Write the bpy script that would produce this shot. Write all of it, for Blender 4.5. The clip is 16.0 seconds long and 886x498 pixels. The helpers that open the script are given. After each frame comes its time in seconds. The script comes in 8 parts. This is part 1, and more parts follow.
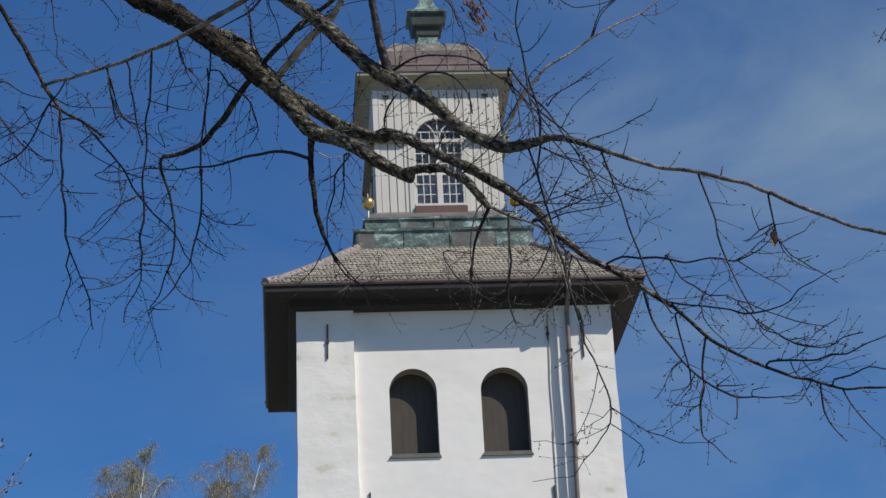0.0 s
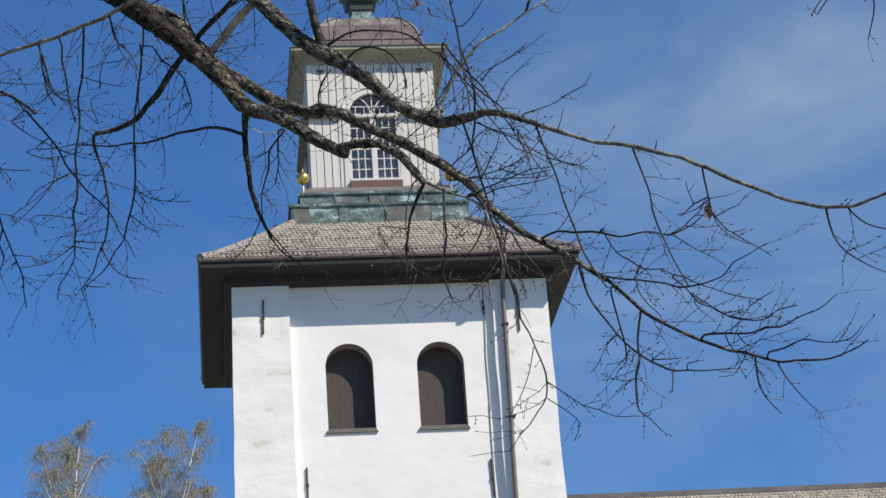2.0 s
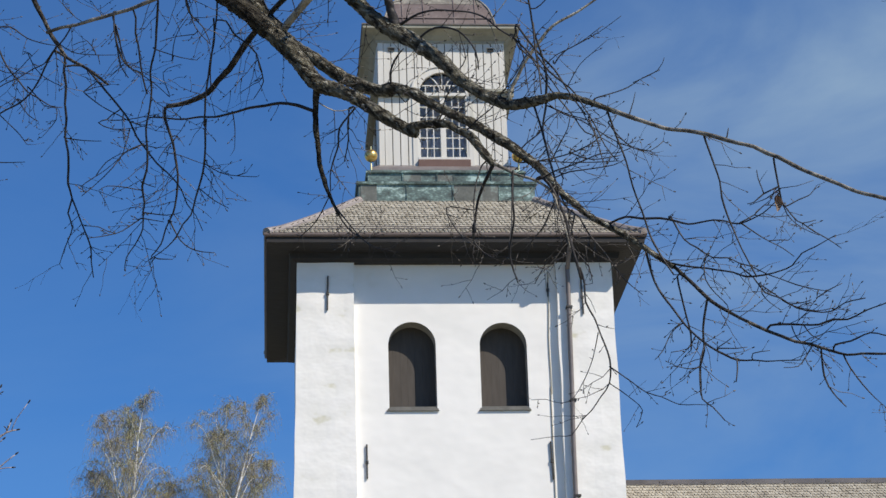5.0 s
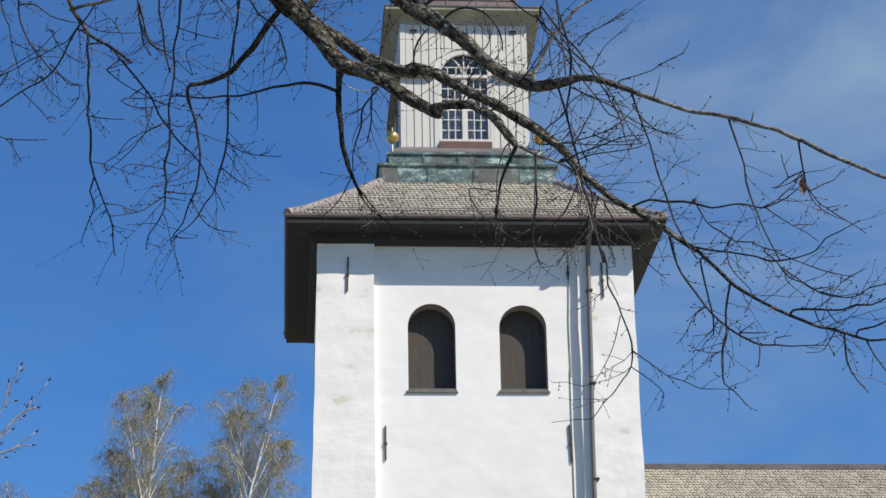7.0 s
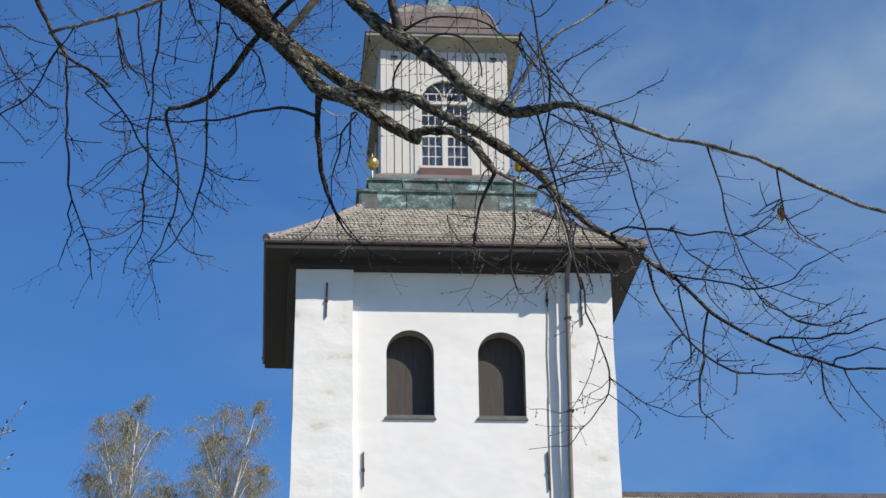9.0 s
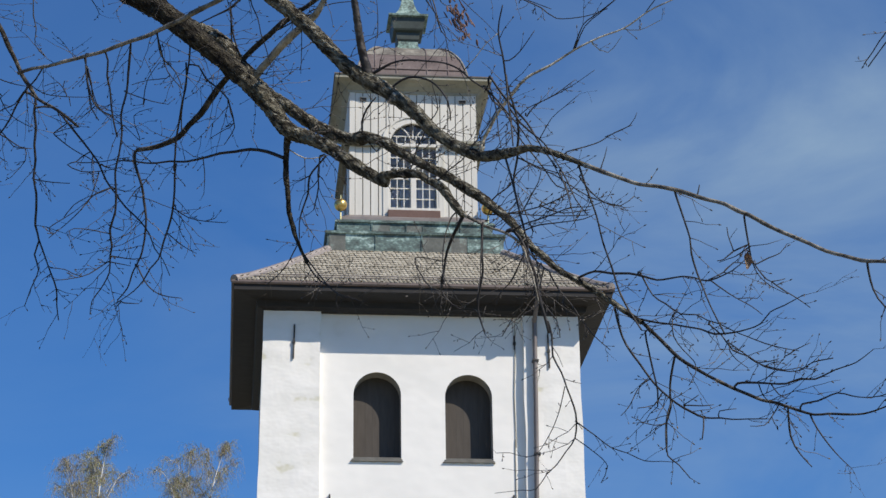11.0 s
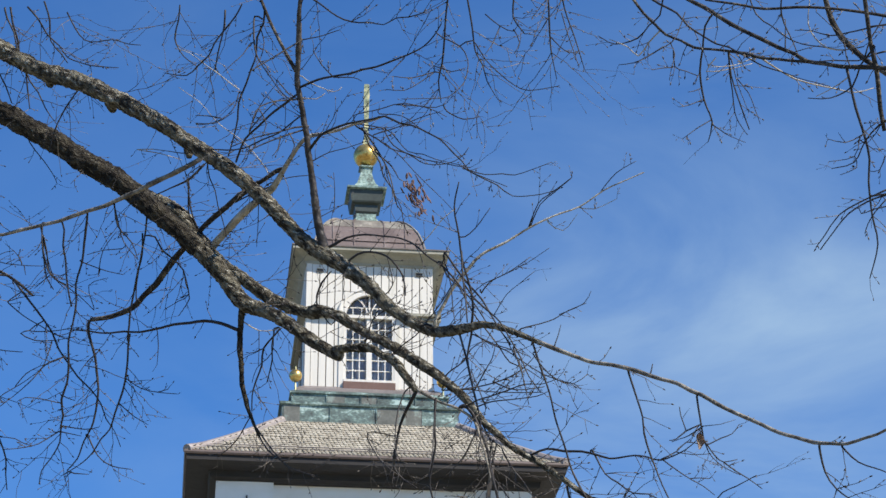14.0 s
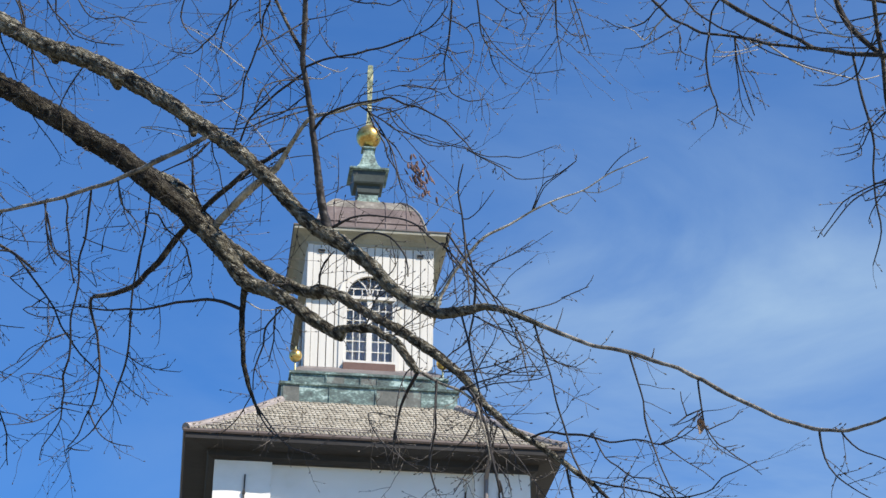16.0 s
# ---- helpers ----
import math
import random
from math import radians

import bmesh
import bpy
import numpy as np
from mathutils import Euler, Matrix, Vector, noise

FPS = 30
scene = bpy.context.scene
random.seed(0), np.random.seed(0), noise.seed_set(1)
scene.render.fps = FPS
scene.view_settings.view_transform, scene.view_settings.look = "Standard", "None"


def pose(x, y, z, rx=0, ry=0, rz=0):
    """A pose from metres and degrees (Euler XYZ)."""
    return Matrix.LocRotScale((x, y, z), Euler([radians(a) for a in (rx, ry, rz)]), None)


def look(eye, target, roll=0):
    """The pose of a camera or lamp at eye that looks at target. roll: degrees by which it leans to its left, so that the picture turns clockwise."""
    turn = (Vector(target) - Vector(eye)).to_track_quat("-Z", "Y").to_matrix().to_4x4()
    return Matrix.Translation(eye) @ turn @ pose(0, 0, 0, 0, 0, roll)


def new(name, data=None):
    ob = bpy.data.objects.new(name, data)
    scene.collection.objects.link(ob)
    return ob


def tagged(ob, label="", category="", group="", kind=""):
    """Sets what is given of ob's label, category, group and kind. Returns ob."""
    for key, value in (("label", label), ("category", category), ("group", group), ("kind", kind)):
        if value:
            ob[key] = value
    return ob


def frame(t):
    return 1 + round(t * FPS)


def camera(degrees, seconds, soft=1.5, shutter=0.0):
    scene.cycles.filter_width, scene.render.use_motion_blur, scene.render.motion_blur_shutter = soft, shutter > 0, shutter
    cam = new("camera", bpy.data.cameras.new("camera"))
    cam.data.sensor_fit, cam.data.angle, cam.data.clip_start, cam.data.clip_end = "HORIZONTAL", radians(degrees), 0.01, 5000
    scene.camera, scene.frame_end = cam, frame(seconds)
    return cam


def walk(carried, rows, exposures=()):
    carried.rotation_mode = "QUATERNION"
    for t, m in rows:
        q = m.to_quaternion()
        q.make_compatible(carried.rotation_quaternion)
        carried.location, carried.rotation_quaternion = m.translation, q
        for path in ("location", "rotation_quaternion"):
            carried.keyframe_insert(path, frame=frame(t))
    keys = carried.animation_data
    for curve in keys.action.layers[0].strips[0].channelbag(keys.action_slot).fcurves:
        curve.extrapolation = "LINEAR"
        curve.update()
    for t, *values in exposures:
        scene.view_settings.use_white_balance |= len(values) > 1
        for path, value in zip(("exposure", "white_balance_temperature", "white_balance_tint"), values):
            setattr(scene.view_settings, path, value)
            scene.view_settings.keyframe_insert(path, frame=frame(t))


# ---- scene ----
cam = camera(22.12, 16.0, soft=1.5)
EYE = 1.6
# seconds, eye x, y, z (about the standing point), heading, pitch, roll
ROWS = [
    (0, 0.002, -0.022, -0.014, 4.819, 22.308, -3.074),
    (0.5, -0.003, -0.028, -0.012, 5.692, 22.494, -2.407),
    (1, 0.002, -0.022, -0.013, 6.930, 21.356, -4.164),
    (1.5, 0.003, -0.019, -0.009, 6.983, 21.492, -4.035),
    (2, 0.003, -0.017, -0.009, 6.532, 21.560, -4.054),
    (2.5, 0.001, -0.020, -0.011, 6.646, 21.558, -3.714),
    (3, -0.003, -0.021, -0.012, 6.681, 21.360, -2.840),
    (3.5, -0.001, -0.016, -0.013, 6.442, 21.321, -2.878),
    (4, -0.003, -0.017, -0.011, 6.265, 20.724, -3.904),
    (4.5, -0.001, -0.010, -0.010, 4.915, 20.639, -2.285),
    (4.7, 0.000, -0.010, -0.006, 4.781, 21.153, -2.026),
    (6.8, -0.005, 0.001, 0.004, 4.564, 20.737, -0.427),
    (7, -0.005, 0.009, 0.003, 4.171, 20.702, -1.020),
    (7.5, -0.007, 0.009, 0.003, 3.933, 21.300, -0.943),
    (8, -0.006, 0.011, 0.000, 4.001, 20.515, -1.123),
    (8.5, -0.003, 0.013, 0.001, 4.422, 21.054, -0.981),
    (9, 0.000, 0.017, 0.004, 4.739, 21.364, -0.825),
    (9.5, -0.000, 0.023, 0.006, 5.141, 21.856, -1.143),
    (9.7, -0.002, 0.016, 0.006, 5.266, 22.050, -1.069),
    (11.8, 0.002, 0.015, 0.006, 5.727, 22.918, -0.854),
    (12, -0.001, 0.020, 0.006, 5.750, 23.306, -1.098),
    (12.5, -0.000, 0.021, 0.006, 5.719, 24.091, -1.104),
    (13, 0.005, 0.016, 0.009, 7.004, 25.839, -1.255),
    (13.5, 0.008, 0.010, 0.009, 7.219, 26.466, -1.629),
    (14, 0.006, 0.007, 0.012, 6.893, 26.762, -0.387),
    (14.5, 0.001, 0.006, 0.011, 6.997, 26.724, 0.204),
    (15, -0.000, 0.005, 0.011, 7.044, 26.619, 0.637),
    (15.5, 0.000, 0.003, 0.009, 6.994, 26.742, 0.369),
    (16, -0.000, 0.005, 0.009, 6.860, 26.312, 0.419),
]
EXPOSURES = [(0.0, -0.45), (0.5, -0.22), (1.0, -0.04), (9.0, -0.04), (12.0, -0.08), (13.0, 0.2), (14.0, 0.42), (16.0, 0.46)]
walk(cam, [(t, pose(x, y, EYE + z, 90 + p, 0, -h) @ pose(0, 0, 0, 0, 0, r)) for t, x, y, z, h, p, r in ROWS], EXPOSURES)

# ---- sky and sun ----
SUN_EL, SUN_AZ = radians(42), radians(50)          # azimuth from straight behind the camera towards its right
to_sun = Vector((math.sin(SUN_AZ) * math.cos(SUN_EL), -math.cos(SUN_AZ) * math.cos(SUN_EL), math.sin(SUN_EL)))
sun = new("sun", bpy.data.lights.new("sun", "SUN"))
sun.data.energy, sun.data.angle, sun.data.color = 5.15, radians(0.53), (1.0, 0.91, 0.785)
sun.matrix_world = look(to_sun * 200, (0, 0, 0))

world = bpy.data.worlds.new("sky")
scene.world = world
world.use_nodes = True
wn, wl = world.node_tree.nodes, world.node_tree.links
wn.clear()
sky = wn.new("ShaderNodeTexSky")
sky.sky_type, sky.sun_disc = "NISHITA", False
sky.sun_elevation, sky.sun_rotation = SUN_EL, math.pi - SUN_AZ
sky.air_density, sky.dust_density, sky.ozone_density = 1.0, 0.4, 2.2
where = wn.new("ShaderNodeTexCoord")
squeeze = wn.new("ShaderNodeMapping")
squeeze.inputs["Rotation"].default_value = (0, radians(14), 0)
squeeze.inputs["Scale"].default_value = (3.2, 3.2, 9.0)
squeeze.inputs["Location"].default_value = (0.0, 0.0, 0.42)
wisp = wn.new("ShaderNodeTexNoise")
wisp.inputs["Scale"].default_value, wisp.inputs["Detail"].default_value, wisp.inputs["Roughness"].default_value = 1.4, 7, 0.55
wisp.inputs["Distortion"].default_value = 0.5
apart = wn.new("ShaderNodeVectorMath")
apart.operation = "SUBTRACT"
apart.inputs[1].default_value = Vector((0.255, 0.870, 0.422))
flat = wn.new("ShaderNodeVectorMath")
flat.operation = "MULTIPLY"
flat.inputs[1].default_value = (1.15, 0.6, 1.6)
bank = wn.new("ShaderNodeVectorMath")
bank.operation = "LENGTH"
near = wn.new("ShaderNodeMapRange")
near.interpolation_type = "SMOOTHSTEP"
near.inputs["From Min"].default_value, near.inputs["From Max"].default_value = 0.0, 0.36
near.inputs["To Min"].default_value, near.inputs["To Max"].default_value = 0.78, 0.10
haze = wn.new("ShaderNodeVectorMath")
haze.operation = "SUBTRACT"
haze.inputs[1].default_value = Vector((0.225, 0.905, 0.36))
lens = wn.new("ShaderNodeVectorMath")
lens.operation = "MULTIPLY"
lens.inputs[1].default_value = (1.0, 0.6, 4.0)
core = wn.new("ShaderNodeVectorMath")
core.operation = "LENGTH"
streak = wn.new("ShaderNodeMapRange")
streak.interpolation_type = "SMOOTHSTEP"
streak.inputs["From Min"].default_value, streak.inputs["From Max"].default_value = 0.0, 0.17
streak.inputs["To Min"].default_value, streak.inputs["To Max"].default_value = 0.45, 0.0
both = wn.new("ShaderNodeMath")
veil = wn.new("ShaderNodeMapRange")
veil.inputs["From Min"].default_value, veil.inputs["From Max"].default_value = 0.36, 0.70
veil.inputs["To Min"].default_value, veil.inputs["To Max"].default_value = 0.09, 0.78
times = wn.new("ShaderNodeMath")
times.operation = "MULTIPLY"
deep = wn.new("ShaderNodeMixRGB")
deep.blend_type = "MULTIPLY"
deep.inputs["Fac"].default_value = 1.0
deep.inputs["Color2"].default_value = (0.42, 0.885, 1.44, 1)
cloudy = wn.new("ShaderNodeMixRGB")
cloudy.inputs["Color2"].default_value = (4.0, 5.5, 6.9, 1)
back = wn.new("ShaderNodeBackground")
back.inputs["Strength"].default_value = 0.09
out = wn.new("ShaderNodeOutputWorld")
wl.new(where.outputs["Generated"], squeeze.inputs["Vector"])
wl.new(squeeze.outputs["Vector"], wisp.inputs["Vector"])
wl.new(where.outputs["Generated"], apart.inputs[0])
wl.new(where.outputs["Generated"], haze.inputs[0])
wl.new(haze.outputs["Vector"], flat.inputs[0])
wl.new(flat.outputs["Vector"], bank.inputs[0])
wl.new(bank.outputs["Value"], near.inputs["Value"])
wl.new(wisp.outputs["Fac"], veil.inputs["Value"])
wl.new(apart.outputs["Vector"], lens.inputs[0])
wl.new(lens.outputs["Vector"], core.inputs[0])
wl.new(core.outputs["Value"], streak.inputs["Value"])
wl.new(near.outputs["Result"], both.inputs[0])
wl.new(streak.outputs["Result"], both.inputs[1])
wl.new(both.outputs["Value"], times.inputs[0])
wl.new(veil.outputs["Result"], times.inputs[1])
wl.new(times.outputs["Value"], cloudy.inputs["Fac"])
wl.new(sky.outputs["Color"], deep.inputs["Color1"])
wl.new(deep.outputs["Color"], cloudy.inputs["Color1"])
wl.new(cloudy.outputs["Color"], back.inputs["Color"])
wl.new(back.outputs["Background"], out.inputs["Surface"])


# ---- materials ----
def material(name, stops, scale=3.0, rough=0.8, metal=0.0, fine=40.0, bump=0.3, grain=0.25, stretch=(1, 1, 1), island=0.0, spec=0.5, depth=0.02, detail=6):
    """Colour ramp over coarse noise, broken up by fine noise, with bump from both. stops: (position, colour) pairs."""
    m = bpy.data.materials.new(name)
    m.use_nodes = True
    n, l = m.node_tree.nodes, m.node_tree.links
    bsdf = n["Principled BSDF"]
    bsdf.inputs["Roughness"].default_value, bsdf.inputs["Metallic"].default_value = rough, metal
    bsdf.inputs["Specular IOR Level"].default_value = spec
    tc, mp = n.new("ShaderNodeTexCoord"), n.new("ShaderNodeMapping")
    mp.inputs["Scale"].default_value = stretch
    l.new(tc.outputs["Object"], mp.inputs["Vector"])
    big, small = n.new("ShaderNodeTexNoise"), n.new("ShaderNodeTexNoise")
    big.inputs["Scale"].default_value, big.inputs["Detail"].default_value, big.inputs["Roughness"].default_value = scale, detail, 0.6
    small.inputs["Scale"].default_value, small.inputs["Detail"].default_value = fine, 4
    for t in (big, small):
        l.new(mp.outputs["Vector"], t.inputs["Vector"])
    mix = n.new("ShaderNodeMath")
    mix.operation = "MULTIPLY_ADD"
    mix.inputs[1].default_value = grain
    off = n.new("ShaderNodeMath")
    off.operation = "SUBTRACT"
    off.inputs[1].default_value = grain / 2
    l.new(small.outputs["Fac"], mix.inputs[0])
    l.new(big.outputs["Fac"], mix.inputs[2])
    l.new(mix.outputs["Value"], off.inputs[0])
    last = off
    if island:
        geo, isl = n.new("ShaderNodeNewGeometry"), n.new("ShaderNodeMath")
        isl.operation = "MULTIPLY_ADD"
        isl.inputs[1].default_value = island
        l.new(geo.outputs["Random Per Island"], isl.inputs[0])
        l.new(off.outputs["Value"], isl.inputs[2])
        cut = n.new("ShaderNodeMath")
        cut.operation = "SUBTRACT"
        cut.inputs[1].default_value = island / 2
        l.new(isl.outputs["Value"], cut.inputs[0])
        last = cut
    ramp = n.new("ShaderNodeValToRGB")
    while len(ramp.color_ramp.elements) < len(stops):
        ramp.color_ramp.elements.new(0.5)
    for e, (p, c) in zip(ramp.color_ramp.elements, stops):
        e.position, e.color = p, (*c, 1)
    l.new(last.outputs["Value"], ramp.inputs["Fac"])
    l.new(ramp.outputs["Color"], bsdf.inputs["Base Color"])
    bp = n.new("ShaderNodeBump")
    bp.inputs["Strength"].default_value, bp.inputs["Distance"].default_value = bump, depth
    l.new(mix.outputs["Value"], bp.inputs["Height"])
    l.new(bp.outputs["Normal"], bsdf.inputs["Normal"])
    return m


def bark_material(name, crack, low, high, fleck, bare):
    """Plates of bark drawn out along the limbs, dark cracks between them and pale flecks of lichen."""
    m = bpy.data.materials.new(name)
    m.use_nodes = True
    n, l = m.node_tree.nodes, m.node_tree.links
    bsdf = n["Principled BSDF"]
    bsdf.inputs["Roughness"].default_value, bsdf.inputs["Specular IOR Level"].default_value = 0.92, 0.25
    tc, mp = n.new("ShaderNodeTexCoord"), n.new("ShaderNodeMapping")
    mp.vector_type = "TEXTURE"
    mp.inputs["Rotation"].default_value = (0, radians(38), 0)
    mp.inputs["Scale"].default_value = (2.3, 1, 1)
    l.new(tc.outputs["Object"], mp.inputs["Vector"])
    made = {}
    for key, scale, detail in (("warp", 30, 4), ("tone", 46, 9), ("fleck", 85, 6)):
        made[key] = n.new("ShaderNodeTexNoise")
        made[key].inputs["Scale"].default_value, made[key].inputs["Detail"].default_value = scale, detail
        made[key].inputs["Roughness"].default_value = 0.65
        l.new(mp.outputs["Vector"], made[key].inputs["Vector"])
    bend = n.new("ShaderNodeVectorMath")
    bend.operation = "MULTIPLY_ADD"
    bend.inputs[1].default_value = (0.09, 0.09, 0.09)
    l.new(made["warp"].outputs["Color"], bend.inputs[0])
    l.new(mp.outputs["Vector"], bend.inputs[2])
    plates = n.new("ShaderNodeTexVoronoi")
    plates.feature = "DISTANCE_TO_EDGE"
    plates.inputs["Scale"].default_value = 38
    l.new(bend.outputs["Vector"], plates.inputs["Vector"])
    gap = n.new("ShaderNodeMapRange")
    gap.inputs["From Max"].default_value = 0.3
    gap.inputs["To Min"].default_value = 0.45
    l.new(plates.outputs["Distance"], gap.inputs["Value"])
    tone = n.new("ShaderNodeValToRGB")
    tone.color_ramp.elements.new(0.5)
    for e, (p, c) in zip(tone.color_ramp.elements, ((0.42, crack), (0.50, low), (0.59, high))):
        e.position, e.color = p, (*c, 1)
    l.new(made["tone"].outputs["Fac"], tone.inputs["Fac"])
    spots = n.new("ShaderNodeMapRange")
    spots.inputs["From Min"].default_value, spots.inputs["From Max"].default_value = bare, bare + 0.1
    l.new(made["fleck"].outputs["Fac"], spots.inputs["Value"])
    pale, split = n.new("ShaderNodeMixRGB"), n.new("ShaderNodeMixRGB")
    pale.inputs["Color2"].default_value, split.inputs["Color1"].default_value = (*fleck, 1), (*crack, 1)
    l.new(spots.outputs["Result"], pale.inputs["Fac"])
    l.new(tone.outputs["Color"], pale.inputs["Color1"])
    l.new(gap.outputs["Result"], split.inputs["Fac"])
    l.new(pale.outputs["Color"], split.inputs["Color2"])
    l.new(split.outputs["Color"], bsdf.inputs["Base Color"])
    high_low = n.new("ShaderNodeMath")
    high_low.operation = "MULTIPLY_ADD"
    high_low.inputs[1].default_value = 2.2
    l.new(made["tone"].outputs["Fac"], high_low.inputs[0])
    l.new(gap.outputs["Result"], high_low.inputs[2])
    bp = n.new("ShaderNodeBump")
    bp.inputs["Strength"].default_value, bp.inputs["Distance"].default_value = 1.0, 0.012
    l.new(high_low.outputs["Value"], bp.inputs["Height"])
    l.new(bp.outputs["Normal"], bsdf.inputs["Normal"])
    return m


STAINED = material("stained lime plaster", [(0.27, (0.66, 0.635, 0.51)), (0.34, (0.79, 0.775, 0.725)), (0.6, (0.86, 0.842, 0.80))], 1.3, 0.95, fine=5, bump=1.0, grain=0.08, stretch=(0.9, 1, 1.25), spec=0.2, depth=0.03, detail=3)
PLASTER = material("lime plaster", [(0.16, (0.72, 0.70, 0.63)), (0.26, (0.80, 0.785, 0.745)), (0.6, (0.86, 0.842, 0.80))], 1.0, 0.95, fine=5, bump=1.0, grain=0.06, stretch=(0.9, 1, 1.25), spec=0.2, depth=0.03, detail=2.2)
# wall plaster darkened, so the shade inside the bell arches is in its colour
SHADED = material("lime plaster with reveal shade", [(0.3, (0.27, 0.262, 0.24)), (0.7, (0.42, 0.408, 0.38))], 2.5, 0.95, fine=14, bump=0.6, grain=0.3, spec=0.2)
SHUTTER = material("weathered brown boards", [(0.3, (0.066, 0.057, 0.049)), (0.7, (0.086, 0.075, 0.065))], 2, 0.9, fine=30, bump=0.15, grain=0.15, stretch=(6, 6, 1))
SLATE = material("weathered grey stone", [(0.3, (0.075, 0.075, 0.068)), (0.7, (0.13, 0.128, 0.116))], 4, 0.9, fine=25, bump=0.5)
TAR = material("tarred wood", [(0.3, (0.013, 0.0117, 0.0115)), (0.7, (0.027, 0.0245, 0.024))], 2, 0.75, fine=25, stretch=(1, 6, 6))
GUTTER = material("brown painted metal", [(0.3, (0.085, 0.062, 0.053)), (0.7, (0.14, 0.108, 0.094))], 1.5, 0.5, fine=30, bump=0.1)
LEAD = material("pale lead sheet", [(0.3, (0.21, 0.182, 0.170)), (0.7, (0.35, 0.31, 0.29))], 2.5, 0.55, metal=0.2, fine=20, bump=0.2)
PIPE = material("mauve brown downpipe paint", [(0.3, (0.12, 0.104, 0.098)), (0.7, (0.20, 0.175, 0.165))], 2, 0.5, fine=30, bump=0.1)
RIDGE = material("dark grey ridge sheet", [(0.3, (0.062, 0.056, 0.053)), (0.7, (0.12, 0.11, 0.104))], 1.2, 0.55, fine=14, bump=0.2)
SHINGLE = material("weathered oak shingle", [(0.2, (0.20, 0.178, 0.142)), (0.5, (0.36, 0.33, 0.268)), (0.85, (0.48, 0.445, 0.37))], 3.5, 0.9, fine=24, bump=0.5, grain=0.3, island=0.30, spec=0.2)
PALESHINGLE = material("pale weathered shingle", [(0.2, (0.25, 0.223, 0.178)), (0.5, (0.36, 0.328, 0.266)), (0.85, (0.48, 0.447, 0.372))], 2.2, 0.9, fine=24, bump=0.4, grain=0.25, island=0.28, spec=0.2)
VERDIGRIS = material("weathered copper", [(0.32, (0.048, 0.062, 0.057)), (0.50, (0.105, 0.15, 0.137)), (0.58, (0.17, 0.25, 0.225)), (0.65, (0.38, 0.49, 0.455))], 2.1, 0.6, metal=0.1, fine=14, bump=0.2, grain=0.45, stretch=(1, 1, 1.6))
BROWNED = material("brown grey copper patina", [(0.32, (0.085, 0.09, 0.078)), (0.55, (0.135, 0.14, 0.122)), (0.66, (0.22, 0.27, 0.24))], 2.6, 0.6, metal=0.1, fine=14, bump=0.2, grain=0.4)
COPPER = material("red brown copper sheet", [(0.3, (0.105, 0.078, 0.070)), (0.55, (0.18, 0.14, 0.126)), (0.75, (0.29, 0.25, 0.225))], 1.6, 0.5, metal=0.25, fine=18, bump=0.15)
GREYCOPPER = material("mottled grey copper sheet", [(0.3, (0.11, 0.095, 0.08)), (0.52, (0.215, 0.197, 0.162)), (0.7, (0.36, 0.335, 0.275))], 2.4, 0.55, metal=0.1, fine=14, bump=0.2, grain=0.4)
MINT = material("pale green copper patina", [(0.34, (0.07, 0.092, 0.082)), (0.5, (0.15, 0.225, 0.198)), (0.66, (0.32, 0.43, 0.385))], 4.5, 0.6, metal=0.1, fine=18, bump=0.2, grain=0.4)
URN = material("dark patinated copper", [(0.3, (0.028, 0.033, 0.030)), (0.62, (0.06, 0.075, 0.065)), (0.78, (0.16, 0.24, 0.20))], 2.2, 0.55, metal=0.2, fine=20, bump=0.15)
WHITE = material("white painted boards", [(0.25, (0.48, 0.46, 0.39)), (0.42, (0.62, 0.597, 0.537)), (0.7, (0.675, 0.652, 0.595))], 1.2, 0.6, fine=18, bump=0.2, stretch=(4, 4, 0.6))
CREAM = material("greyed cream cornice paint", [(0.25, (0.19, 0.185, 0.14)), (0.6, (0.33, 0.32, 0.255))], 1.4, 0.7, fine=16, bump=0.2)
GAP = material("dark backing felt", [(0.3, (0.05, 0.045, 0.04)), (0.7, (0.08, 0.075, 0.07))], 2, 0.9)
FLASHING = material("dull brown flashing", [(0.3, (0.13, 0.11, 0.10)), (0.7, (0.22, 0.19, 0.17))], 1.8, 0.6, fine=15)
PANEL = material("red brown painted panel", [(0.3, (0.105, 0.056, 0.042)), (0.7, (0.15, 0.083, 0.064))], 1.8, 0.6, fine=15)
GOLD = material("weathered gilding", [(0.3, (0.22, 0.13, 0.035)), (0.46, (0.60, 0.39, 0.11)), (0.7, (0.83, 0.62, 0.24))], 5.0, 0.32, metal=0.85, fine=16, bump=0.2)
VANE = material("greenish gilt rod", [(0.36, (0.10, 0.12, 0.07)), (0.5, (0.30, 0.33, 0.20)), (0.64, (0.66, 0.58, 0.30))], 5.0, 0.5, metal=0.4, fine=16, bump=0.15)
IRON = material("dark wrought iron", [(0.3, (0.03, 0.028, 0.026)), (0.7, (0.075, 0.07, 0.066))], 4, 0.7, metal=0.3)
CABLE = material("old cable", [(0.3, (0.25, 0.23, 0.17)), (0.7, (0.42, 0.40, 0.32))], 4, 0.7)
BARK = bark_material("dark flaking bark", (0.012, 0.010, 0.008), (0.044, 0.038, 0.029), (0.098, 0.088, 0.066), (0.31, 0.29, 0.23), 0.58)
LICHEN = bark_material("olive grey lichened bark", (0.020, 0.017, 0.013), (0.115, 0.103, 0.076), (0.245, 0.228, 0.172), (0.48, 0.46, 0.38), 0.52)
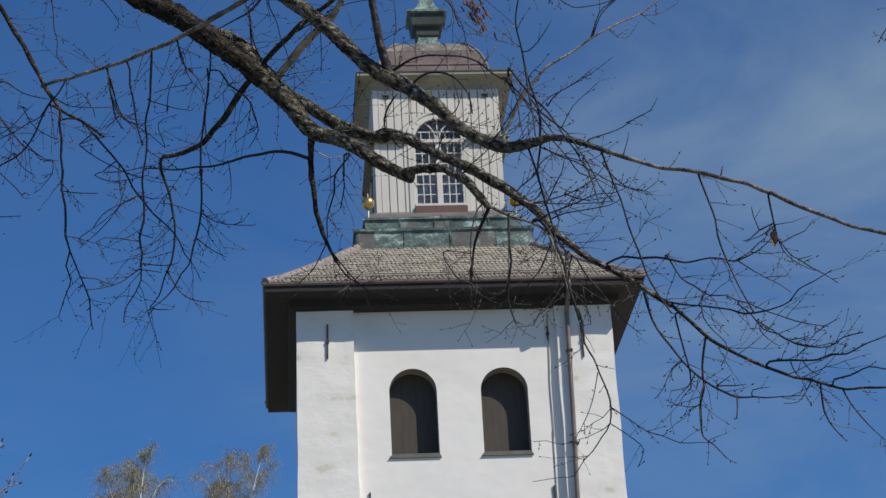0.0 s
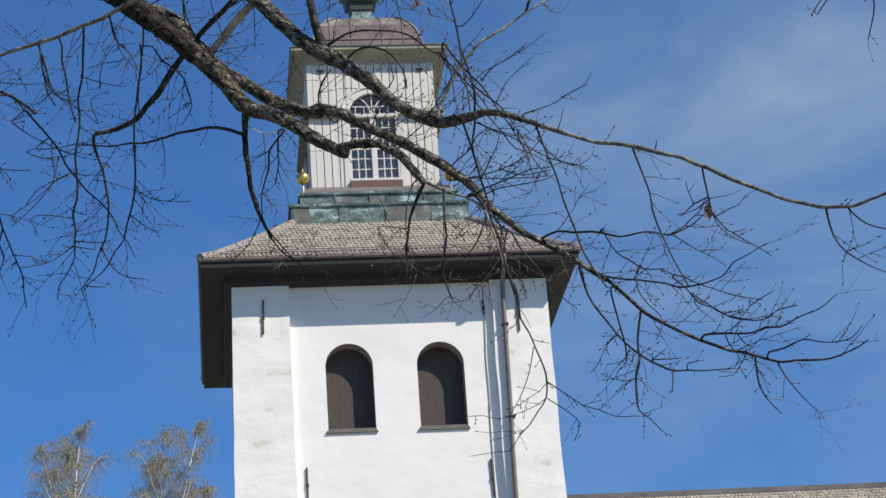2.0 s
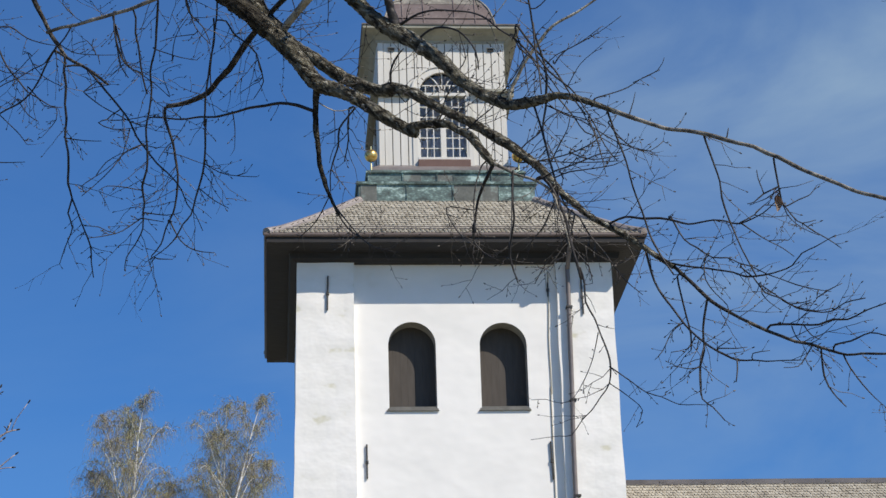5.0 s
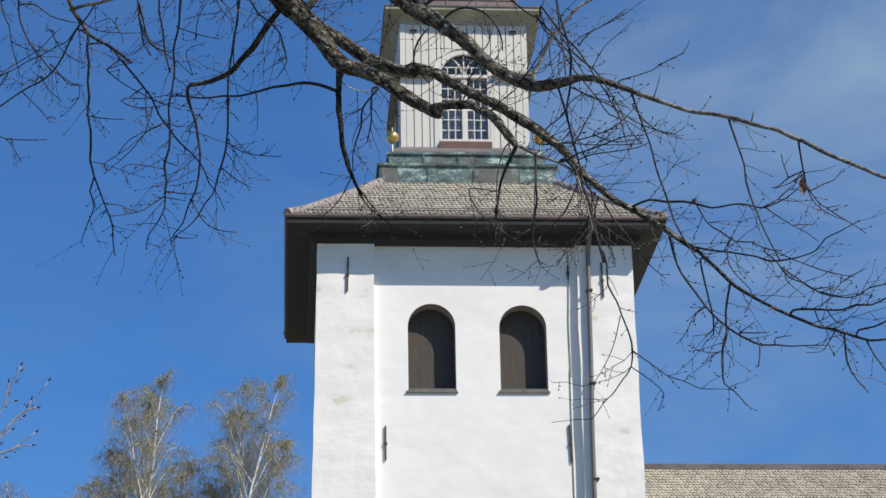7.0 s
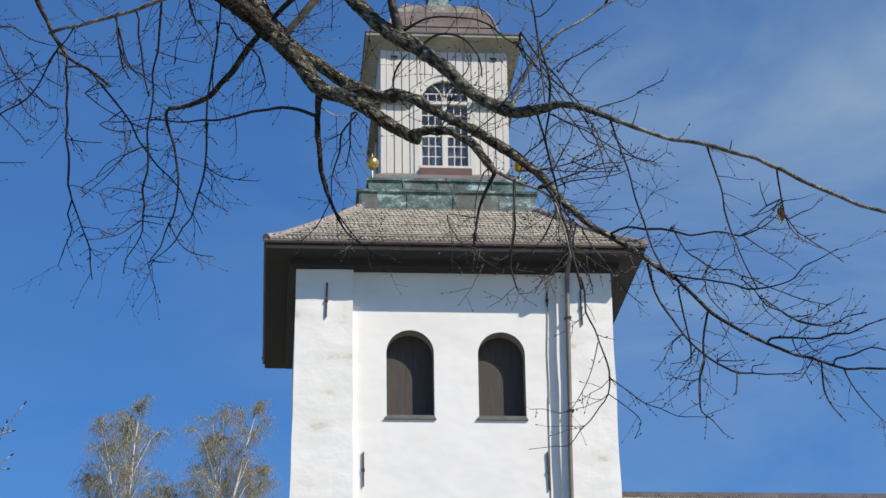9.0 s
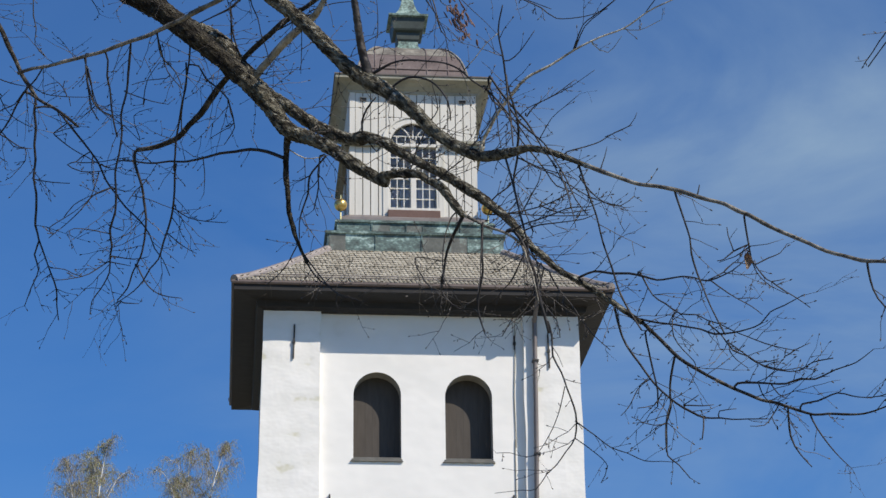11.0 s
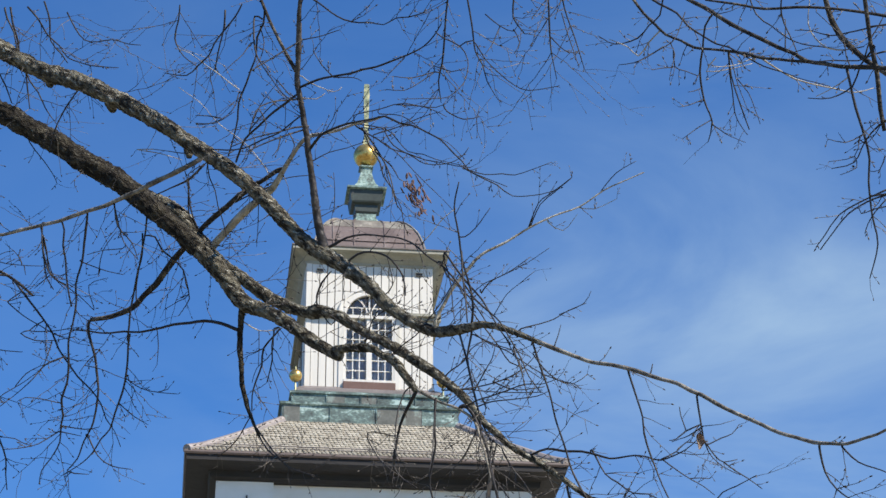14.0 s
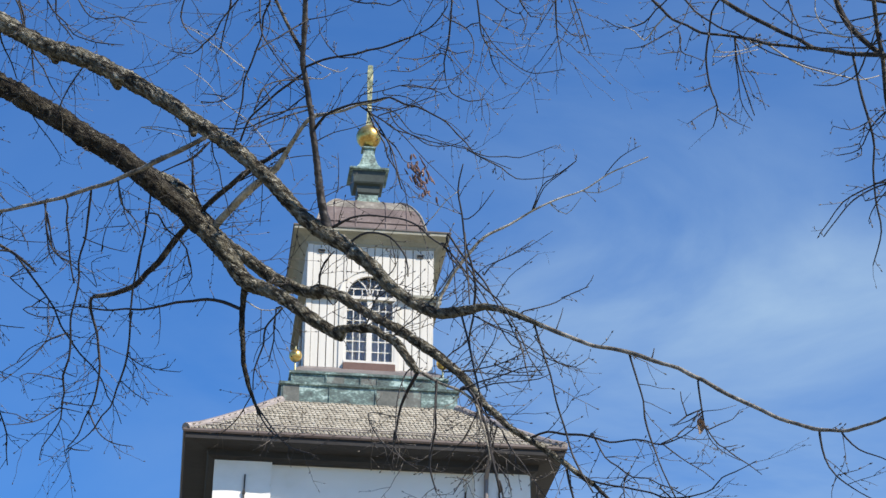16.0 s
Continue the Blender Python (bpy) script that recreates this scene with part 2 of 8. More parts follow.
PALE = material("pale tan smooth bark", [(0.30, (0.12, 0.105, 0.08)), (0.44, (0.34, 0.305, 0.24)), (0.66, (0.55, 0.51, 0.42))], 26, 0.85, fine=110, bump=0.7, grain=0.4, spec=0.25)
SHOOT = material("pale pinkish young bark", [(0.32, (0.19, 0.16, 0.165)), (0.6, (0.42, 0.375, 0.38))], 30, 0.7, fine=120, bump=0.4, spec=0.3)
TWIG = material("twig bark", [(0.28, (0.014, 0.0125, 0.013)), (0.58, (0.033, 0.029, 0.028)), (0.82, (0.12, 0.105, 0.09))], 9, 0.55, fine=50, bump=0.5, grain=0.3, spec=0.3, island=0.2)
FINE = material("fine grey brown twig bark", [(0.22, (0.020, 0.017, 0.017)), (0.55, (0.052, 0.046, 0.043)), (0.90, (0.22, 0.195, 0.165))], 7, 0.55, fine=50, bump=0.3, grain=0.3, spec=0.35, island=0.45)
TAN = material("grey tan smooth bark", [(0.30, (0.05, 0.043, 0.035)), (0.46, (0.15, 0.133, 0.108)), (0.68, (0.36, 0.33, 0.275))], 26, 0.8, fine=110, bump=0.7, grain=0.45, spec=0.3)
BOUGH = material("dark tan branch bark", [(0.32, (0.018, 0.016, 0.014)), (0.54, (0.048, 0.042, 0.035)), (0.74, (0.20, 0.18, 0.148))], 30, 0.85, fine=120, bump=0.7, grain=0.4, spec=0.25)
DRYLEAF = material("pale dry leaf", [(0.3, (0.22, 0.155, 0.11)), (0.7, (0.42, 0.32, 0.24))], 60, 0.85, fine=200, bump=0.3)
SEED = material("dry brown seed wings", [(0.3, (0.075, 0.045, 0.042)), (0.7, (0.20, 0.125, 0.11))], 9, 0.9, fine=30)
BIRCHBARK = material("birch bark", [(0.34, (0.10, 0.085, 0.075)), (0.40, (0.70, 0.68, 0.64)), (0.7, (0.86, 0.845, 0.81))], 2.6, 0.85, fine=12, stretch=(1, 1, 2))
BIRCHTWIG = material("birch twigs", [(0.3, (0.20, 0.165, 0.13)), (0.7, (0.36, 0.305, 0.245))], 1.5, 0.9, fine=12)
LEAF = material("young birch leaves and catkins", [(0.25, (0.31, 0.26, 0.13)), (0.55, (0.34, 0.34, 0.12)), (0.8, (0.31, 0.37, 0.11))], 0.5, 0.8, fine=6, island=0.5)
CURTAIN = material("faded blue curtain", [(0.3, (0.42, 0.46, 0.60)), (0.7, (0.62, 0.66, 0.78))], 3, 0.9)
# ground colour, raised and warmed to bounce light up onto walls and eaves
BOUNCEGROUND = material("pale warm ground for bounce light", [(0.3, (0.13, 0.12, 0.065)), (0.7, (0.29, 0.255, 0.175))], 0.3, 0.95, fine=30, bump=0.6)


def glass_material():
    m = bpy.data.materials.new("old window glass")
    m.use_nodes = True
    b = m.node_tree.nodes["Principled BSDF"]
    b.inputs["Base Color"].default_value = (0.9, 0.93, 0.95, 1)
    b.inputs["Roughness"].default_value, b.inputs["Transmission Weight"].default_value, b.inputs["IOR"].default_value = 0.03, 1.0, 1.45
    return m


GLASS = glass_material()


# ---- builders ----
def thing(name, at=(0, 0, 0), label="", category="", group="", kind=""):
    ob = new(name)
    ob.location = at
    ob.empty_display_size = 0.2
    return tagged(ob, label, category, group, kind)


def part(name, bm, mat, parent=None, label="", smooth=False):
    """Links a bmesh, in world metres, as one mesh object under parent."""
    me = bpy.data.meshes.new(name)
    if smooth:
        for f in bm.faces:
            f.smooth = True
    bm.to_mesh(me)
    bm.free()
    return place(name, me, mat, parent, label)


def place(name, me, mat, parent, label=""):
    me.materials.append(mat)
    ob = new(name, me)
    if parent:
        ob.parent = parent
        # every mesh here is written in world metres
        chain, up = Matrix(), parent
        while up:
            chain = up.matrix_parent_inverse @ up.matrix_basis @ chain if up.parent else up.matrix_basis @ chain
            up = up.parent
        ob.matrix_parent_inverse = chain.inverted()
    return tagged(ob, label)


def raw(name, verts, faces, mat, parent, label="", smooth=False):
    me = bpy.data.meshes.new(name)
    me.from_pydata(verts, [], faces)
    if smooth:
        me.polygons.foreach_set("use_smooth", [True] * len(me.polygons))
    me.update()
    return place(name, me, mat, parent, label)


def box(bm, x0, x1, y0, y1, z0, z1, bevel=0.0):
    r = bmesh.ops.create_cube(bm, size=1, matrix=Matrix.LocRotScale(((x0 + x1) / 2, (y0 + y1) / 2, (z0 + z1) / 2), None, (x1 - x0, y1 - y0, z1 - z0)))
    if bevel:
        es = list({e for v in r["verts"] for e in v.link_edges})
        bmesh.ops.bevel(bm, geom=es, offset=bevel, segments=2, affect="EDGES", profile=0.6)
    return r["verts"]


def boxed(name, dims, mat, parent, label="", bevel=0.0):
    bm = bmesh.new()
    box(bm, *dims, bevel=bevel)
    return part(name, bm, mat, parent, label)


def square_lathe(name, cx, cy, profile, mat, parent, label="", cap=True):
    """A square-plan solid of revolution: profile is (half width, z) from the bottom up."""
    bm = bmesh.new()
    rings = [[bm.verts.new((cx + sx * h, cy + sy * h, z)) for sx, sy in ((-1, -1), (1, -1), (1, 1), (-1, 1))] for h, z in profile]
    for a, b in zip(rings, rings[1:]):
        for i in range(4):
            bm.faces.new((a[i], a[(i + 1) % 4], b[(i + 1) % 4], b[i]))
    if cap:
        bm.faces.new(rings[0][::-1])
        bm.faces.new(rings[-1])
    return part(name, bm, mat, parent, label)


def tube(spine, sides, rough=0.0, seed=0):
    """Verts and faces of a tapered tube through (x, y, z, r) points, smoothed by Catmull-Rom."""
    p = [Vector(q[:3]) for q in spine]
    r = [q[3] for q in spine]
    pts, rad = [], []
    for i in range(len(p) - 1):
        a, b, c, d = p[max(i - 1, 0)], p[i], p[i + 1], p[min(i + 2, len(p) - 1)]
        steps = max(2, min(60, int((c - b).length / (max(0.004, r[i] * 0.15) if rough > 0.14 else max(0.02, r[i] * 0.4)))))
        for k in range(steps):
            t = k / steps
            pts.append(0.5 * ((2 * b) + (c - a) * t + (2 * a - 5 * b + 4 * c - d) * t * t + (3 * b - 3 * c + d - a) * t ** 3))
            rad.append(r[i] * (1 - t) + r[i + 1] * t)
    pts.append(p[-1])
    rad.append(r[-1])
    verts, faces = [], []
    side = Vector((0, 1, 0.15)).normalized()
    for i, (q, w) in enumerate(zip(pts, rad)):
        way = (pts[min(i + 1, len(pts) - 1)] - pts[max(i - 1, 0)]).normalized()
        u = (side - side.dot(way) * way).normalized()
        v = way.cross(u)
        for k in range(sides):
            a = 2 * math.pi * k / sides
            d = math.cos(a) * u + math.sin(a) * v
            k2 = 1.0
            if rough:
                s = q + d * w
                k2 += rough * noise.noise(s * 14 + Vector((seed, 0, 0))) + 0.9 * rough * noise.noise(s * 45) + 1.0 * rough * noise.noise(s * 105)
                k2 += 6 * rough * max(0, noise.noise(s * 17 + Vector((7, seed, 3))) - 0.42)
            verts.append(q + d * w * k2)
        if i:
            o = (i - 1) * sides
            faces += [(o + k, o + (k + 1) % sides, o + sides + (k + 1) % sides, o + sides + k) for k in range(sides)]
    faces.append(tuple(range(sides))[::-1])
    o = (len(pts) - 1) * sides
    faces.append(tuple(range(o, o + sides)))
    return verts, faces, pts, rad


# ---- ground ----
# never in view; its pale tone serves as a reflector for the tower
def ground():
    bm = bmesh.new()
    bmesh.ops.create_grid(bm, x_segments=80, y_segments=80, size=2500)
    for v in bm.verts:
        v.co.y += 40
        far = max(abs(v.co.x), abs(v.co.y - 40))
        if far > 140:
            v.co.z = -0.5 + 0.9 * noise.noise(v.co * 0.004)
    return tagged(part("ground", bm, BOUNCEGROUND), "unseen churchyard ground, pale and warm for bounce light", "ground", kind="structure")


ground()

# ---- church tower ----
CX, CY = 4.432, 54.035
HALF = 3.75                       # of the shaft
FRONT = CY - HALF                 # pilaster face
RECESS = FRONT + 0.156
TOP = 20.79
tower = thing("church_tower", (CX, CY, 0), "white plastered church tower with shingled hip roof and wooden lantern", "church tower")


def arched_wall(name, x0, x1, z0, z1, y0, y1, openings, mat, parent, label="", slices=20, reveal=None):
    """A wall from y0 to y1 with round-arched openings (left, right, sill, spring) right through it."""
    bm = bmesh.new()

    def slab(xa, xb, za, zb, zc=None, zd=None):
        # quad prism; bottom za at xa and zc at xb
        zc = za if zc is None else zc
        zd = zb if zd is None else zd
        v = [bm.verts.new(q) for q in ((xa, y0, za), (xb, y0, zc), (xb, y0, zd), (xa, y0, zb), (xa, y1, za), (xb, y1, zc), (xb, y1, zd), (xa, y1, zb))]
        for f in ((0, 1, 2, 3), (5, 4, 7, 6), (4, 5, 1, 0), (3, 2, 6, 7)):
            bm.faces.new([v[i] for i in f])
        return v

    def cheek(x, za, zb, flip):
        q = [bm.verts.new(p) for p in ((x, y0, za), (x, y1, za), (x, y1, zb), (x, y0, zb))]
        bm.faces.new(q[::-1] if flip else q)

    x = x0
    for l, r, sill, spring in sorted(openings):
        slab(x, l, z0, z1)
        slab(l, r, z0, sill)
        c, rad = (l + r) / 2, (r - l) / 2
        for i in range(slices):
            a, b = math.pi * (1 - i / slices), math.pi * (1 - (i + 1) / slices)
            slab(c + rad * math.cos(a), c + rad * math.cos(b), spring + rad * math.sin(a), z1, spring + rad * math.sin(b), z1)
        cheek(l, sill, spring, False)
        cheek(r, sill, spring, True)
        x = r
    slab(x, x1, z0, z1)
    cheek(x0, z0, z1, True)
    cheek(x1, z0, z1, False)
    bmesh.ops.remove_doubles(bm, verts=bm.verts, dist=0.0005)
    bmesh.ops.recalc_face_normals(bm, faces=bm.faces)
    # faces inside the openings take reveal, the plaster that has shade in its colour
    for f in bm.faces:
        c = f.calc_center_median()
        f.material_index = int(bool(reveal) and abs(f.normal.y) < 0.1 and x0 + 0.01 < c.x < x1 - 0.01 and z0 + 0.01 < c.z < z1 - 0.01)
    ob = part(name, bm, mat, parent, label)
    if reveal:
        ob.data.materials.append(reveal)
    return ob


def battered(name, xa, xb, ya, yb, za, zb, left, right, parent):
    """A shaft corner whose outer faces lean out by left / right metres towards the foot, with a slightly uneven face."""
    bm = bmesh.new()
    rows, cols = 60, 6
    ring = []
    for j in range(rows + 1):
        z = za + (zb - za) * j / rows
        k = 1 - (z - za) / (zb - za)
        l, r = xa - left * k, xb + right * k
        line = []
        for i in range(cols + 1):
            line.append((l + (r - l) * i / cols, ya))
        line += [(r, yb), (l, yb)]
        ring.append([bm.verts.new((x + 0.028 * noise.noise(Vector((x * 1.4, z * 0.9, 3))), y + (0.02 * noise.noise(Vector((x * 1.5, z * 1.2, 9))) if y == ya else 0), z)) for x, y in line])
    n = cols + 3
    for a, b in zip(ring, ring[1:]):
        for i in range(n):
            bm.faces.new((a[i], a[(i + 1) % n], b[(i + 1) % n], b[i]))
    bm.faces.new(ring[-1])
    bm.faces.new(ring[0][::-1])
    return part(name, bm, STAINED, parent)


XL, XR = CX - HALF, CX + HALF
BELLS = ((2.81, 3.93, 17.2, 18.765), (4.97, 6.085, 17.2, 18.745))
arched_wall("front_wall", XL + 0.9, XR - 0.9, 0, TOP, RECESS, RECESS + 0.6, BELLS, PLASTER, tower, reveal=SHADED)
battered("pilaster", XL, 2.02, FRONT, FRONT + 0.75, 0, TOP, 0.36, 0.0, tower)
battered("pilaster", 6.84, XR, FRONT, FRONT + 0.75, 0, TOP, 0.0, 0.14, tower)
boxed("side_wall", (XL + 0.02, XL + 0.6, FRONT + 0.75, CY + HALF, 0, TOP), PLASTER, tower)
boxed("side_wall", (XR - 0.6, XR - 0.02, FRONT + 0.75, CY + HALF, 0, TOP), PLASTER, tower)
boxed("back_wall", (XL + 0.6, XR - 0.6, CY + HALF - 0.6, CY + HALF, 0, TOP), PLASTER, tower)
for l, r, sill, spring in BELLS:
    # vertical boards closing the bell opening
    shutter = boxed("belfry_shutter", (l - 0.1, r + 0.1, RECESS + 0.445, RECESS + 0.475, sill - 0.1, spring + 0.75), SHUTTER, tower, "dark weathered board shutter inside the arched opening")
    n = 7
    for i in range(n):
        a = l - 0.05 + (r - l + 0.1) * i / n
        boxed("board", (a + 0.001, a + (r - l + 0.1) / n - 0.001, RECESS + 0.41, RECESS + 0.445 - 0.003 * (i % 2), sill - 0.05, spring + 0.62), SHUTTER, shutter)
    bm = bmesh.new()
    v = box(bm, l - 0.07, r + 0.04, RECESS - 0.05, RECESS + 0.408, sill - 0.075, sill + 0.045)
    for q in v:
        if q.co.z > sill:
            q.co.x = min(max(q.co.x, l + 0.002), r - 0.002)
            if q.co.y < RECESS:
                q.co.y = RECESS + 0.03
    part("window_sill", bm, SLATE, tower, "weathered grey stone sill")


def anchor(x, z0, z1, face, lean=0.0):
    bm = bmesh.new()
    v = box(bm, x - 0.018, x + 0.018, face - 0.05, face - 0.012, z0, z1, bevel=0.006)
    for q in bm.verts:
        q.co.x += lean * (q.co.z - z0) / (z1 - z0)
    box(bm, x - 0.035 + lean / 2, x + 0.035 + lean / 2, face - 0.06, face + 0.05, (z0 + z1) / 2 - 0.05, (z0 + z1) / 2 + 0.02, bevel=0.008)
    return part("wall_anchor", bm, IRON, tower, "wrought iron tie bar with a wedge")


anchor(1.385, 19.56, 20.42, FRONT, 0.02)
anchor(7.45, 19.45, 20.33, FRONT, -0.02)
anchor(2.265, 15.5, 16.32, RECESS)
anchor(6.57, 15.45, 16.36, RECESS, -0.03)
anchor(6.645, 19.95, 20.3, RECESS)
# thin conductor down the recess beside the pilaster
v, f, _, _ = tube([(6.66, RECESS - 0.02, 20.6, 0.012), (6.65, RECESS - 0.025, 19.6, 0.012), (6.615, RECESS - 0.02, 18.8, 0.012), (6.63, RECESS - 0.025, 17.6, 0.012), (6.60, RECESS - 0.02, 16.3, 0.012), (6.6, RECESS - 0.02, 3, 0.012)], 6)
raw("conductor", v, f, CABLE, tower, "thin pale conductor cable")

# ---- eaves and hip roof ----
EH = 4.472
square_lathe("bed_mould", CX, CY, [(HALF + 0.03, TOP - 0.02), (HALF + 0.16, TOP + 0.03), (HALF + 0.2, TOP + 0.2)], TAR, tower)
square_lathe("eaves_box", CX, CY, [(HALF + 0.1, TOP + 0.16), (EH, TOP + 0.22), (EH + 0.01, TOP + 0.42), (HALF + 0.1, TOP + 0.48)], TAR, tower, "black tarred boarded eaves")
square_lathe("eaves_trim", CX, CY, [(EH - 0.02, TOP + 0.35), (EH + 0.045, TOP + 0.35), (EH + 0.065, TOP + 0.39), (EH + 0.05, TOP + 0.45), (EH - 0.05, TOP + 0.47)], GUTTER, tower, "brown painted metal eaves trim")
ROOF = [(EH + 0.02, TOP + 0.44), (4.05, 21.5), (3.2, 22.15), (2.2, 22.98)]
square_lathe("roof_deck", CX, CY, [(h, z - 0.03) for h, z in ROOF], GAP, tower)


def shingles(bottom, top, wide, course, verts, faces, rng):
    """Overlapping shingles over the trapezium between two level edges ((x0, x1, y, z) each), facing -y."""
    (a0, a1, ay, az), (b0, b1, by, bz) = bottom, top
    slope = Vector((0, by - ay, bz - az))
    long = slope.length
    up = slope.normalized()
    out = Vector((0, -up.z, up.y))
    rows = int(long / course)
    for j in range(rows + 1):
        s = j * course
        t = s / long
        x0, x1 = a0 + (b0 - a0) * t, a1 + (b1 - a1) * t
        n = max(1, int((x1 - x0) / wide))
        shift = ((j % 2) / 2 + rng.uniform(-0.04, 0.04)) * wide
        for i in range(-1, n + 1):
            l = x0 + shift + i * wide + rng.uniform(-0.008, 0.008)
            r = l + wide * rng.uniform(0.88, 0.96)
            l, r = max(l, x0), min(r, x1)
            if r - l < 0.02:
                continue
            h = min(course * 1.6, long - s + 0.02)
            o = Vector((0, ay, az)) + up * (s + rng.uniform(-0.012, 0.012))
            th, lift = rng.uniform(0.02, 0.034), 0.012
            e = len(verts)
            m = (r - l) * 0.3
            drop = rng.uniform(0.02, 0.035)
            for x, d, k in ((l, drop, 0), (l + m, -0.02, 0), (r - m, -0.02, 0), (r, drop, 0), (r, h, 0), (l, h, 0)):
                q = o + up * d + out * ((lift + th) if d < h else 0.006)
                verts.append((x, q.y, q.z))
            for x, d in ((l, drop), (l + m, -0.02), (r - m, -0.02), (r, drop)):
                q = o + up * d + out * 0.004
                verts.append((x, q.y, q.z))
            faces += [(e, e + 1, e + 2, e + 3, e + 4, e + 5), (e + 6, e + 7, e + 1, e), (e + 7, e + 8, e + 2, e + 1), (e + 8, e + 9, e + 3, e + 2), (e + 9, e + 4, e + 3), (e + 6, e, e + 5)]


rng = random.Random(4)
for q, name in enumerate(("front", "right", "back", "left")):
    verts, faces = [], []
    for (h0, z0), (h1, z1) in zip(ROOF, ROOF[1:]):
        shingles((-h0, h0, -h0, z0), (-h1, h1, -h1, z1), 0.105, 0.17, verts, faces, rng)
    turn = Matrix.Translation((CX, CY, 0)) @ Matrix.Rotation(q * math.pi / 2, 4, "Z")
    tagged(raw("roof_shingles", [turn @ Vector(p) for p in verts], faces, SHINGLE, tower, "weathered grey brown wooden shingles"), kind="stuff")
for sx, sy in ((-1, -1), (1, -1), (1, 1), (-1, 1)):
    v, f, _, _ = tube([(CX + sx * (h - 0.02), CY + sy * (h - 0.02), z + 0.015, 0.125) for h, z in ROOF], 10)
    raw("hip_cap", v, f, LEAD, tower, "pale grey metal hip capping")

# ---- copper plinth of the lantern ----
square_lathe("plinth_lower", CX, CY, [(2.19, 22.85), (2.2, 23.42), (2.25, 23.44), (2.26, 23.5), (1.9, 23.62)], VERDIGRIS, tower, "green weathered copper sheet plinth")
square_lathe("plinth_upper", CX, CY, [(1.95, 23.55), (1.95, 23.83), (2.0, 23.85), (2.0, 23.9), (1.6, 24.12)], VERDIGRIS, tower, "green weathered copper sheet plinth")
square_lathe("plinth_flashing", CX, CY, [(1.86, 23.98), (1.84, 24.06), (1.64, 24.2), (1.5, 24.2)], PIPE, tower)
for side in range(4):
    for k, (h, z0, z1) in enumerate(((2.2, 22.97, 23.43), (1.955, 23.6, 23.84))):
        for x in ((-1.0, 0.15, 1.3), (-1.08, -0.22, 0.2, 1.15))[k]:
            bm = bmesh.new()
            box(bm, x - 0.012, x + 0.012, -h - 0.02, -h + 0.02, z0, z1)
            bmesh.ops.transform(bm, matrix=Matrix.Translation((CX, CY, 0)) @ Matrix.Rotation(side * math.pi / 2, 4, "Z"), verts=bm.verts)
            part("sheet_seam", bm, VERDIGRIS, tower)
# sheets that have stayed brown between the green ones
for x0, x1, h, z0, z1 in ((0.17, 1.28, 2.2, 22.97, 23.42), (-0.2, 0.18, 1.95, 23.6, 23.83), (-1.06, -0.62, 1.95, 23.6, 23.83), (-2.15, -1.75, 2.2, 22.97, 23.42)):
    boxed("copper_sheet", (CX + x0, CX + x1, CY - h - 0.008, CY - h + 0.01, z0, z1), BROWNED, tower, "brown grey copper sheet")
# twin rails of the snow guard low on the roof
for h, z in ((4.18, 21.47), (4.02, 21.59)):
    for side in range(4):
        turn = Matrix.Translation((CX, CY, 0)) @ Matrix.Rotation(side * math.pi / 2, 4, "Z")
        v, f, _, _ = tube([(-h + 0.15, -h, z, 0.013), (0, -h, z, 0.013), (h - 0.15, -h, z, 0.013)], 6)
        raw("snow_rail", [turn @ Vector(q) for q in v], f, PIPE, tower, "thin brown snow guard rail")

# ---- wooden lantern ----
LH = 1.63
LF = CY - LH
WX0, WX1, WSILL, WSPRING = 3.815, 5.05, 24.36, 26.17
arched_wall("lantern_wall", CX - LH + 0.03, CX + LH - 0.03, 24.05, 27.85, LF + 0.03, LF + 0.2, ((WX0, WX1, WSILL, WSPRING),), GAP, tower)
for dims in ((CX - LH + 0.03, CX - LH + 0.2, LF + 0.2, CY + LH - 0.03, 24.05, 27.85), (CX + LH - 0.2, CX + LH - 0.03, LF + 0.2, CY + LH - 0.03, 24.05, 27.85), (CX - LH + 0.2, CX + LH - 0.2, CY + LH - 0.2, CY + LH - 0.03, 24.05, 27.85)):
    boxed("lantern_wall", dims, GAP, tower)
cladding = boxed("lantern_cladding", (CX - LH, CX - LH + 0.14, LF - 0.03, LF + 0.11, 24.14, 27.75), WHITE, tower, "white painted vertical boards")
boxed("corner_board", (CX + LH - 0.14, CX + LH, LF - 0.03, LF + 0.11, 24.14, 27.75), WHITE, cladding)
rng = random.Random(11)
N = 15
step = (2 * LH - 0.28) / N
wc, wr = (WX0 + WX1) / 2, (WX1 - WX0) / 2 + 0.1
for side in range(4):
    turn = Matrix.Translation((CX, CY, 0)) @ Matrix.Rotation(side * math.pi / 2, 4, "Z")
    for i in range(N):
        a = -LH + 0.14 + i * step
        b = a + step
        z0, z1 = 24.15 + rng.uniform(0, 0.02), 27.75
        mid = CX + (a + b) / 2
        if abs(mid - wc) < wr:
            z0 = WSPRING + math.sqrt(max(0, wr * wr - (mid - wc) ** 2)) - 0.05
        bm = bmesh.new()
        box(bm, a + 0.011, b - 0.011, -LH - rng.uniform(0.012, 0.022), -LH + 0.035, z0, z1, bevel=0.004)
        bmesh.ops.transform(bm, matrix=turn, verts=bm.verts)
        part("board", bm, WHITE, cladding)

# arched window with casing, two casements and a fanlight
window = thing("window_lantern", (wc, LF, WSILL))
window.parent, window.matrix_parent_inverse = tower, Matrix.Translation((-CX, -CY, 0))


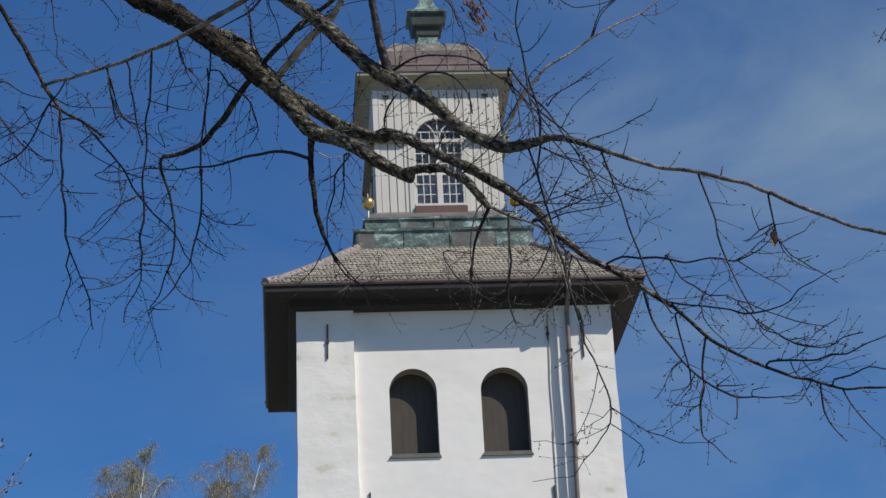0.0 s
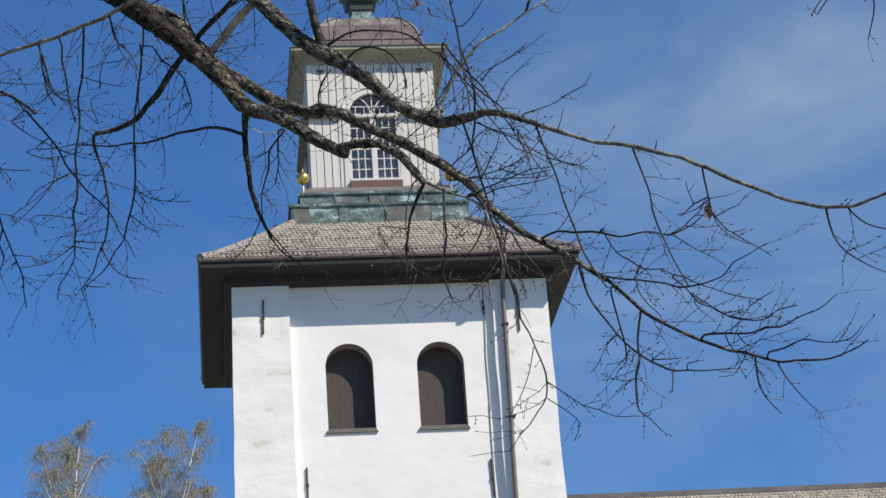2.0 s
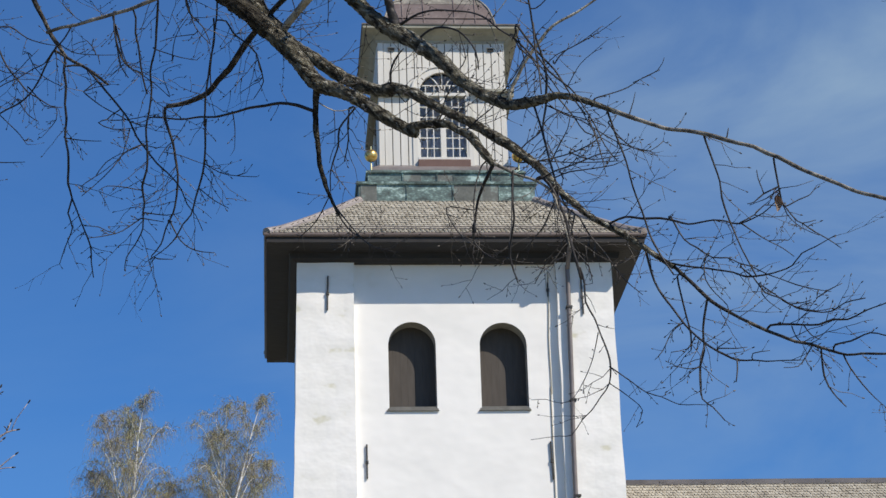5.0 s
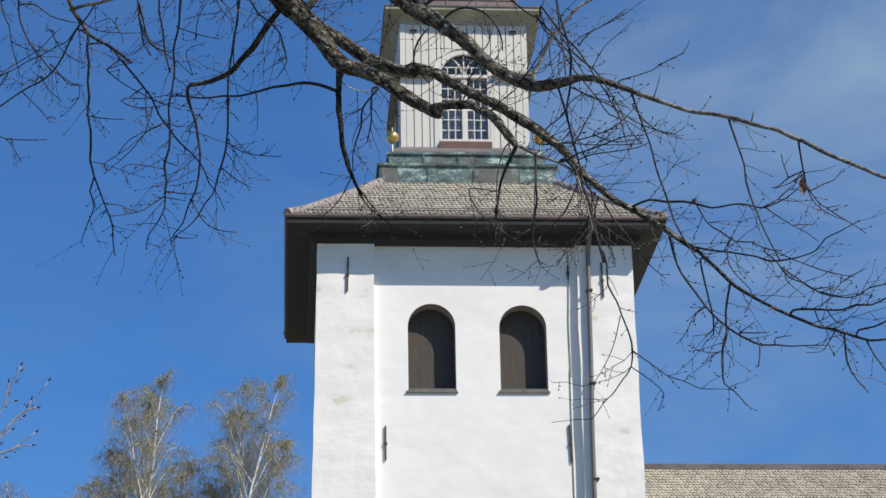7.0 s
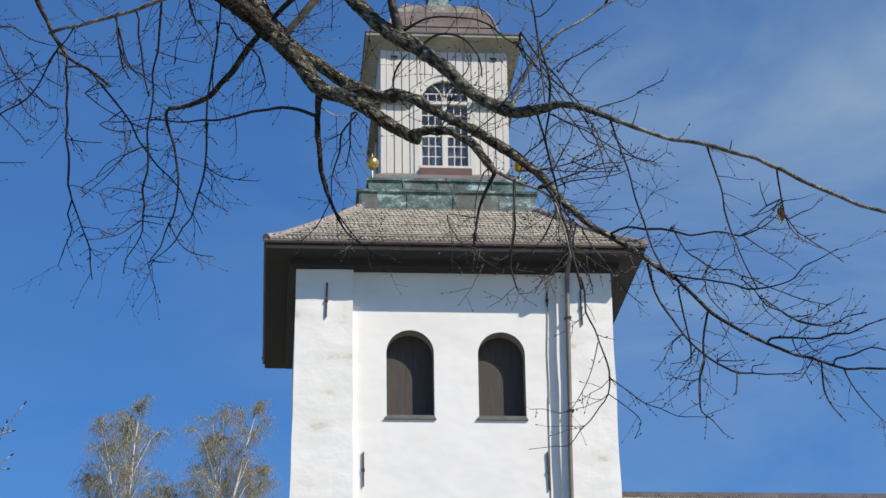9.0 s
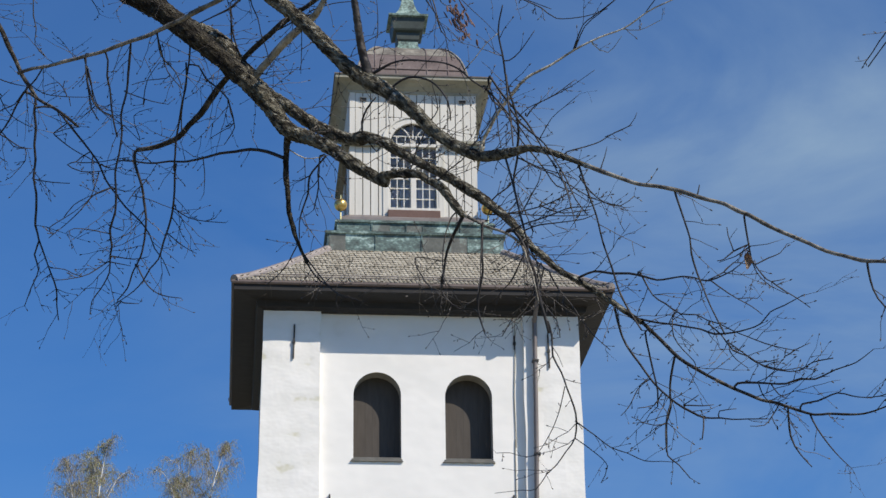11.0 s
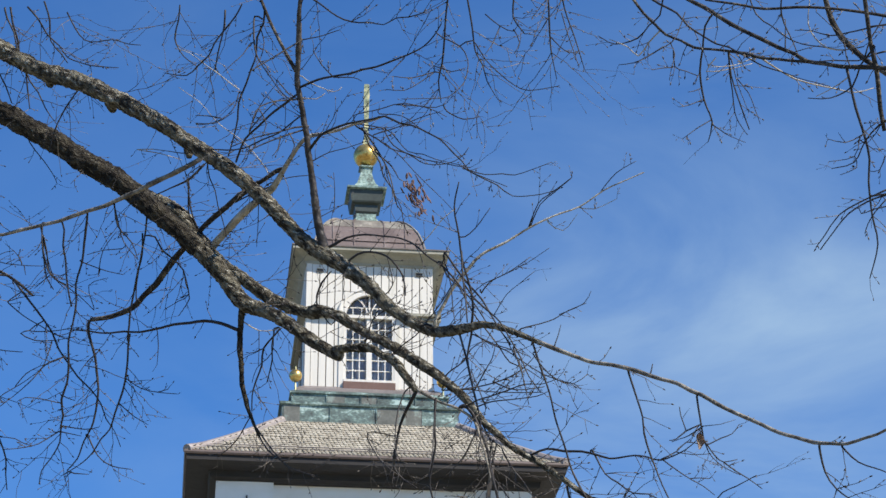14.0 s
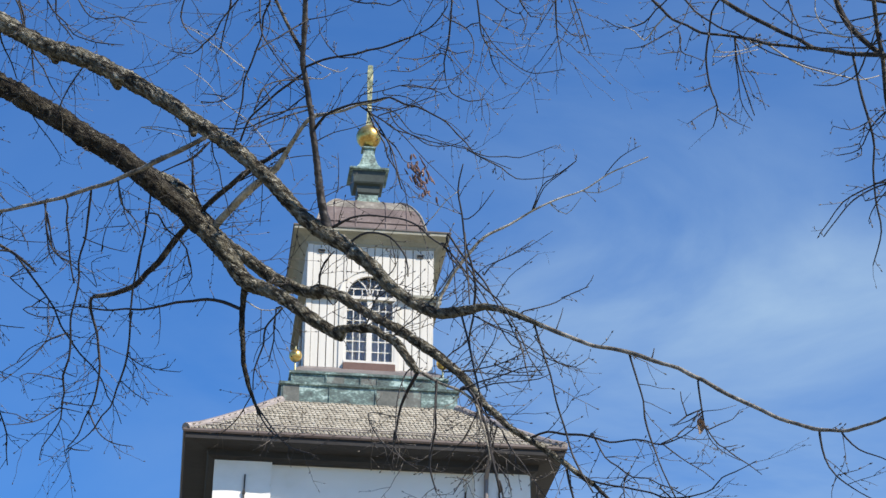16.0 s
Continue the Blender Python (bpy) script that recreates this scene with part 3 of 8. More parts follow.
def arc_band(name, cx, cz, r0, r1, y0, y1, a0, a1, mat, parent, label="", n=28):
    bm = bmesh.new()
    rows = []
    for i in range(n + 1):
        a = a0 + (a1 - a0) * i / n
        c, s = math.cos(a), math.sin(a)
        rows.append([bm.verts.new((cx + r * c, y, cz + r * s)) for r, y in ((r0, y0), (r1, y0), (r1, y1), (r0, y1))])
    for a, b in zip(rows, rows[1:]):
        for k in range(4):
            bm.faces.new((a[k], a[(k + 1) % 4], b[(k + 1) % 4], b[k]))
    bm.faces.new(rows[0])
    bm.faces.new(rows[-1][::-1])
    bmesh.ops.recalc_face_normals(bm, faces=bm.faces)
    return part(name, bm, mat, parent, label)


def child_of_window(name, dims, bevel=0.004):
    bm = bmesh.new()
    box(bm, *dims, bevel=bevel)
    return part(name, bm, WHITE, window)


R0 = (WX1 - WX0) / 2
arc_band("arch_casing", wc, WSPRING, R0 - 0.02, R0 + 0.17, LF - 0.06, LF + 0.03, 0, math.pi, WHITE, window, "white moulded arch casing")
arc_band("arch_casing", wc, WSPRING, R0 + 0.13, R0 + 0.19, LF - 0.09, LF - 0.055, 0, math.pi, WHITE, window)
for x0, x1 in ((WX0 - 0.03, WX0 + 0.035), (WX1 - 0.035, WX1 + 0.03)):
    child_of_window("jamb", (x0, x1, LF - 0.035, LF + 0.12, WSILL, WSPRING))
for x0, x1 in ((WX0 - 0.16, WX0 - 0.02), (WX1 + 0.02, WX1 + 0.16)):
    child_of_window("casing", (x0, x1, LF - 0.045, LF + 0.03, WSILL - 0.2, WSPRING - 0.056))
child_of_window("sill_rail", (WX0 - 0.03, WX1 + 0.03, LF - 0.06, LF + 0.12, WSILL - 0.04, WSILL + 0.045))
child_of_window("transom", (WX0 - 0.06, WX1 + 0.06, LF - 0.05, LF + 0.12, WSPRING - 0.055, WSPRING + 0.03))
child_of_window("mullion", (wc - 0.07, wc + 0.07, LF - 0.01, LF + 0.11, WSILL + 0.04, WSPRING - 0.05))
GY = LF + 0.05
for x0, x1 in ((WX0 + 0.035, wc - 0.07), (wc + 0.07, WX1 - 0.035)):
    w = (x1 - x0) / 3
    for i in (1, 2):
        child_of_window("glazing_bar", (x0 + i * w - 0.012, x0 + i * w + 0.012, GY - 0.015, GY + 0.02, WSILL + 0.04, WSPRING - 0.05), 0)
    h = (WSPRING - 0.05 - WSILL - 0.04) / 6
    for j in range(1, 6):
        z = WSILL + 0.04 + j * h
        t = 0.03 if j == 3 else 0.012
        child_of_window("glazing_bar", (x0, x1, GY - 0.018, GY + 0.022, z - t, z + t), 0)
    for i in range(3):
        for j in range(6):
            bm = bmesh.new()
            z = WSILL + 0.04 + j * h
            q = box(bm, x0 + i * w, x0 + (i + 1) * w, GY, GY + 0.004, z, z + h)
            tilt = rng.uniform(-0.004, 0.004)
            for p in q:
                p.co.y += tilt * (1 if p.co.z > z + h / 2 else -1)
            part("pane", bm, GLASS, window).visible_shadow = False
# fanlight: two leaning arcs, a bar and short uprights
for s in (-1, 1):
    arc_band("fan_bar", wc + s * (R0 + 0.02), WSPRING + 0.02, R0 - 0.035, R0 - 0.005, GY - 0.018, GY + 0.022, (math.pi / 2 if s > 0 else 0.12) + (0.12 if s > 0 else 0), (math.pi - 0.02) if s > 0 else math.pi / 2 - 0.12, WHITE, window, n=14)
zb = WSPRING + 0.27
child_of_window("glazing_bar", (wc - 0.5, wc + 0.5, GY - 0.015, GY + 0.02, zb - 0.012, zb + 0.012), 0)
child_of_window("glazing_bar", (wc - 0.014, wc + 0.014, GY - 0.016, GY + 0.02, WSPRING, WSPRING + R0), 0)
for dx in (-0.42, -0.2, 0.2, 0.42):
    child_of_window("glazing_bar", (wc + dx - 0.011, wc + dx + 0.011, GY - 0.014, GY + 0.02, WSPRING, zb), 0)
arc_band("fan_pane", wc, WSPRING, 0.01, R0 - 0.01, GY, GY + 0.004, 0, math.pi, GLASS, window).visible_shadow = False
bm = bmesh.new()
box(bm, WX0 - 0.04, WX1 + 0.05, LF - 0.12, LF + 0.0, 24.0, WSILL - 0.04, bevel=0.01)
part("apron_panel", bm, PANEL, tower, "red brown panel below the window")
# white panels added in the room behind the window to lighten the panes
for dims in ((CX - LH + 0.22, CX - LH + 0.24, LF + 0.25, CY + LH - 0.25, 24.1, 27.8), (CX + LH - 0.24, CX + LH - 0.22, LF + 0.25, CY + LH - 0.25, 24.1, 27.8), (CX - LH + 0.22, CX + LH - 0.22, CY - 0.4, CY - 0.38, 24.1, 27.8)):
    boxed("lightening_panel", dims, WHITE, tower)
# pale curtains hanging inside
for x, w, top in ((WX0 + 0.12, 0.09, 0.62), (wc - 0.2, 0.11, 0.78), (wc + 0.2, 0.10, 0.72), (WX1 - 0.17, 0.10, 0.66)):
    bm = bmesh.new()
    folds = [[bm.verts.new((x + w * (i / 12 - 0.5) * 2, LF + 0.21 + 0.012 * math.sin(i * 1.9 + x * 9), z)) for i in range(13)] for z in (WSILL - 0.05, WSILL + top)]
    for i in range(12):
        bm.faces.new((folds[0][i], folds[0][i + 1], folds[1][i + 1], folds[1][i]))
    bmesh.ops.solidify(bm, geom=bm.faces[:], thickness=0.003)
    part("curtain", bm, CURTAIN, window, "faded pale blue curtain", smooth=True)

# impost ledge round the lantern, cut by the window casing
for side in range(4):
    turn = Matrix.Translation((CX, CY, 0)) @ Matrix.Rotation(side * math.pi / 2, 4, "Z")
    spans = ((-LH - 0.2, wc - CX - R0 - 0.16), (wc - CX + R0 + 0.16, LH + 0.2)) if side == 0 else ((-LH - 0.2, LH + 0.2),)
    for a, b in spans:
        bm = bmesh.new()
        box(bm, a, b, -LH - 0.2, -LH - 0.005, 26.17, 26.25, bevel=0.01)
        box(bm, a + 0.06, b - 0.0, -LH - 0.12, -LH - 0.006, 26.09, 26.172)
        bmesh.ops.transform(bm, matrix=turn, verts=bm.verts)
        part("impost_ledge", bm, CREAM, tower, "moulded ledge at the springing of the window arch")

square_lathe("cornice", CX, CY, [(LH + 0.0, 27.6), (LH + 0.04, 27.62), (LH + 0.05, 27.68), (LH + 0.08, 27.7), (LH + 0.15, 27.77), (LH + 0.25, 27.83), (1.99, 27.865), (2.015, 27.875), (2.015, 27.955), (1.4, 27.99)], CREAM, tower, "grey cream moulded cornice")
square_lathe("cornice_flashing", CX, CY, [(1.9, 27.955), (2.04, 27.958), (2.045, 27.99), (1.4, 28.2)], FLASHING, tower)
for dx in (-1.28, 1.28):
    boxed("vent_grille", (CX + dx - 0.08, CX + dx + 0.08, LF - 0.05, LF - 0.02, 27.38, 27.46), IRON, tower)
    boxed("vent_hood", (CX + dx - 0.1, CX + dx + 0.1, LF - 0.075, LF - 0.02, 27.465, 27.49), WHITE, tower)

# ---- bell-shaped copper roof and finial ----
DOME = [(1.47, 28.14), (1.45, 28.3), (1.40, 28.5), (1.32, 28.75), (1.2, 28.98), (1.04, 29.2), (0.86, 29.36), (0.6, 29.44), (0.35, 29.52), (0.3, 29.56)]
# brown below about 28.98 m, paler and greyer above
square_lathe("bell_roof", CX, CY, DOME[:5] + [(1.19, 28.99)], COPPER, tower, "brown copper foot of the bell-shaped roof")
square_lathe("bell_roof", CX, CY, [(1.21, 28.975)] + DOME[5:], GREYCOPPER, tower, "grey copper crown of the bell-shaped roof")
square_lathe("roof_band", CX, CY, [(1.415, 28.44), (1.44, 28.45), (1.435, 28.48), (1.4, 28.5)], COPPER, tower)
for side in range(4):
    turn = Matrix.Translation((CX, CY, 0)) @ Matrix.Rotation(side * math.pi / 2, 4, "Z")
    for dx in (-0.95, -0.4, 0.4, 0.95):
        pts = [(dx * min(1, h / 1.0), -h - 0.005, z, 0.018) for h, z in DOME[:8]]
        v, f, _, _ = tube(pts, 5)
        raw("standing_seam", [turn @ Vector(q) for q in v], f, COPPER, tower)
    v, f, _, _ = tube([(-h, -h, z, 0.03) for h, z in DOME], 6)
    raw("hip_roll", [turn @ Vector(q) for q in v], f, GREYCOPPER, tower)
square_lathe("finial_foot", CX, CY, [(0.44, 29.5), (0.35, 29.6), (0.27, 29.74), (0.26, 29.92)], MINT, tower, "pale green copper foot")
square_lathe("finial_urn", CX, CY, [(0.27, 29.88), (0.30, 29.93), (0.31, 30.12), (0.39, 30.16), (0.41, 30.2), (0.45, 30.5), (0.45, 30.53), (0.3, 30.56)], URN, tower, "dark patinated copper urn block")
square_lathe("finial_cap", CX, CY, [(0.44, 30.51), (0.53, 30.53), (0.535, 30.575), (0.5, 30.6), (0.3, 30.64)], MINT, tower, "pale green copper cap")
square_lathe("finial_cone", CX, CY, [(0.45, 30.59), (0.34, 30.68), (0.25, 30.82), (0.19, 31.02), (0.15, 31.2), (0.14, 31.33), (0.19, 31.36), (0.19, 31.4), (0.08, 31.46)], MINT, tower, "pale green copper concave cone")


def ball(name, at, r, parent, label):
    bm = bmesh.new()
    bmesh.ops.create_uvsphere(bm, u_segments=32, v_segments=18, radius=r, matrix=Matrix.Translation(at))
    for v in bm.verts:
        v.co += (v.co - Vector(at)) * 0.03 * noise.noise(v.co * 4)
    return part(name, bm, GOLD, parent, label, smooth=True)


ball("finial_ball", (CX, CY, 31.785), 0.34, tower, "large gilded ball")
square_lathe("vane_spindle", CX, CY, [(0.10, 32.1), (0.08, 32.2), (0.066, 32.3), (0.056, 32.8), (0.07, 33.3), (0.078, 33.7), (0.07, 34.02), (0.03, 34.06)], VANE, tower, "gilt spindle")
for sx, sy in ((-1, -1), (1, -1), (1, 1), (-1, 1)):
    x, y = CX + sx * 1.86, CY + sy * 1.86
    b = ball("corner_ball", (x, y, 24.36), 0.165, tower, "gilded ball on a rod")
    v, f, _, _ = tube([(x, y, 23.85, 0.028), (x, y, 24.24, 0.02), (x, y, 24.62, 0.016)], 8)
    raw("rod", v, f, VANE, b)

# ---- downpipe ----
v, f, _, _ = tube([(7.12, CY - EH - 0.02, 21.12, 0.055), (7.12, CY - EH + 0.02, 20.98, 0.055), (7.11, FRONT - 0.16, 20.6, 0.055), (7.11, FRONT - 0.1, 20.4, 0.055), (7.075, FRONT - 0.1, 17.5, 0.055), (7.035, FRONT - 0.1, 14.6, 0.055), (7.0, FRONT - 0.1, 0.1, 0.055)], 12)
pipe = raw("downpipe", v, f, PIPE, tower, "grey brown metal downpipe", smooth=True)
for z in (19.6, 17.3, 15.0, 12.5, 10):
    x = 7.0 + 0.11 * (z / 20.4)
    boxed("pipe_bracket", (x - 0.075, x + 0.075, FRONT - 0.17, FRONT + 0.02, z - 0.02, z + 0.02), IRON, pipe)

# ---- nave ----
RZ = 16.33
nave = thing("church_nave", (19, CY, 0), "long church nave with a weathered wooden shingle roof", "church nave")
bm = bmesh.new()
box(bm, XR + 0.2, 30, CY - 5.2, CY + 5.2, 0, RZ - 5.6)
part("nave_wall", bm, PLASTER, nave)
bm = bmesh.new()
prof = [(-5.9, RZ - 6.0), (0, RZ - 0.04), (5.9, RZ - 6.0)]
ends = [[bm.verts.new((x, CY + y, z)) for y, z in prof] for x in (XR + 0.05, 30.4)]
bm.faces.new(ends[0]), bm.faces.new(ends[1][::-1])
for k in range(3):
    bm.faces.new((ends[0][k], ends[1][k], ends[1][(k + 1) % 3], ends[0][(k + 1) % 3]))
bmesh.ops.recalc_face_normals(bm, faces=bm.faces)
part("roof_deck", bm, GAP, nave)
rng = random.Random(8)
verts, faces = [], []
shingles((XR + 0.06, 30.4, CY - 2.4, RZ - 2.424), (XR + 0.06, 30.4, CY - 0.02, RZ), 0.088, 0.125, verts, faces, rng)
shingles((XR + 0.06, 30.4, CY - 5.9, RZ - 5.96), (XR + 0.06, 30.4, CY - 2.35, RZ - 2.374), 0.13, 0.2, verts, faces, rng)
tagged(raw("roof_shingles", verts, faces, PALESHINGLE, nave, "weathered grey wooden shingles"), kind="stuff")
verts, faces = [], []
shingles((-30.4, -XR - 0.06, -CY - 5.9, RZ - 5.96), (-30.4, -XR - 0.06, -CY - 0.02, RZ), 0.2, 0.25, verts, faces, rng)
tagged(raw("roof_shingles", [(-x, -y, z) for x, y, z in verts], faces, SHINGLE, nave), kind="stuff")
bm = bmesh.new()
for s in (-1, 1):
    q = box(bm, XR + 0.05, 30.4, CY - 0.16, CY, RZ, RZ + 0.03) if s < 0 else box(bm, XR + 0.05, 30.4, CY, CY + 0.16, RZ, RZ + 0.03)
    for p in q:
        p.co.z += 0.06 - abs(p.co.y - CY) * 0.95
ridge = part("ridge_cap", bm, RIDGE, nave, "dark grey metal ridge capping")
for i in range(20):
    x = 9.72 + 1.045 * i
    bm = bmesh.new()
    box(bm, x - 0.05, x + 0.05, CY - 0.15, CY - 0.09, RZ - 0.045, RZ + 0.02)
    for p in bm.verts:
        p.co.z += 0.35 * (p.co.x - x)
    part("ridge_clip", bm, RIDGE, ridge)

# ---- birches behind the tower ----
def birch(foot, top, seed, low, leafy, label):
    """A slender birch: pale stem through foot (x at 21.46 m) to top, limbs that rise and arch over, hanging threads of twig and tiny young leaves."""
    rng = random.Random(seed)
    tx, ty, tz = top
    base = Vector((foot - 0.6 * (tx - foot), ty, 0))
    tree = thing("birch_tree", base, label, "tree", "birches behind the church")
    girth = 0.0070 * (tz - 21.46) + 0.012
    stem = [(base.x + (foot - base.x) * z / 21.46, ty, z, girth + 0.006 * (21.46 - z)) for z in (-0.1, 5, 10, 15, 18.5, 20, 21.46)]
    for k in (0.33, 0.66, 1.0):
        stem.append((foot + (tx - foot) * k ** 1.25 + 0.09 * math.sin(5 * k + seed) * (1 - k), ty + 0.1 * math.sin(4 * k + seed), 21.46 + (tz - 21.46) * k, girth * (1 - 0.85 * k)))
    v, f, pts, rad = tube(stem, 8)
    raw("trunk", v, f, BIRCHBARK, tree, "white birch bark", smooth=True)
    tv, tf, gv, gf = [], [], [], []

    def strip(p, q, w):
        side = Vector((rng.uniform(-1, 1), rng.uniform(-0.6, 0.6), 0)).normalized() * w
        e = len(tv)
        tv.extend((p - side, p + side, q + side * 0.6, q - side * 0.6))
        tf.append((e, e + 1, e + 2, e + 3))

    def leaf(c):
        u = Vector((rng.uniform(-1, 1), rng.uniform(-1, 1), rng.uniform(-1, 1))).normalized() * 0.014
        t = Vector((rng.uniform(-0.5, 0.5), rng.uniform(-0.5, 0.5), -1)).normalized() * 0.03
        e = len(gv)
        gv.extend((c, c + u + t * 0.5, c + t, c - u + t * 0.5))
        gf.append((e, e + 1, e + 2, e + 3))

    def hang(q, n, d, green):
        """A thread of twig that starts outwards and then hangs."""
        for i in range(n):
            w = q + d
            strip(q, w, 0.0052 - 0.0005 * i)
            if rng.random() < green:
                leaf(q.lerp(w, rng.random()) + Vector((rng.gauss(0, 0.02), rng.gauss(0, 0.02), rng.gauss(-0.01, 0.02))))
            q = w
            d = d * 0.72 + Vector((rng.gauss(0, 0.018), rng.gauss(0, 0.018), -0.042))

    levels = [low + (tz - 0.25 - low) * (i + rng.random()) / 20 for i in range(20)]
    for i, z in enumerate(levels):
        o = min(pts, key=lambda p: abs(p.z - z))
        a = i * 2.4 + rng.uniform(-0.5, 0.5)
        d = Vector((math.cos(a), 0.8 * math.sin(a), 0))
        room = tz - o.z
        long = min((0.30 + 0.42 * room) * rng.uniform(0.7, 1.2), 1.9)
        up = min(long * rng.uniform(0.75, 1.15), room * 0.9 + 0.06)
        bend = Vector((rng.gauss(0, 0.04), rng.gauss(0, 0.04), 0))
        s = [o, o + d * long * 0.22 + bend + Vector((0, 0, up * 0.45)), o + d * long * 0.46 - bend + Vector((0, 0, up * 0.86)), o + d * long * 0.68 + Vector((0, 0, up)), o + d * long * 0.84 + Vector((0, 0, up * 0.9))]
        r = (0.006 + 0.009 * long) * rng.uniform(0.8, 1.1)
        bv, bf, bp, _ = tube([(*q, r * (1 - 0.22 * n)) for n, q in enumerate(s)], 5)
        raw("limb", bv, bf, BIRCHBARK if long > 0.9 and rng.random() < 0.7 else BIRCHTWIG, tree)
        green = leafy * rng.choice((0.5, 1.1, 1.8))
        for k in range(int((20 + 14 * long) * (1.0 if leafy else 0.3))):
            p = bp[min(len(bp) - 1, int(len(bp) * (0.12 + 0.88 * rng.random() ** 0.8)))]
            out = (d * rng.uniform(-0.2, 1.0) + Vector((rng.gauss(0, 0.6), rng.gauss(0, 0.6), rng.uniform(0.0, 0.9)))) * 0.10
            sub = p + out * rng.uniform(0.6, 2.2)
            strip(p, sub, 0.0058)
            for _ in range(3):
                hang(p.lerp(sub, rng.uniform(0.2, 1)), rng.randint(3, 9), out * rng.uniform(0.3, 1.0) + Vector((rng.gauss(0, 0.03), rng.gauss(0, 0.03), 0.015)), green)
    for p in pts[-24:]:
        for _ in range(4 if leafy else 1):
            hang(Vector(p), 4, Vector((rng.gauss(0, 0.06), rng.gauss(0, 0.06), rng.uniform(0.0, 0.03))), leafy)
    tagged(raw("twigwork", tv, tf, BIRCHTWIG, tree), kind="stuff")
    if gf:
        tagged(raw("crown", gv, gf, LEAF, tree, "sparse yellow green young leaves"), kind="stuff")
    return tree


FULL = "tall birch with white stem and sparse young yellow green leaves"
SLIM = "slender birch with reddish brown hanging twigs beside taller birches"
birch(-4.86, (-4.38, 78.0, 26.25), 1, 18.5, 0.9, FULL)
birch(-4.95, (-4.85, 78.9, 25.9), 2, 19.0, 0.6, SLIM)
birch(-5.05, (-5.85, 77.6, 25.4), 3, 19.0, 0.6, FULL)
birch(-5.95, (-6.25, 78.4, 23.6), 4, 18.0, 0.6, SLIM)
birch(-6.60, (-6.92, 77.4, 22.1), 9, 18.0, 0.7, SLIM)
birch(-3.80, (-3.40, 78.6, 23.2), 10, 18.0, 1.1, FULL)
birch(-1.66, (-1.50, 78.3, 26.0), 5, 18.5, 0.7, FULL)
birch(-1.60, (-1.95, 79.1, 25.3), 11, 19.0, 0.5, SLIM)
birch(-1.30, (-0.18, 77.2, 26.0), 6, 18.5, 1.0, FULL)
birch(-0.85, (0.10, 78.2, 23.9), 8, 18.0, 1.0, FULL)
birch(-2.60, (-2.75, 79.4, 22.6), 12, 18.0, 0.9, SLIM)
birch(-9.75, (-9.80, 78.26, 22.4), 7, 18.5, 0.0, "bare slender birch with thin brown twigs")

# ---- bare lime trees near the camera ----
linden = thing("bare_linden", (-3.6, 7.6, 0), "leafless linden with dark lichened limbs and hanging twigs", "tree", "bare trees")
far_linden = thing("bare_linden", (4.2, 6.6, 0), "leafless linden with fine budding twigs", "tree", "bare trees")
sapling = thing("bare_sapling", (-1.15, 6.5, 0), "young bare tree with budding upright shoots", "tree", "bare trees")
fine = {linden: ([], []), far_linden: ([], []), sapling: ([], [])}
twig_rng = random.Random(21)


def stick(tree, points):
    """A straight-jointed three-sided shoot through (place, radius) pairs, added to the tree's fine twigs."""
    vs, fs = fine[tree]
    start = len(vs)
    for i, (q, r) in enumerate(points):
        way = (points[min(i + 1, len(points) - 1)][0] - points[max(i - 1, 0)][0]).normalized()
        u = way.cross(Vector((0.1, 1, 0.2))).normalized()
        v = way.cross(u)
        for a in (0.5, 2.594, 4.689):
            vs.append(q + (u * math.cos(a) + v * math.sin(a)) * r)
        if i:
            o = start + 3 * (i - 1)
            fs.extend((o + k, o + (k + 1) % 3, o + 3 + (k + 1) % 3, o + 3 + k) for k in range(3))
    fs.append((start, start + 2, start + 1))
    fs.append((len(vs) - 3, len(vs) - 2, len(vs) - 1))


def bud(tree, q, d, r):
    stick(tree, [(q, r * 0.6), (q + d * 0.0025, r * 1.5), (q + d * 0.0055, r * 1.45), (q + d * 0.0095, r * 0.3)])


def sprig(tree, at, way, length, r, depth):
    """A thin side shoot that turns a little at every bud, from side to side, and bends up towards its tip."""
    g = twig_rng
    n = max(2, int(length / g.uniform(0.022, 0.034)))
    q, d = Vector(at), Vector(way).normalized()
    side = d.cross(Vector((g.uniform(-0.4, 0.4), 1, g.uniform(-0.4, 0.4)))).normalized()
    sign, made = g.choice((-1, 1)), []
    for i in range(n + 1):
        made.append((q.copy(), r * (1 - 0.5 * i / n)))
        if 0 < i < n and g.random() < 0.3:
            bud(tree, q, (d + side * sign * 1.1).normalized(), r)
        if depth and 0 < i < n and g.random() < 0.34:
            sprig(tree, q, d + side * sign * g.uniform(0.6, 1.3) + Vector((0, g.uniform(-0.5, 0.5), 0)), length * g.uniform(0.25, 0.6), r * 0.8, depth - 1)
        d = (d + side * sign * g.uniform(0.06, 0.30) + Vector((0, g.uniform(-0.08, 0.08), g.uniform(-0.02, 0.09)))).normalized()
        sign = -sign
        q = q + d * length / n
    stick(tree, made)
    if g.random() < 0.8:
        bud(tree, made[-1][0], d, r * 1.1)


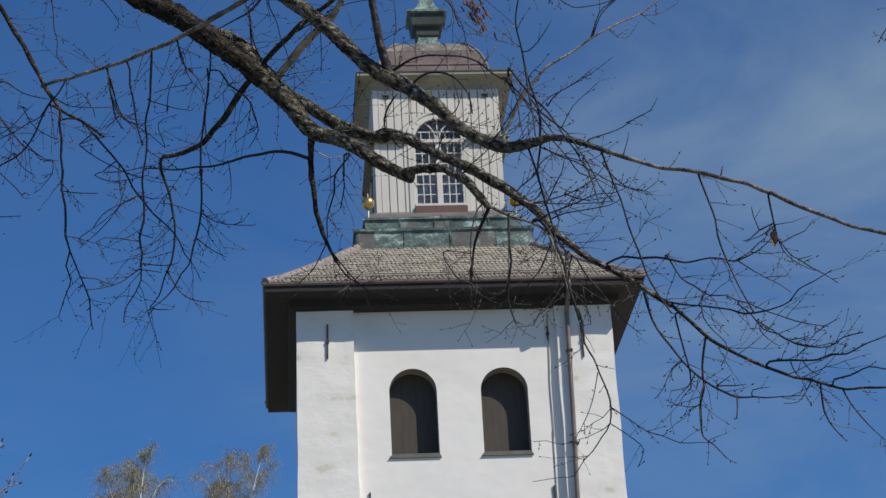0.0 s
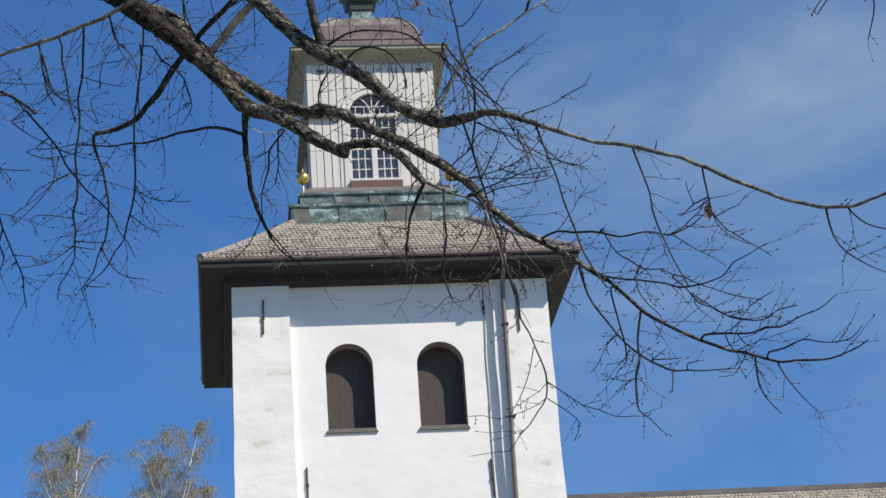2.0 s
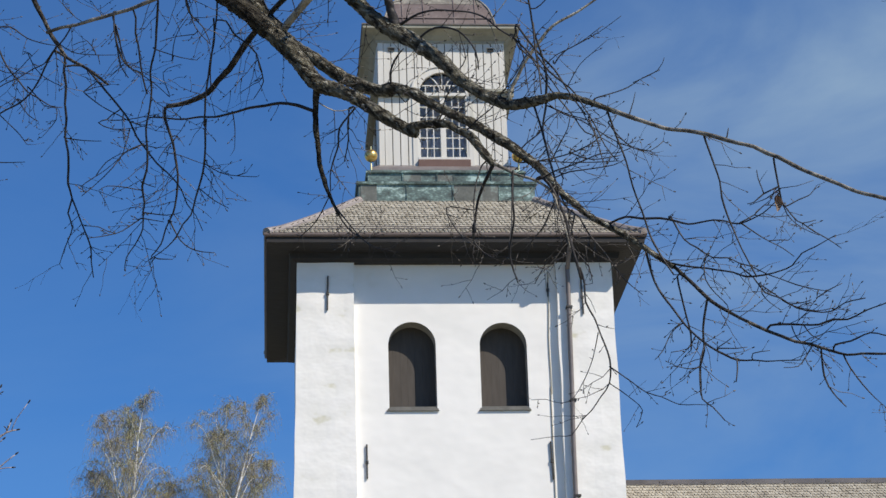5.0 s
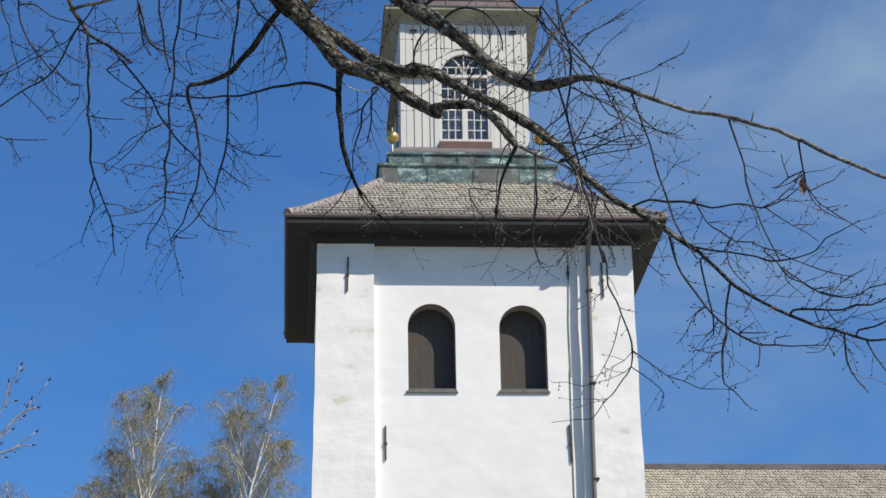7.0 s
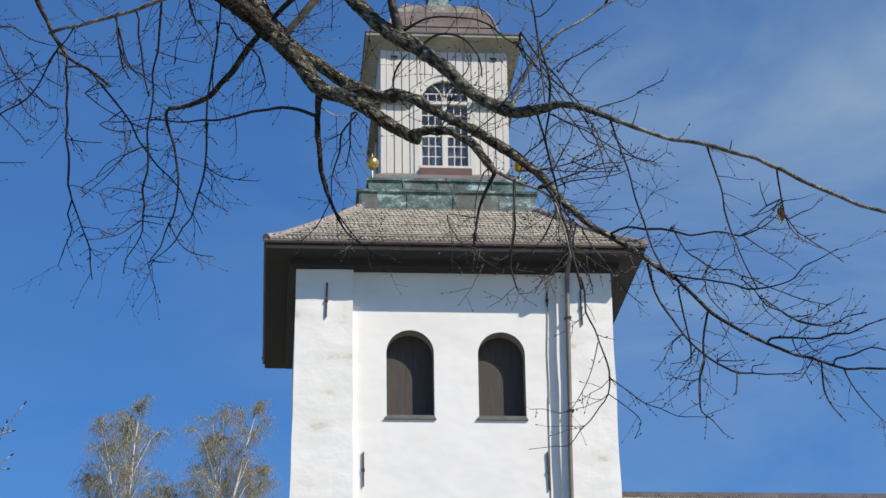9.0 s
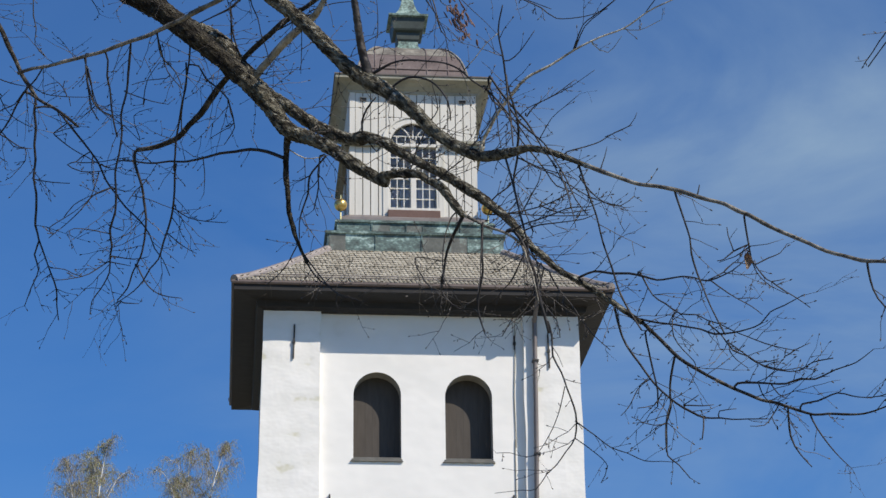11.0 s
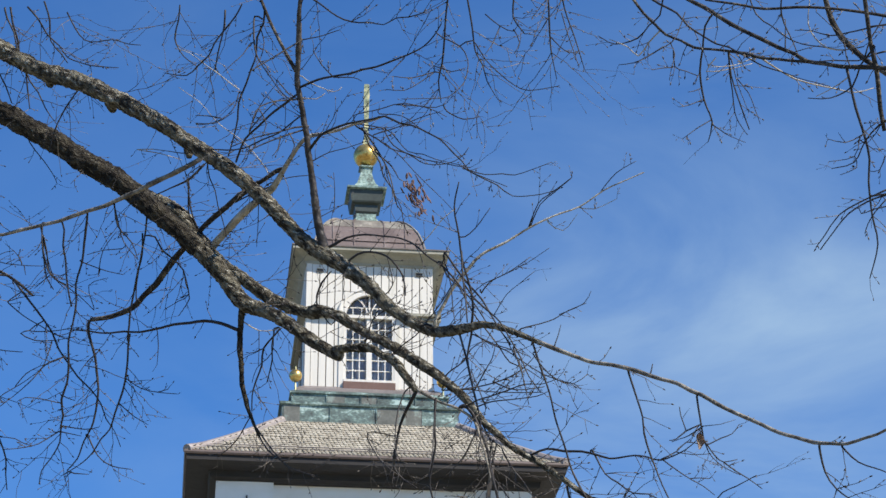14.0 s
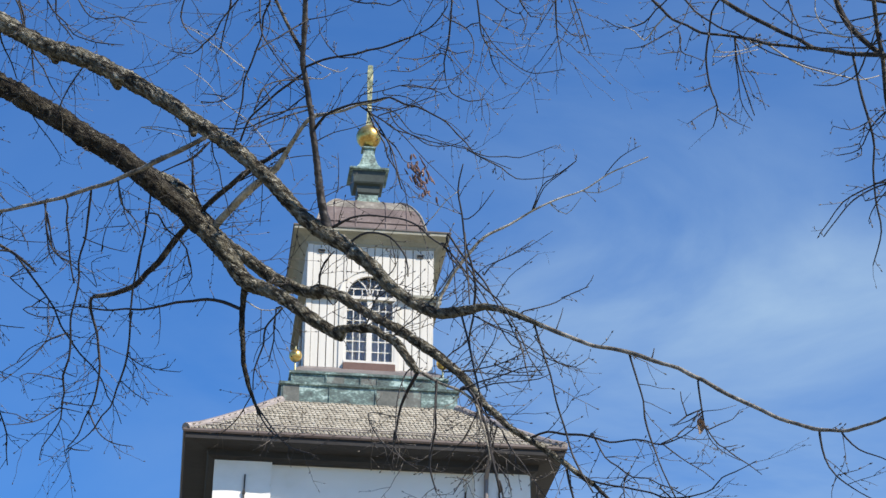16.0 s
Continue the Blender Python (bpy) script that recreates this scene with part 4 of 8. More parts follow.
def crooked(spine, amount, g):
    """Adds small kinks between the points of a spine, as twigs bend at every bud."""
    made = [spine[0]]
    for a, b in zip(spine, spine[1:]):
        gap = (Vector(b[:3]) - Vector(a[:3])).length
        n = max(1, int(gap / 0.045))
        for i in range(1, n + 1):
            t = i / n
            k = amount * min(gap, 0.05) if i < n else 0
            made.append((a[0] + (b[0] - a[0]) * t + g.uniform(-k, k), a[1] + (b[1] - a[1]) * t + g.uniform(-k, k), a[2] + (b[2] - a[2]) * t + g.uniform(-k, k), (a[3] + (b[3] - a[3]) * t) * g.uniform(0.9, 1.12)))
    return made


def bough(tree, name, per_metre, length, spine, skin=None):
    thick = max(q[3] for q in spine)
    if 0.013 < thick < 0.02:
        spine = crooked(spine, 0.05, twig_rng)
    elif thick <= 0.013:
        slim = {"branch": 0.84, "twig": 0.68, "shoot": 0.5, "limb": 1.0}[name]
        spine = crooked([(x, y, z, r * slim) for x, y, z, r in spine], 0.06 if name == "branch" else 0.15, twig_rng)
    if name == "limb":
        spine = [(x, y, z, r * 0.93) for x, y, z, r in spine]
    v, f, pts, rad = tube(spine, 32 if thick > 0.014 else 7, 0.15 if thick > 0.014 else 0.07, len(spine))
    raw(name, v, f, skin or (BARK if thick > 0.013 else SHOOT if name == "shoot" else BOUGH if name == "branch" else TWIG), tree, smooth=True)
    if name == "shoot":
        d, q = (pts[-1] - pts[-3]).normalized(), pts[-1]
        bv, bf, _, _ = tube([(*(q - d * 0.003), 0.0012), (*(q + d * 0.002), 0.0026), (*(q + d * 0.006), 0.0027), (*(q + d * 0.011), 0.0008)], 6)
        raw("bud", bv, bf, TWIG, tree, "swollen dark bud", smooth=True)
    run = sum((b - a).length for a, b in zip(pts, pts[1:]))
    g = twig_rng
    for _ in range(int(2.6 * per_metre * run + g.random())):
        j = g.randint(1, len(pts) - 1)
        w = (pts[min(j + 1, len(pts) - 1)] - pts[j - 1]).normalized()
        a = g.choice((-1, 1)) * g.uniform(0.5, 1.25)
        turned = Vector((w.x * math.cos(a) - w.z * math.sin(a), w.y + g.uniform(-0.6, 0.6), w.x * math.sin(a) + w.z * math.cos(a)))
        if name != "limb" and g.random() < 0.6:
            sprig(tree, pts[g.randint(1, len(pts) - 1)], turned, g.uniform(0.008, 0.03), 0.0012, 0)
        sprig(tree, pts[j], turned, length * g.uniform(0.3, 1.3), min(0.0014, 0.65 * rad[j]), 1 if g.random() < 0.7 else 2)


def trunk(tree, spine):
    v, f, _, _ = tube(spine, 18, 0.15)
    raw("trunk", v, f, BARK, tree, smooth=True)


trunk(linden, [(-3.6, 7.6, -0.1, 0.34), (-3.58, 7.6, 0.5, 0.27), (-3.5, 7.55, 3, 0.23), (-3.55, 7.5, 6.2, 0.19), (-3.5, 7.5, 9.5, 0.11), (-3.45, 7.5, 12, 0.03)])
trunk(far_linden, [(4.2, 6.6, -0.1, 0.3), (4.2, 6.6, 0.6, 0.24), (4.15, 6.55, 4, 0.19), (4.1, 6.5, 8, 0.1), (4.1, 6.5, 10, 0.03)])
trunk(sapling, [(-1.15, 6.5, -0.05, 0.03), (-1.15, 6.5, 1.2, 0.02), (-1.12, 6.3, 2.4, 0.012), (-0.903, 6.464, 3.361, 0.005)])
bough(linden, "limb", 0, 0, [(-3.5, 7.5, 7.0, 0.08), (-2.6, 7.1, 6.7, 0.06), (-1.6, 6.85, 6.05, 0.05), (-0.805, 6.646, 5.493, 0.0453)])
bough(linden, "limb", 0, 0, [(-3.5, 7.5, 7.4, 0.07), (-2.4, 6.9, 6.8, 0.045), (-1.5, 6.7, 6.2, 0.037), (-0.8, 6.5, 5.7, 0.033)], LICHEN)
bough(far_linden, "limb", 0, 0, [(4.1, 6.5, 6.5, 0.07), (3.2, 6.1, 5.9, 0.05), (2.4, 5.8, 5.35, 0.02), (2.1, 5.6, 5.25, 0.012)])
bough(linden, "limb", 4, .16, [(-0.805, 6.646, 5.493, 0.0408), (-0.685, 6.624, 5.413, 0.0396), (-0.527, 6.589, 5.309, 0.0386), (-0.371, 6.555, 5.195, 0.0385), (-0.237, 6.523, 5.094, 0.0378), (-0.102, 6.500, 4.968, 0.0337), (0.011, 6.480, 4.854, 0.0316)])
bough(linden, "limb", 4, .16, [(-0.102, 6.5, 4.968, 0.0303), (0.011, 6.48, 4.854, 0.0316), (0.096, 6.47, 4.755, 0.0296), (0.153, 6.468, 4.675, 0.0277), (0.269, 6.419, 4.601, 0.023), (0.375, 6.382, 4.507, 0.021), (0.456, 6.348, 4.445, 0.0165)], LICHEN)
bough(linden, "limb", 5, .2, [(-0.802, 6.420, 5.605, 0.0322), (-0.684, 6.400, 5.522, 0.0319), (-0.529, 6.366, 5.418, 0.0297), (-0.378, 6.315, 5.346, 0.0302), (-0.229, 6.274, 5.249, 0.0298), (-0.118, 6.244, 5.166, 0.0277), (-0.008, 6.215, 5.075, 0.0257), (0.101, 6.183, 4.980, 0.0254), (0.209, 6.157, 4.867, 0.0243), (0.298, 6.144, 4.758, 0.0241), (0.376, 6.120, 4.683, 0.0256)], LICHEN)
bough(linden, "limb", 5, .16, [(0.376, 6.12, 4.683, 0.0256), (0.452, 6.089, 4.62, 0.0237), (0.519, 6.065, 4.554, 0.0219), (0.573, 6.053, 4.485, 0.0201), (0.651, 6.018, 4.415, 0.0191), (0.698, 5.991, 4.382, 0.0182), (0.744, 5.955, 4.367, 0.0165), (0.791, 5.913, 4.359, 0.0147), (0.832, 5.875, 4.355, 0.0106), (0.891, 5.831, 4.323, 0.0089), (0.979, 5.772, 4.258, 0.008)], LICHEN)
bough(linden, "branch", 0.6, .05, [(0.979, 5.772, 4.258, 0.0080), (1.106, 5.681, 4.164, 0.0071), (1.199, 5.599, 4.111, 0.0070), (1.303, 5.510, 4.036, 0.0069), (1.416, 5.419, 3.926, 0.0068), (1.522, 5.321, 3.825, 0.0059), (1.589, 5.249, 3.772, 0.0059), (1.651, 5.167, 3.738, 0.0051), (1.705, 5.079, 3.731, 0.0043), (1.782, 4.935, 3.734, 0.0028)], TAN)
bough(linden, "limb", 5, .18, [(-0.224, 6.610, 5.125, 0.0308), (-0.068, 6.560, 5.026, 0.0294), (-0.006, 6.559, 4.944, 0.0260), (0.071, 6.552, 4.853, 0.0236), (0.151, 6.529, 4.785, 0.0235), (0.243, 6.501, 4.706, 0.0223), (0.341, 6.458, 4.645, 0.0199), (0.417, 6.408, 4.624, 0.0177), (0.511, 6.368, 4.552, 0.0165), (0.614, 6.326, 4.478, 0.0153)], LICHEN)
bough(linden, "limb", 9, .16, [(0.614, 6.326, 4.478, 0.0169), (0.730, 6.273, 4.377, 0.0156), (0.813, 6.243, 4.291, 0.0144), (0.880, 6.227, 4.196, 0.0121), (0.945, 6.199, 4.120, 0.0109), (1.037, 6.145, 4.036, 0.0097), (1.110, 6.099, 3.961, 0.0086), (1.170, 6.062, 3.898, 0.0086)], LICHEN)
bough(linden, "branch", 5, .18, [(1.166, 6.065, 3.906, 0.0066), (1.222, 6.037, 3.832, 0.0065), (1.262, 6.017, 3.777, 0.0065), (1.330, 5.969, 3.709, 0.0057), (1.395, 5.917, 3.651, 0.0056), (1.459, 5.862, 3.600, 0.0048), (1.521, 5.801, 3.559, 0.0047), (1.570, 5.752, 3.524, 0.0039), (1.629, 5.682, 3.503, 0.0039), (1.688, 5.607, 3.486, 0.0031), (1.732, 5.540, 3.490, 0.0022), (1.749, 5.511, 3.499, 0.0015)])
bough(linden, "branch", 6, .14, [(0.424, 6.362, 4.470, 0.0153), (0.419, 6.363, 4.467, 0.0153), (0.476, 6.319, 4.464, 0.0130), (0.541, 6.274, 4.445, 0.0119), (0.608, 6.242, 4.393, 0.0118), (0.651, 6.236, 4.328, 0.0118), (0.677, 6.231, 4.291, 0.0095)], LICHEN)
bough(linden, "branch", 7, .15, [(0.677, 6.231, 4.291, 0.0071), (0.676, 6.229, 4.296, 0.0071), (0.736, 6.188, 4.243, 0.0050), (0.794, 6.152, 4.206, 0.0050), (0.838, 6.140, 4.164, 0.0050), (0.856, 6.100, 4.067, 0.0040), (0.875, 6.091, 3.968, 0.0030)], TAN)
bough(linden, "branch", 3, .15, [(0.043, 6.555, 4.886, 0.0128), (0.044, 6.552, 4.892, 0.0128), (0.122, 6.462, 4.959, 0.0136), (0.181, 6.401, 4.994, 0.0117), (0.231, 6.348, 5.020, 0.0108), (0.277, 6.276, 5.083, 0.0081), (0.322, 6.214, 5.130, 0.0062), (0.425, 6.132, 5.122, 0.0044), (0.555, 6.021, 5.115, 0.0026)], PALE)
bough(linden, "branch", 3, .2, [(0.369, 6.122, 4.690, 0.0145), (0.378, 6.114, 4.706, 0.0145), (0.358, 6.087, 4.786, 0.0120), (0.339, 6.047, 4.889, 0.0103), (0.316, 5.994, 5.015, 0.0095), (0.280, 5.933, 5.165, 0.0087), (0.277, 5.851, 5.297, 0.0078), (0.276, 5.758, 5.438, 0.0061)], TWIG)
bough(linden, "branch", 4, .2, [(0.280, 5.917, 5.192, 0.0078), (0.274, 5.915, 5.195, 0.0078), (0.234, 5.906, 5.266, 0.0070), (0.188, 5.889, 5.353, 0.0060), (0.143, 5.862, 5.454, 0.0052)])
bough(linden, "branch", 2, .15, [(0.264, 6.297, 5.066, 0.0059), (0.250, 6.310, 5.066, 0.0093), (0.236, 6.322, 5.065, 0.0080), (0.126, 6.425, 5.026, 0.0109), (0.017, 6.535, 4.964, 0.0110), (-0.074, 6.632, 4.887, 0.0120), (-0.127, 6.695, 4.828, 0.0121), (-0.197, 6.763, 4.775, 0.0112), (-0.270, 6.812, 4.762, 0.0103), (-0.334, 6.848, 4.765, 0.0094)])
bough(linden, "twig", 7, .2, [(-0.338, 6.848, 4.764, 0.0084), (-0.341, 6.865, 4.731, 0.0075), (-0.314, 6.885, 4.650, 0.0066), (-0.298, 6.917, 4.554, 0.0056), (-0.305, 6.955, 4.469, 0.0047), (-0.337, 7.001, 4.396, 0.0037), (-0.387, 7.059, 4.316, 0.0028)])
bough(linden, "branch", 4, .2, [(0.008, 6.210, 5.048, 0.0088), (0.003, 6.214, 5.041, 0.0088), (-0.108, 6.305, 5.016, 0.0098), (-0.186, 6.365, 4.998, 0.0090), (-0.300, 6.447, 4.977, 0.0082), (-0.443, 6.538, 4.963, 0.0074), (-0.571, 6.610, 4.960, 0.0065), (-0.719, 6.689, 4.954, 0.0065)], TAN)
bough(linden, "twig", 4, .15, [(0.149, 6.508, 4.597, 0.0081), (0.147, 6.509, 4.593, 0.0081), (0.088, 6.534, 4.627, 0.0081), (-0.011, 6.589, 4.649, 0.0072), (-0.099, 6.643, 4.653, 0.0064), (-0.171, 6.687, 4.654, 0.0054), (-0.281, 6.744, 4.671, 0.0046), (-0.393, 6.794, 4.701, 0.0028)])
bough(linden, "branch", 0, .1, [(0.153, 6.468, 4.675, 0.0143), (0.154, 6.470, 4.670, 0.0143), (0.149, 6.499, 4.615, 0.0107), (0.150, 6.532, 4.542, 0.0080), (0.161, 6.569, 4.442, 0.0071), (0.186, 6.589, 4.356, 0.0062), (0.221, 6.598, 4.276, 0.0044)])
bough(linden, "twig", 14, .12, [(0.221, 6.598, 4.276, 0.0044), (0.250, 6.597, 4.230, 0.0035), (0.294, 6.582, 4.188, 0.0026), (0.330, 6.571, 4.149, 0.0018)])
bough(linden, "twig", 5, .18, [(-0.354, 6.481, 4.972, 0.0055), (-0.350, 6.484, 4.966, 0.0055), (-0.356, 6.528, 4.883, 0.0055), (-0.376, 6.592, 4.773, 0.0045), (-0.380, 6.647, 4.658, 0.0045), (-0.387, 6.700, 4.544, 0.0055), (-0.404, 6.752, 4.438, 0.0055), (-0.402, 6.802, 4.312, 0.0037), (-0.456, 6.859, 4.235, 0.0027), (-0.462, 6.877, 4.195, 0.0018)])
bough(linden, "twig", 5, .15, [(-0.660, 6.728, 4.851, 0.0047), (-0.604, 6.732, 4.856, 0.0047), (-0.529, 6.732, 4.769, 0.0047), (-0.447, 6.736, 4.659, 0.0046), (-0.390, 6.746, 4.560, 0.0046), (-0.311, 6.741, 4.468, 0.0037), (-0.260, 6.749, 4.376, 0.0027), (-0.209, 6.756, 4.286, 0.0018)])
bough(linden, "twig", 5, .18, [(-0.200, 6.703, 4.655, 0.0055), (-0.203, 6.740, 4.573, 0.0046), (-0.211, 6.776, 4.499, 0.0046), (-0.235, 6.820, 4.427, 0.0046), (-0.250, 6.847, 4.379, 0.0037), (-0.328, 6.922, 4.296, 0.0028), (-0.399, 6.973, 4.263, 0.0018)])
bough(linden, "twig", 3, .12, [(-0.154, 6.509, 5.017, 0.0046), (-0.162, 6.514, 5.008, 0.0046), (-0.173, 6.575, 4.899, 0.0046), (-0.183, 6.616, 4.827, 0.0037), (-0.184, 6.659, 4.737, 0.0027)])
bough(linden, "twig", 3, .15, [(-0.489, 6.563, 4.962, 0.0037), (-0.494, 6.560, 4.967, 0.0037), (-0.483, 6.609, 4.854, 0.0037), (-0.448, 6.630, 4.765, 0.0028)])
bough(linden, "twig", 3, .12, [(0.957, 5.787, 4.274, 0.0049), (0.958, 5.789, 4.269, 0.0049), (0.982, 5.801, 4.195, 0.0040), (1.007, 5.811, 4.122, 0.0040), (1.025, 5.828, 4.050, 0.0040), (1.050, 5.838, 3.974, 0.0040), (1.070, 5.848, 3.907, 0.0040), (1.126, 5.839, 3.790, 0.0032)])
bough(linden, "twig", 3, .12, [(1.192, 5.605, 4.115, 0.0046), (1.193, 5.609, 4.107, 0.0046), (1.217, 5.621, 4.030, 0.0039), (1.236, 5.643, 3.941, 0.0038), (1.265, 5.654, 3.847, 0.0038), (1.283, 5.657, 3.796, 0.0031), (1.317, 5.653, 3.713, 0.0031)])
bough(linden, "twig", 2, .1, [(1.353, 5.470, 3.987, 0.0039), (1.347, 5.472, 3.984, 0.0039), (1.357, 5.491, 3.927, 0.0039), (1.365, 5.503, 3.883, 0.0030)])
bough(linden, "twig", 5, .1, [(1.365, 5.503, 3.883, 0.0030), (1.379, 5.507, 3.837, 0.0023), (1.410, 5.486, 3.790, 0.0016), (1.446, 5.453, 3.756, 0.0015)])
bough(linden, "twig", 5, .1, [(1.361, 5.497, 3.905, 0.0030), (1.364, 5.495, 3.907, 0.0030), (1.335, 5.540, 3.897, 0.0023), (1.317, 5.564, 3.897, 0.0016), (1.299, 5.588, 3.897, 0.0016)])
bough(linden, "twig", 5, .12, [(1.601, 5.233, 3.765, 0.0044), (1.600, 5.237, 3.755, 0.0044), (1.613, 5.249, 3.694, 0.0037), (1.636, 5.238, 3.643, 0.0029), (1.681, 5.196, 3.585, 0.0022), (1.719, 5.151, 3.543, 0.0014)])
bough(linden, "twig", 5, .12, [(1.645, 5.175, 3.741, 0.0036), (1.641, 5.179, 3.735, 0.0036), (1.673, 5.154, 3.684, 0.0029), (1.713, 5.104, 3.645, 0.0022), (1.762, 5.044, 3.596, 0.0022)])
bough(linden, "twig", 4, .15, [(0.999, 6.166, 4.070, 0.0059), (1.046, 6.115, 4.075, 0.0050), (1.135, 6.037, 4.040, 0.0050), (1.234, 5.951, 3.992, 0.0041), (1.328, 5.861, 3.952, 0.0033), (1.382, 5.793, 3.957, 0.0024), (1.409, 5.750, 3.973, 0.0016)])
bough(linden, "twig", 5, .15, [(1.167, 6.064, 3.909, 0.0050), (1.250, 5.991, 3.867, 0.0041), (1.345, 5.908, 3.810, 0.0041), (1.423, 5.820, 3.794, 0.0032), (1.500, 5.709, 3.823, 0.0023), (1.543, 5.646, 3.833, 0.0015)])
bough(linden, "twig", 6, .12, [(1.158, 6.018, 4.029, 0.0041), (1.162, 6.014, 4.036, 0.0041), (1.196, 6.011, 3.964, 0.0033), (1.265, 5.967, 3.891, 0.0033), (1.359, 5.885, 3.831, 0.0024), (1.462, 5.798, 3.744, 0.0023), (1.536, 5.724, 3.697, 0.0015)])
bough(linden, "twig", 6, .12, [(1.103, 6.103, 3.968, 0.0058), (1.101, 6.107, 3.959, 0.0058), (1.122, 6.122, 3.876, 0.0050), (1.164, 6.113, 3.796, 0.0049), (1.208, 6.098, 3.721, 0.0049), (1.260, 6.069, 3.657, 0.0049), (1.327, 6.018, 3.598, 0.0040), (1.393, 5.953, 3.573, 0.0032), (1.469, 5.874, 3.550, 0.0024)])
bough(linden, "twig", 8, .12, [(1.257, 6.020, 3.785, 0.0049), (1.252, 6.023, 3.778, 0.0049), (1.243, 6.061, 3.710, 0.0049), (1.246, 6.083, 3.648, 0.0041), (1.238, 6.125, 3.560, 0.0041), (1.241, 6.136, 3.521, 0.0033), (1.296, 6.107, 3.447, 0.0024)])
bough(linden, "twig", 8, .1, [(1.191, 6.053, 3.873, 0.0041), (1.178, 6.058, 3.867, 0.0041), (1.201, 6.082, 3.754, 0.0041), (1.213, 6.108, 3.659, 0.0033)])
bough(linden, "twig", 7, .12, [(1.515, 5.807, 3.565, 0.0040), (1.523, 5.830, 3.487, 0.0040), (1.544, 5.824, 3.435, 0.0032), (1.570, 5.807, 3.393, 0.0023)])
bough(linden, "twig", 7, .12, [(1.563, 5.759, 3.529, 0.0039), (1.564, 5.760, 3.524, 0.0039), (1.605, 5.744, 3.435, 0.0032), (1.630, 5.728, 3.393, 0.0023), (1.651, 5.711, 3.362, 0.0015)])
bough(linden, "twig", 5, .14, [(1.395, 5.917, 3.651, 0.0048), (1.404, 5.910, 3.665, 0.0048), (1.512, 5.794, 3.626, 0.0040), (1.573, 5.718, 3.614, 0.0039), (1.615, 5.658, 3.621, 0.0031), (1.656, 5.600, 3.622, 0.0023), (1.690, 5.542, 3.640, 0.0015)])
bough(linden, "twig", 5, .12, [(1.542, 5.780, 3.544, 0.0040), (1.547, 5.773, 3.561, 0.0040), (1.619, 5.676, 3.561, 0.0031), (1.678, 5.610, 3.527, 0.0023), (1.717, 5.556, 3.519, 0.0023), (1.740, 5.514, 3.540, 0.0015)])
bough(linden, "twig", 5, .12, [(1.337, 5.904, 3.845, 0.0033), (1.331, 5.907, 3.840, 0.0033), (1.389, 5.878, 3.751, 0.0032), (1.460, 5.821, 3.685, 0.0032), (1.535, 5.743, 3.646, 0.0023), (1.607, 5.644, 3.649, 0.0023)])
bough(linden, "twig", 2, .12, [(0.794, 6.152, 4.206, 0.0075), (0.805, 6.147, 4.216, 0.0075), (0.831, 6.137, 4.187, 0.0067), (0.862, 6.141, 4.115, 0.0067), (0.885, 6.160, 4.021, 0.0058), (0.916, 6.181, 3.903, 0.0058)])
bough(linden, "twig", 4, .12, [(0.909, 6.176, 3.933, 0.0046), (0.913, 6.174, 3.938, 0.0046), (0.928, 6.199, 3.840, 0.0039), (0.965, 6.200, 3.747, 0.0039), (0.991, 6.207, 3.665, 0.0039), (0.990, 6.232, 3.600, 0.0033), (0.944, 6.297, 3.539, 0.0025), (0.890, 6.363, 3.483, 0.0019), (0.780, 6.456, 3.497, 0.0013)])
bough(linden, "twig", 5, .1, [(0.990, 6.215, 3.646, 0.0033), (1.040, 6.185, 3.595, 0.0025), (1.083, 6.160, 3.550, 0.0025), (1.166, 6.095, 3.492, 0.0018), (1.238, 6.028, 3.469, 0.0013)])
bough(linden, "twig", 5, .1, [(0.990, 6.232, 3.600, 0.0025), (1.039, 6.202, 3.550, 0.0019), (1.074, 6.185, 3.503, 0.0019), (1.058, 6.215, 3.461, 0.0013)])
bough(linden, "twig", 4, .08, [(0.961, 6.201, 3.747, 0.0025), (0.946, 6.241, 3.678, 0.0019), (0.922, 6.284, 3.623, 0.0019), (0.887, 6.331, 3.578, 0.0013), (0.783, 6.414, 3.608, 0.0013)])
bough(linden, "twig", 4, .12, [(0.674, 6.232, 4.290, 0.0094), (0.651, 6.271, 4.250, 0.0077), (0.633, 6.305, 4.208, 0.0068), (0.626, 6.330, 4.163, 0.0051), (0.620, 6.362, 4.101, 0.0043)])
bough(linden, "twig", 12, .12, [(0.624, 6.341, 4.143, 0.0034), (0.621, 6.339, 4.148, 0.0034), (0.619, 6.361, 4.101, 0.0034), (0.650, 6.354, 4.055, 0.0026), (0.691, 6.333, 4.022, 0.0017)])
bough(linden, "twig", 4, .12, [(0.729, 6.193, 4.250, 0.0059), (0.728, 6.195, 4.245, 0.0059), (0.729, 6.230, 4.165, 0.0051), (0.726, 6.273, 4.073, 0.0051), (0.722, 6.299, 4.020, 0.0042), (0.744, 6.312, 3.943, 0.0025)])
bough(far_linden, "branch", 4, .07, [(1.092, 4.729, 4.839, 0.0051), (1.166, 4.687, 4.744, 0.0057), (1.248, 4.629, 4.644, 0.0064), (1.305, 4.586, 4.573, 0.0063), (1.370, 4.529, 4.495, 0.0062), (1.422, 4.481, 4.431, 0.0061), (1.480, 4.407, 4.375, 0.0061), (1.542, 4.314, 4.320, 0.0073), (1.609, 4.214, 4.245, 0.0085)])
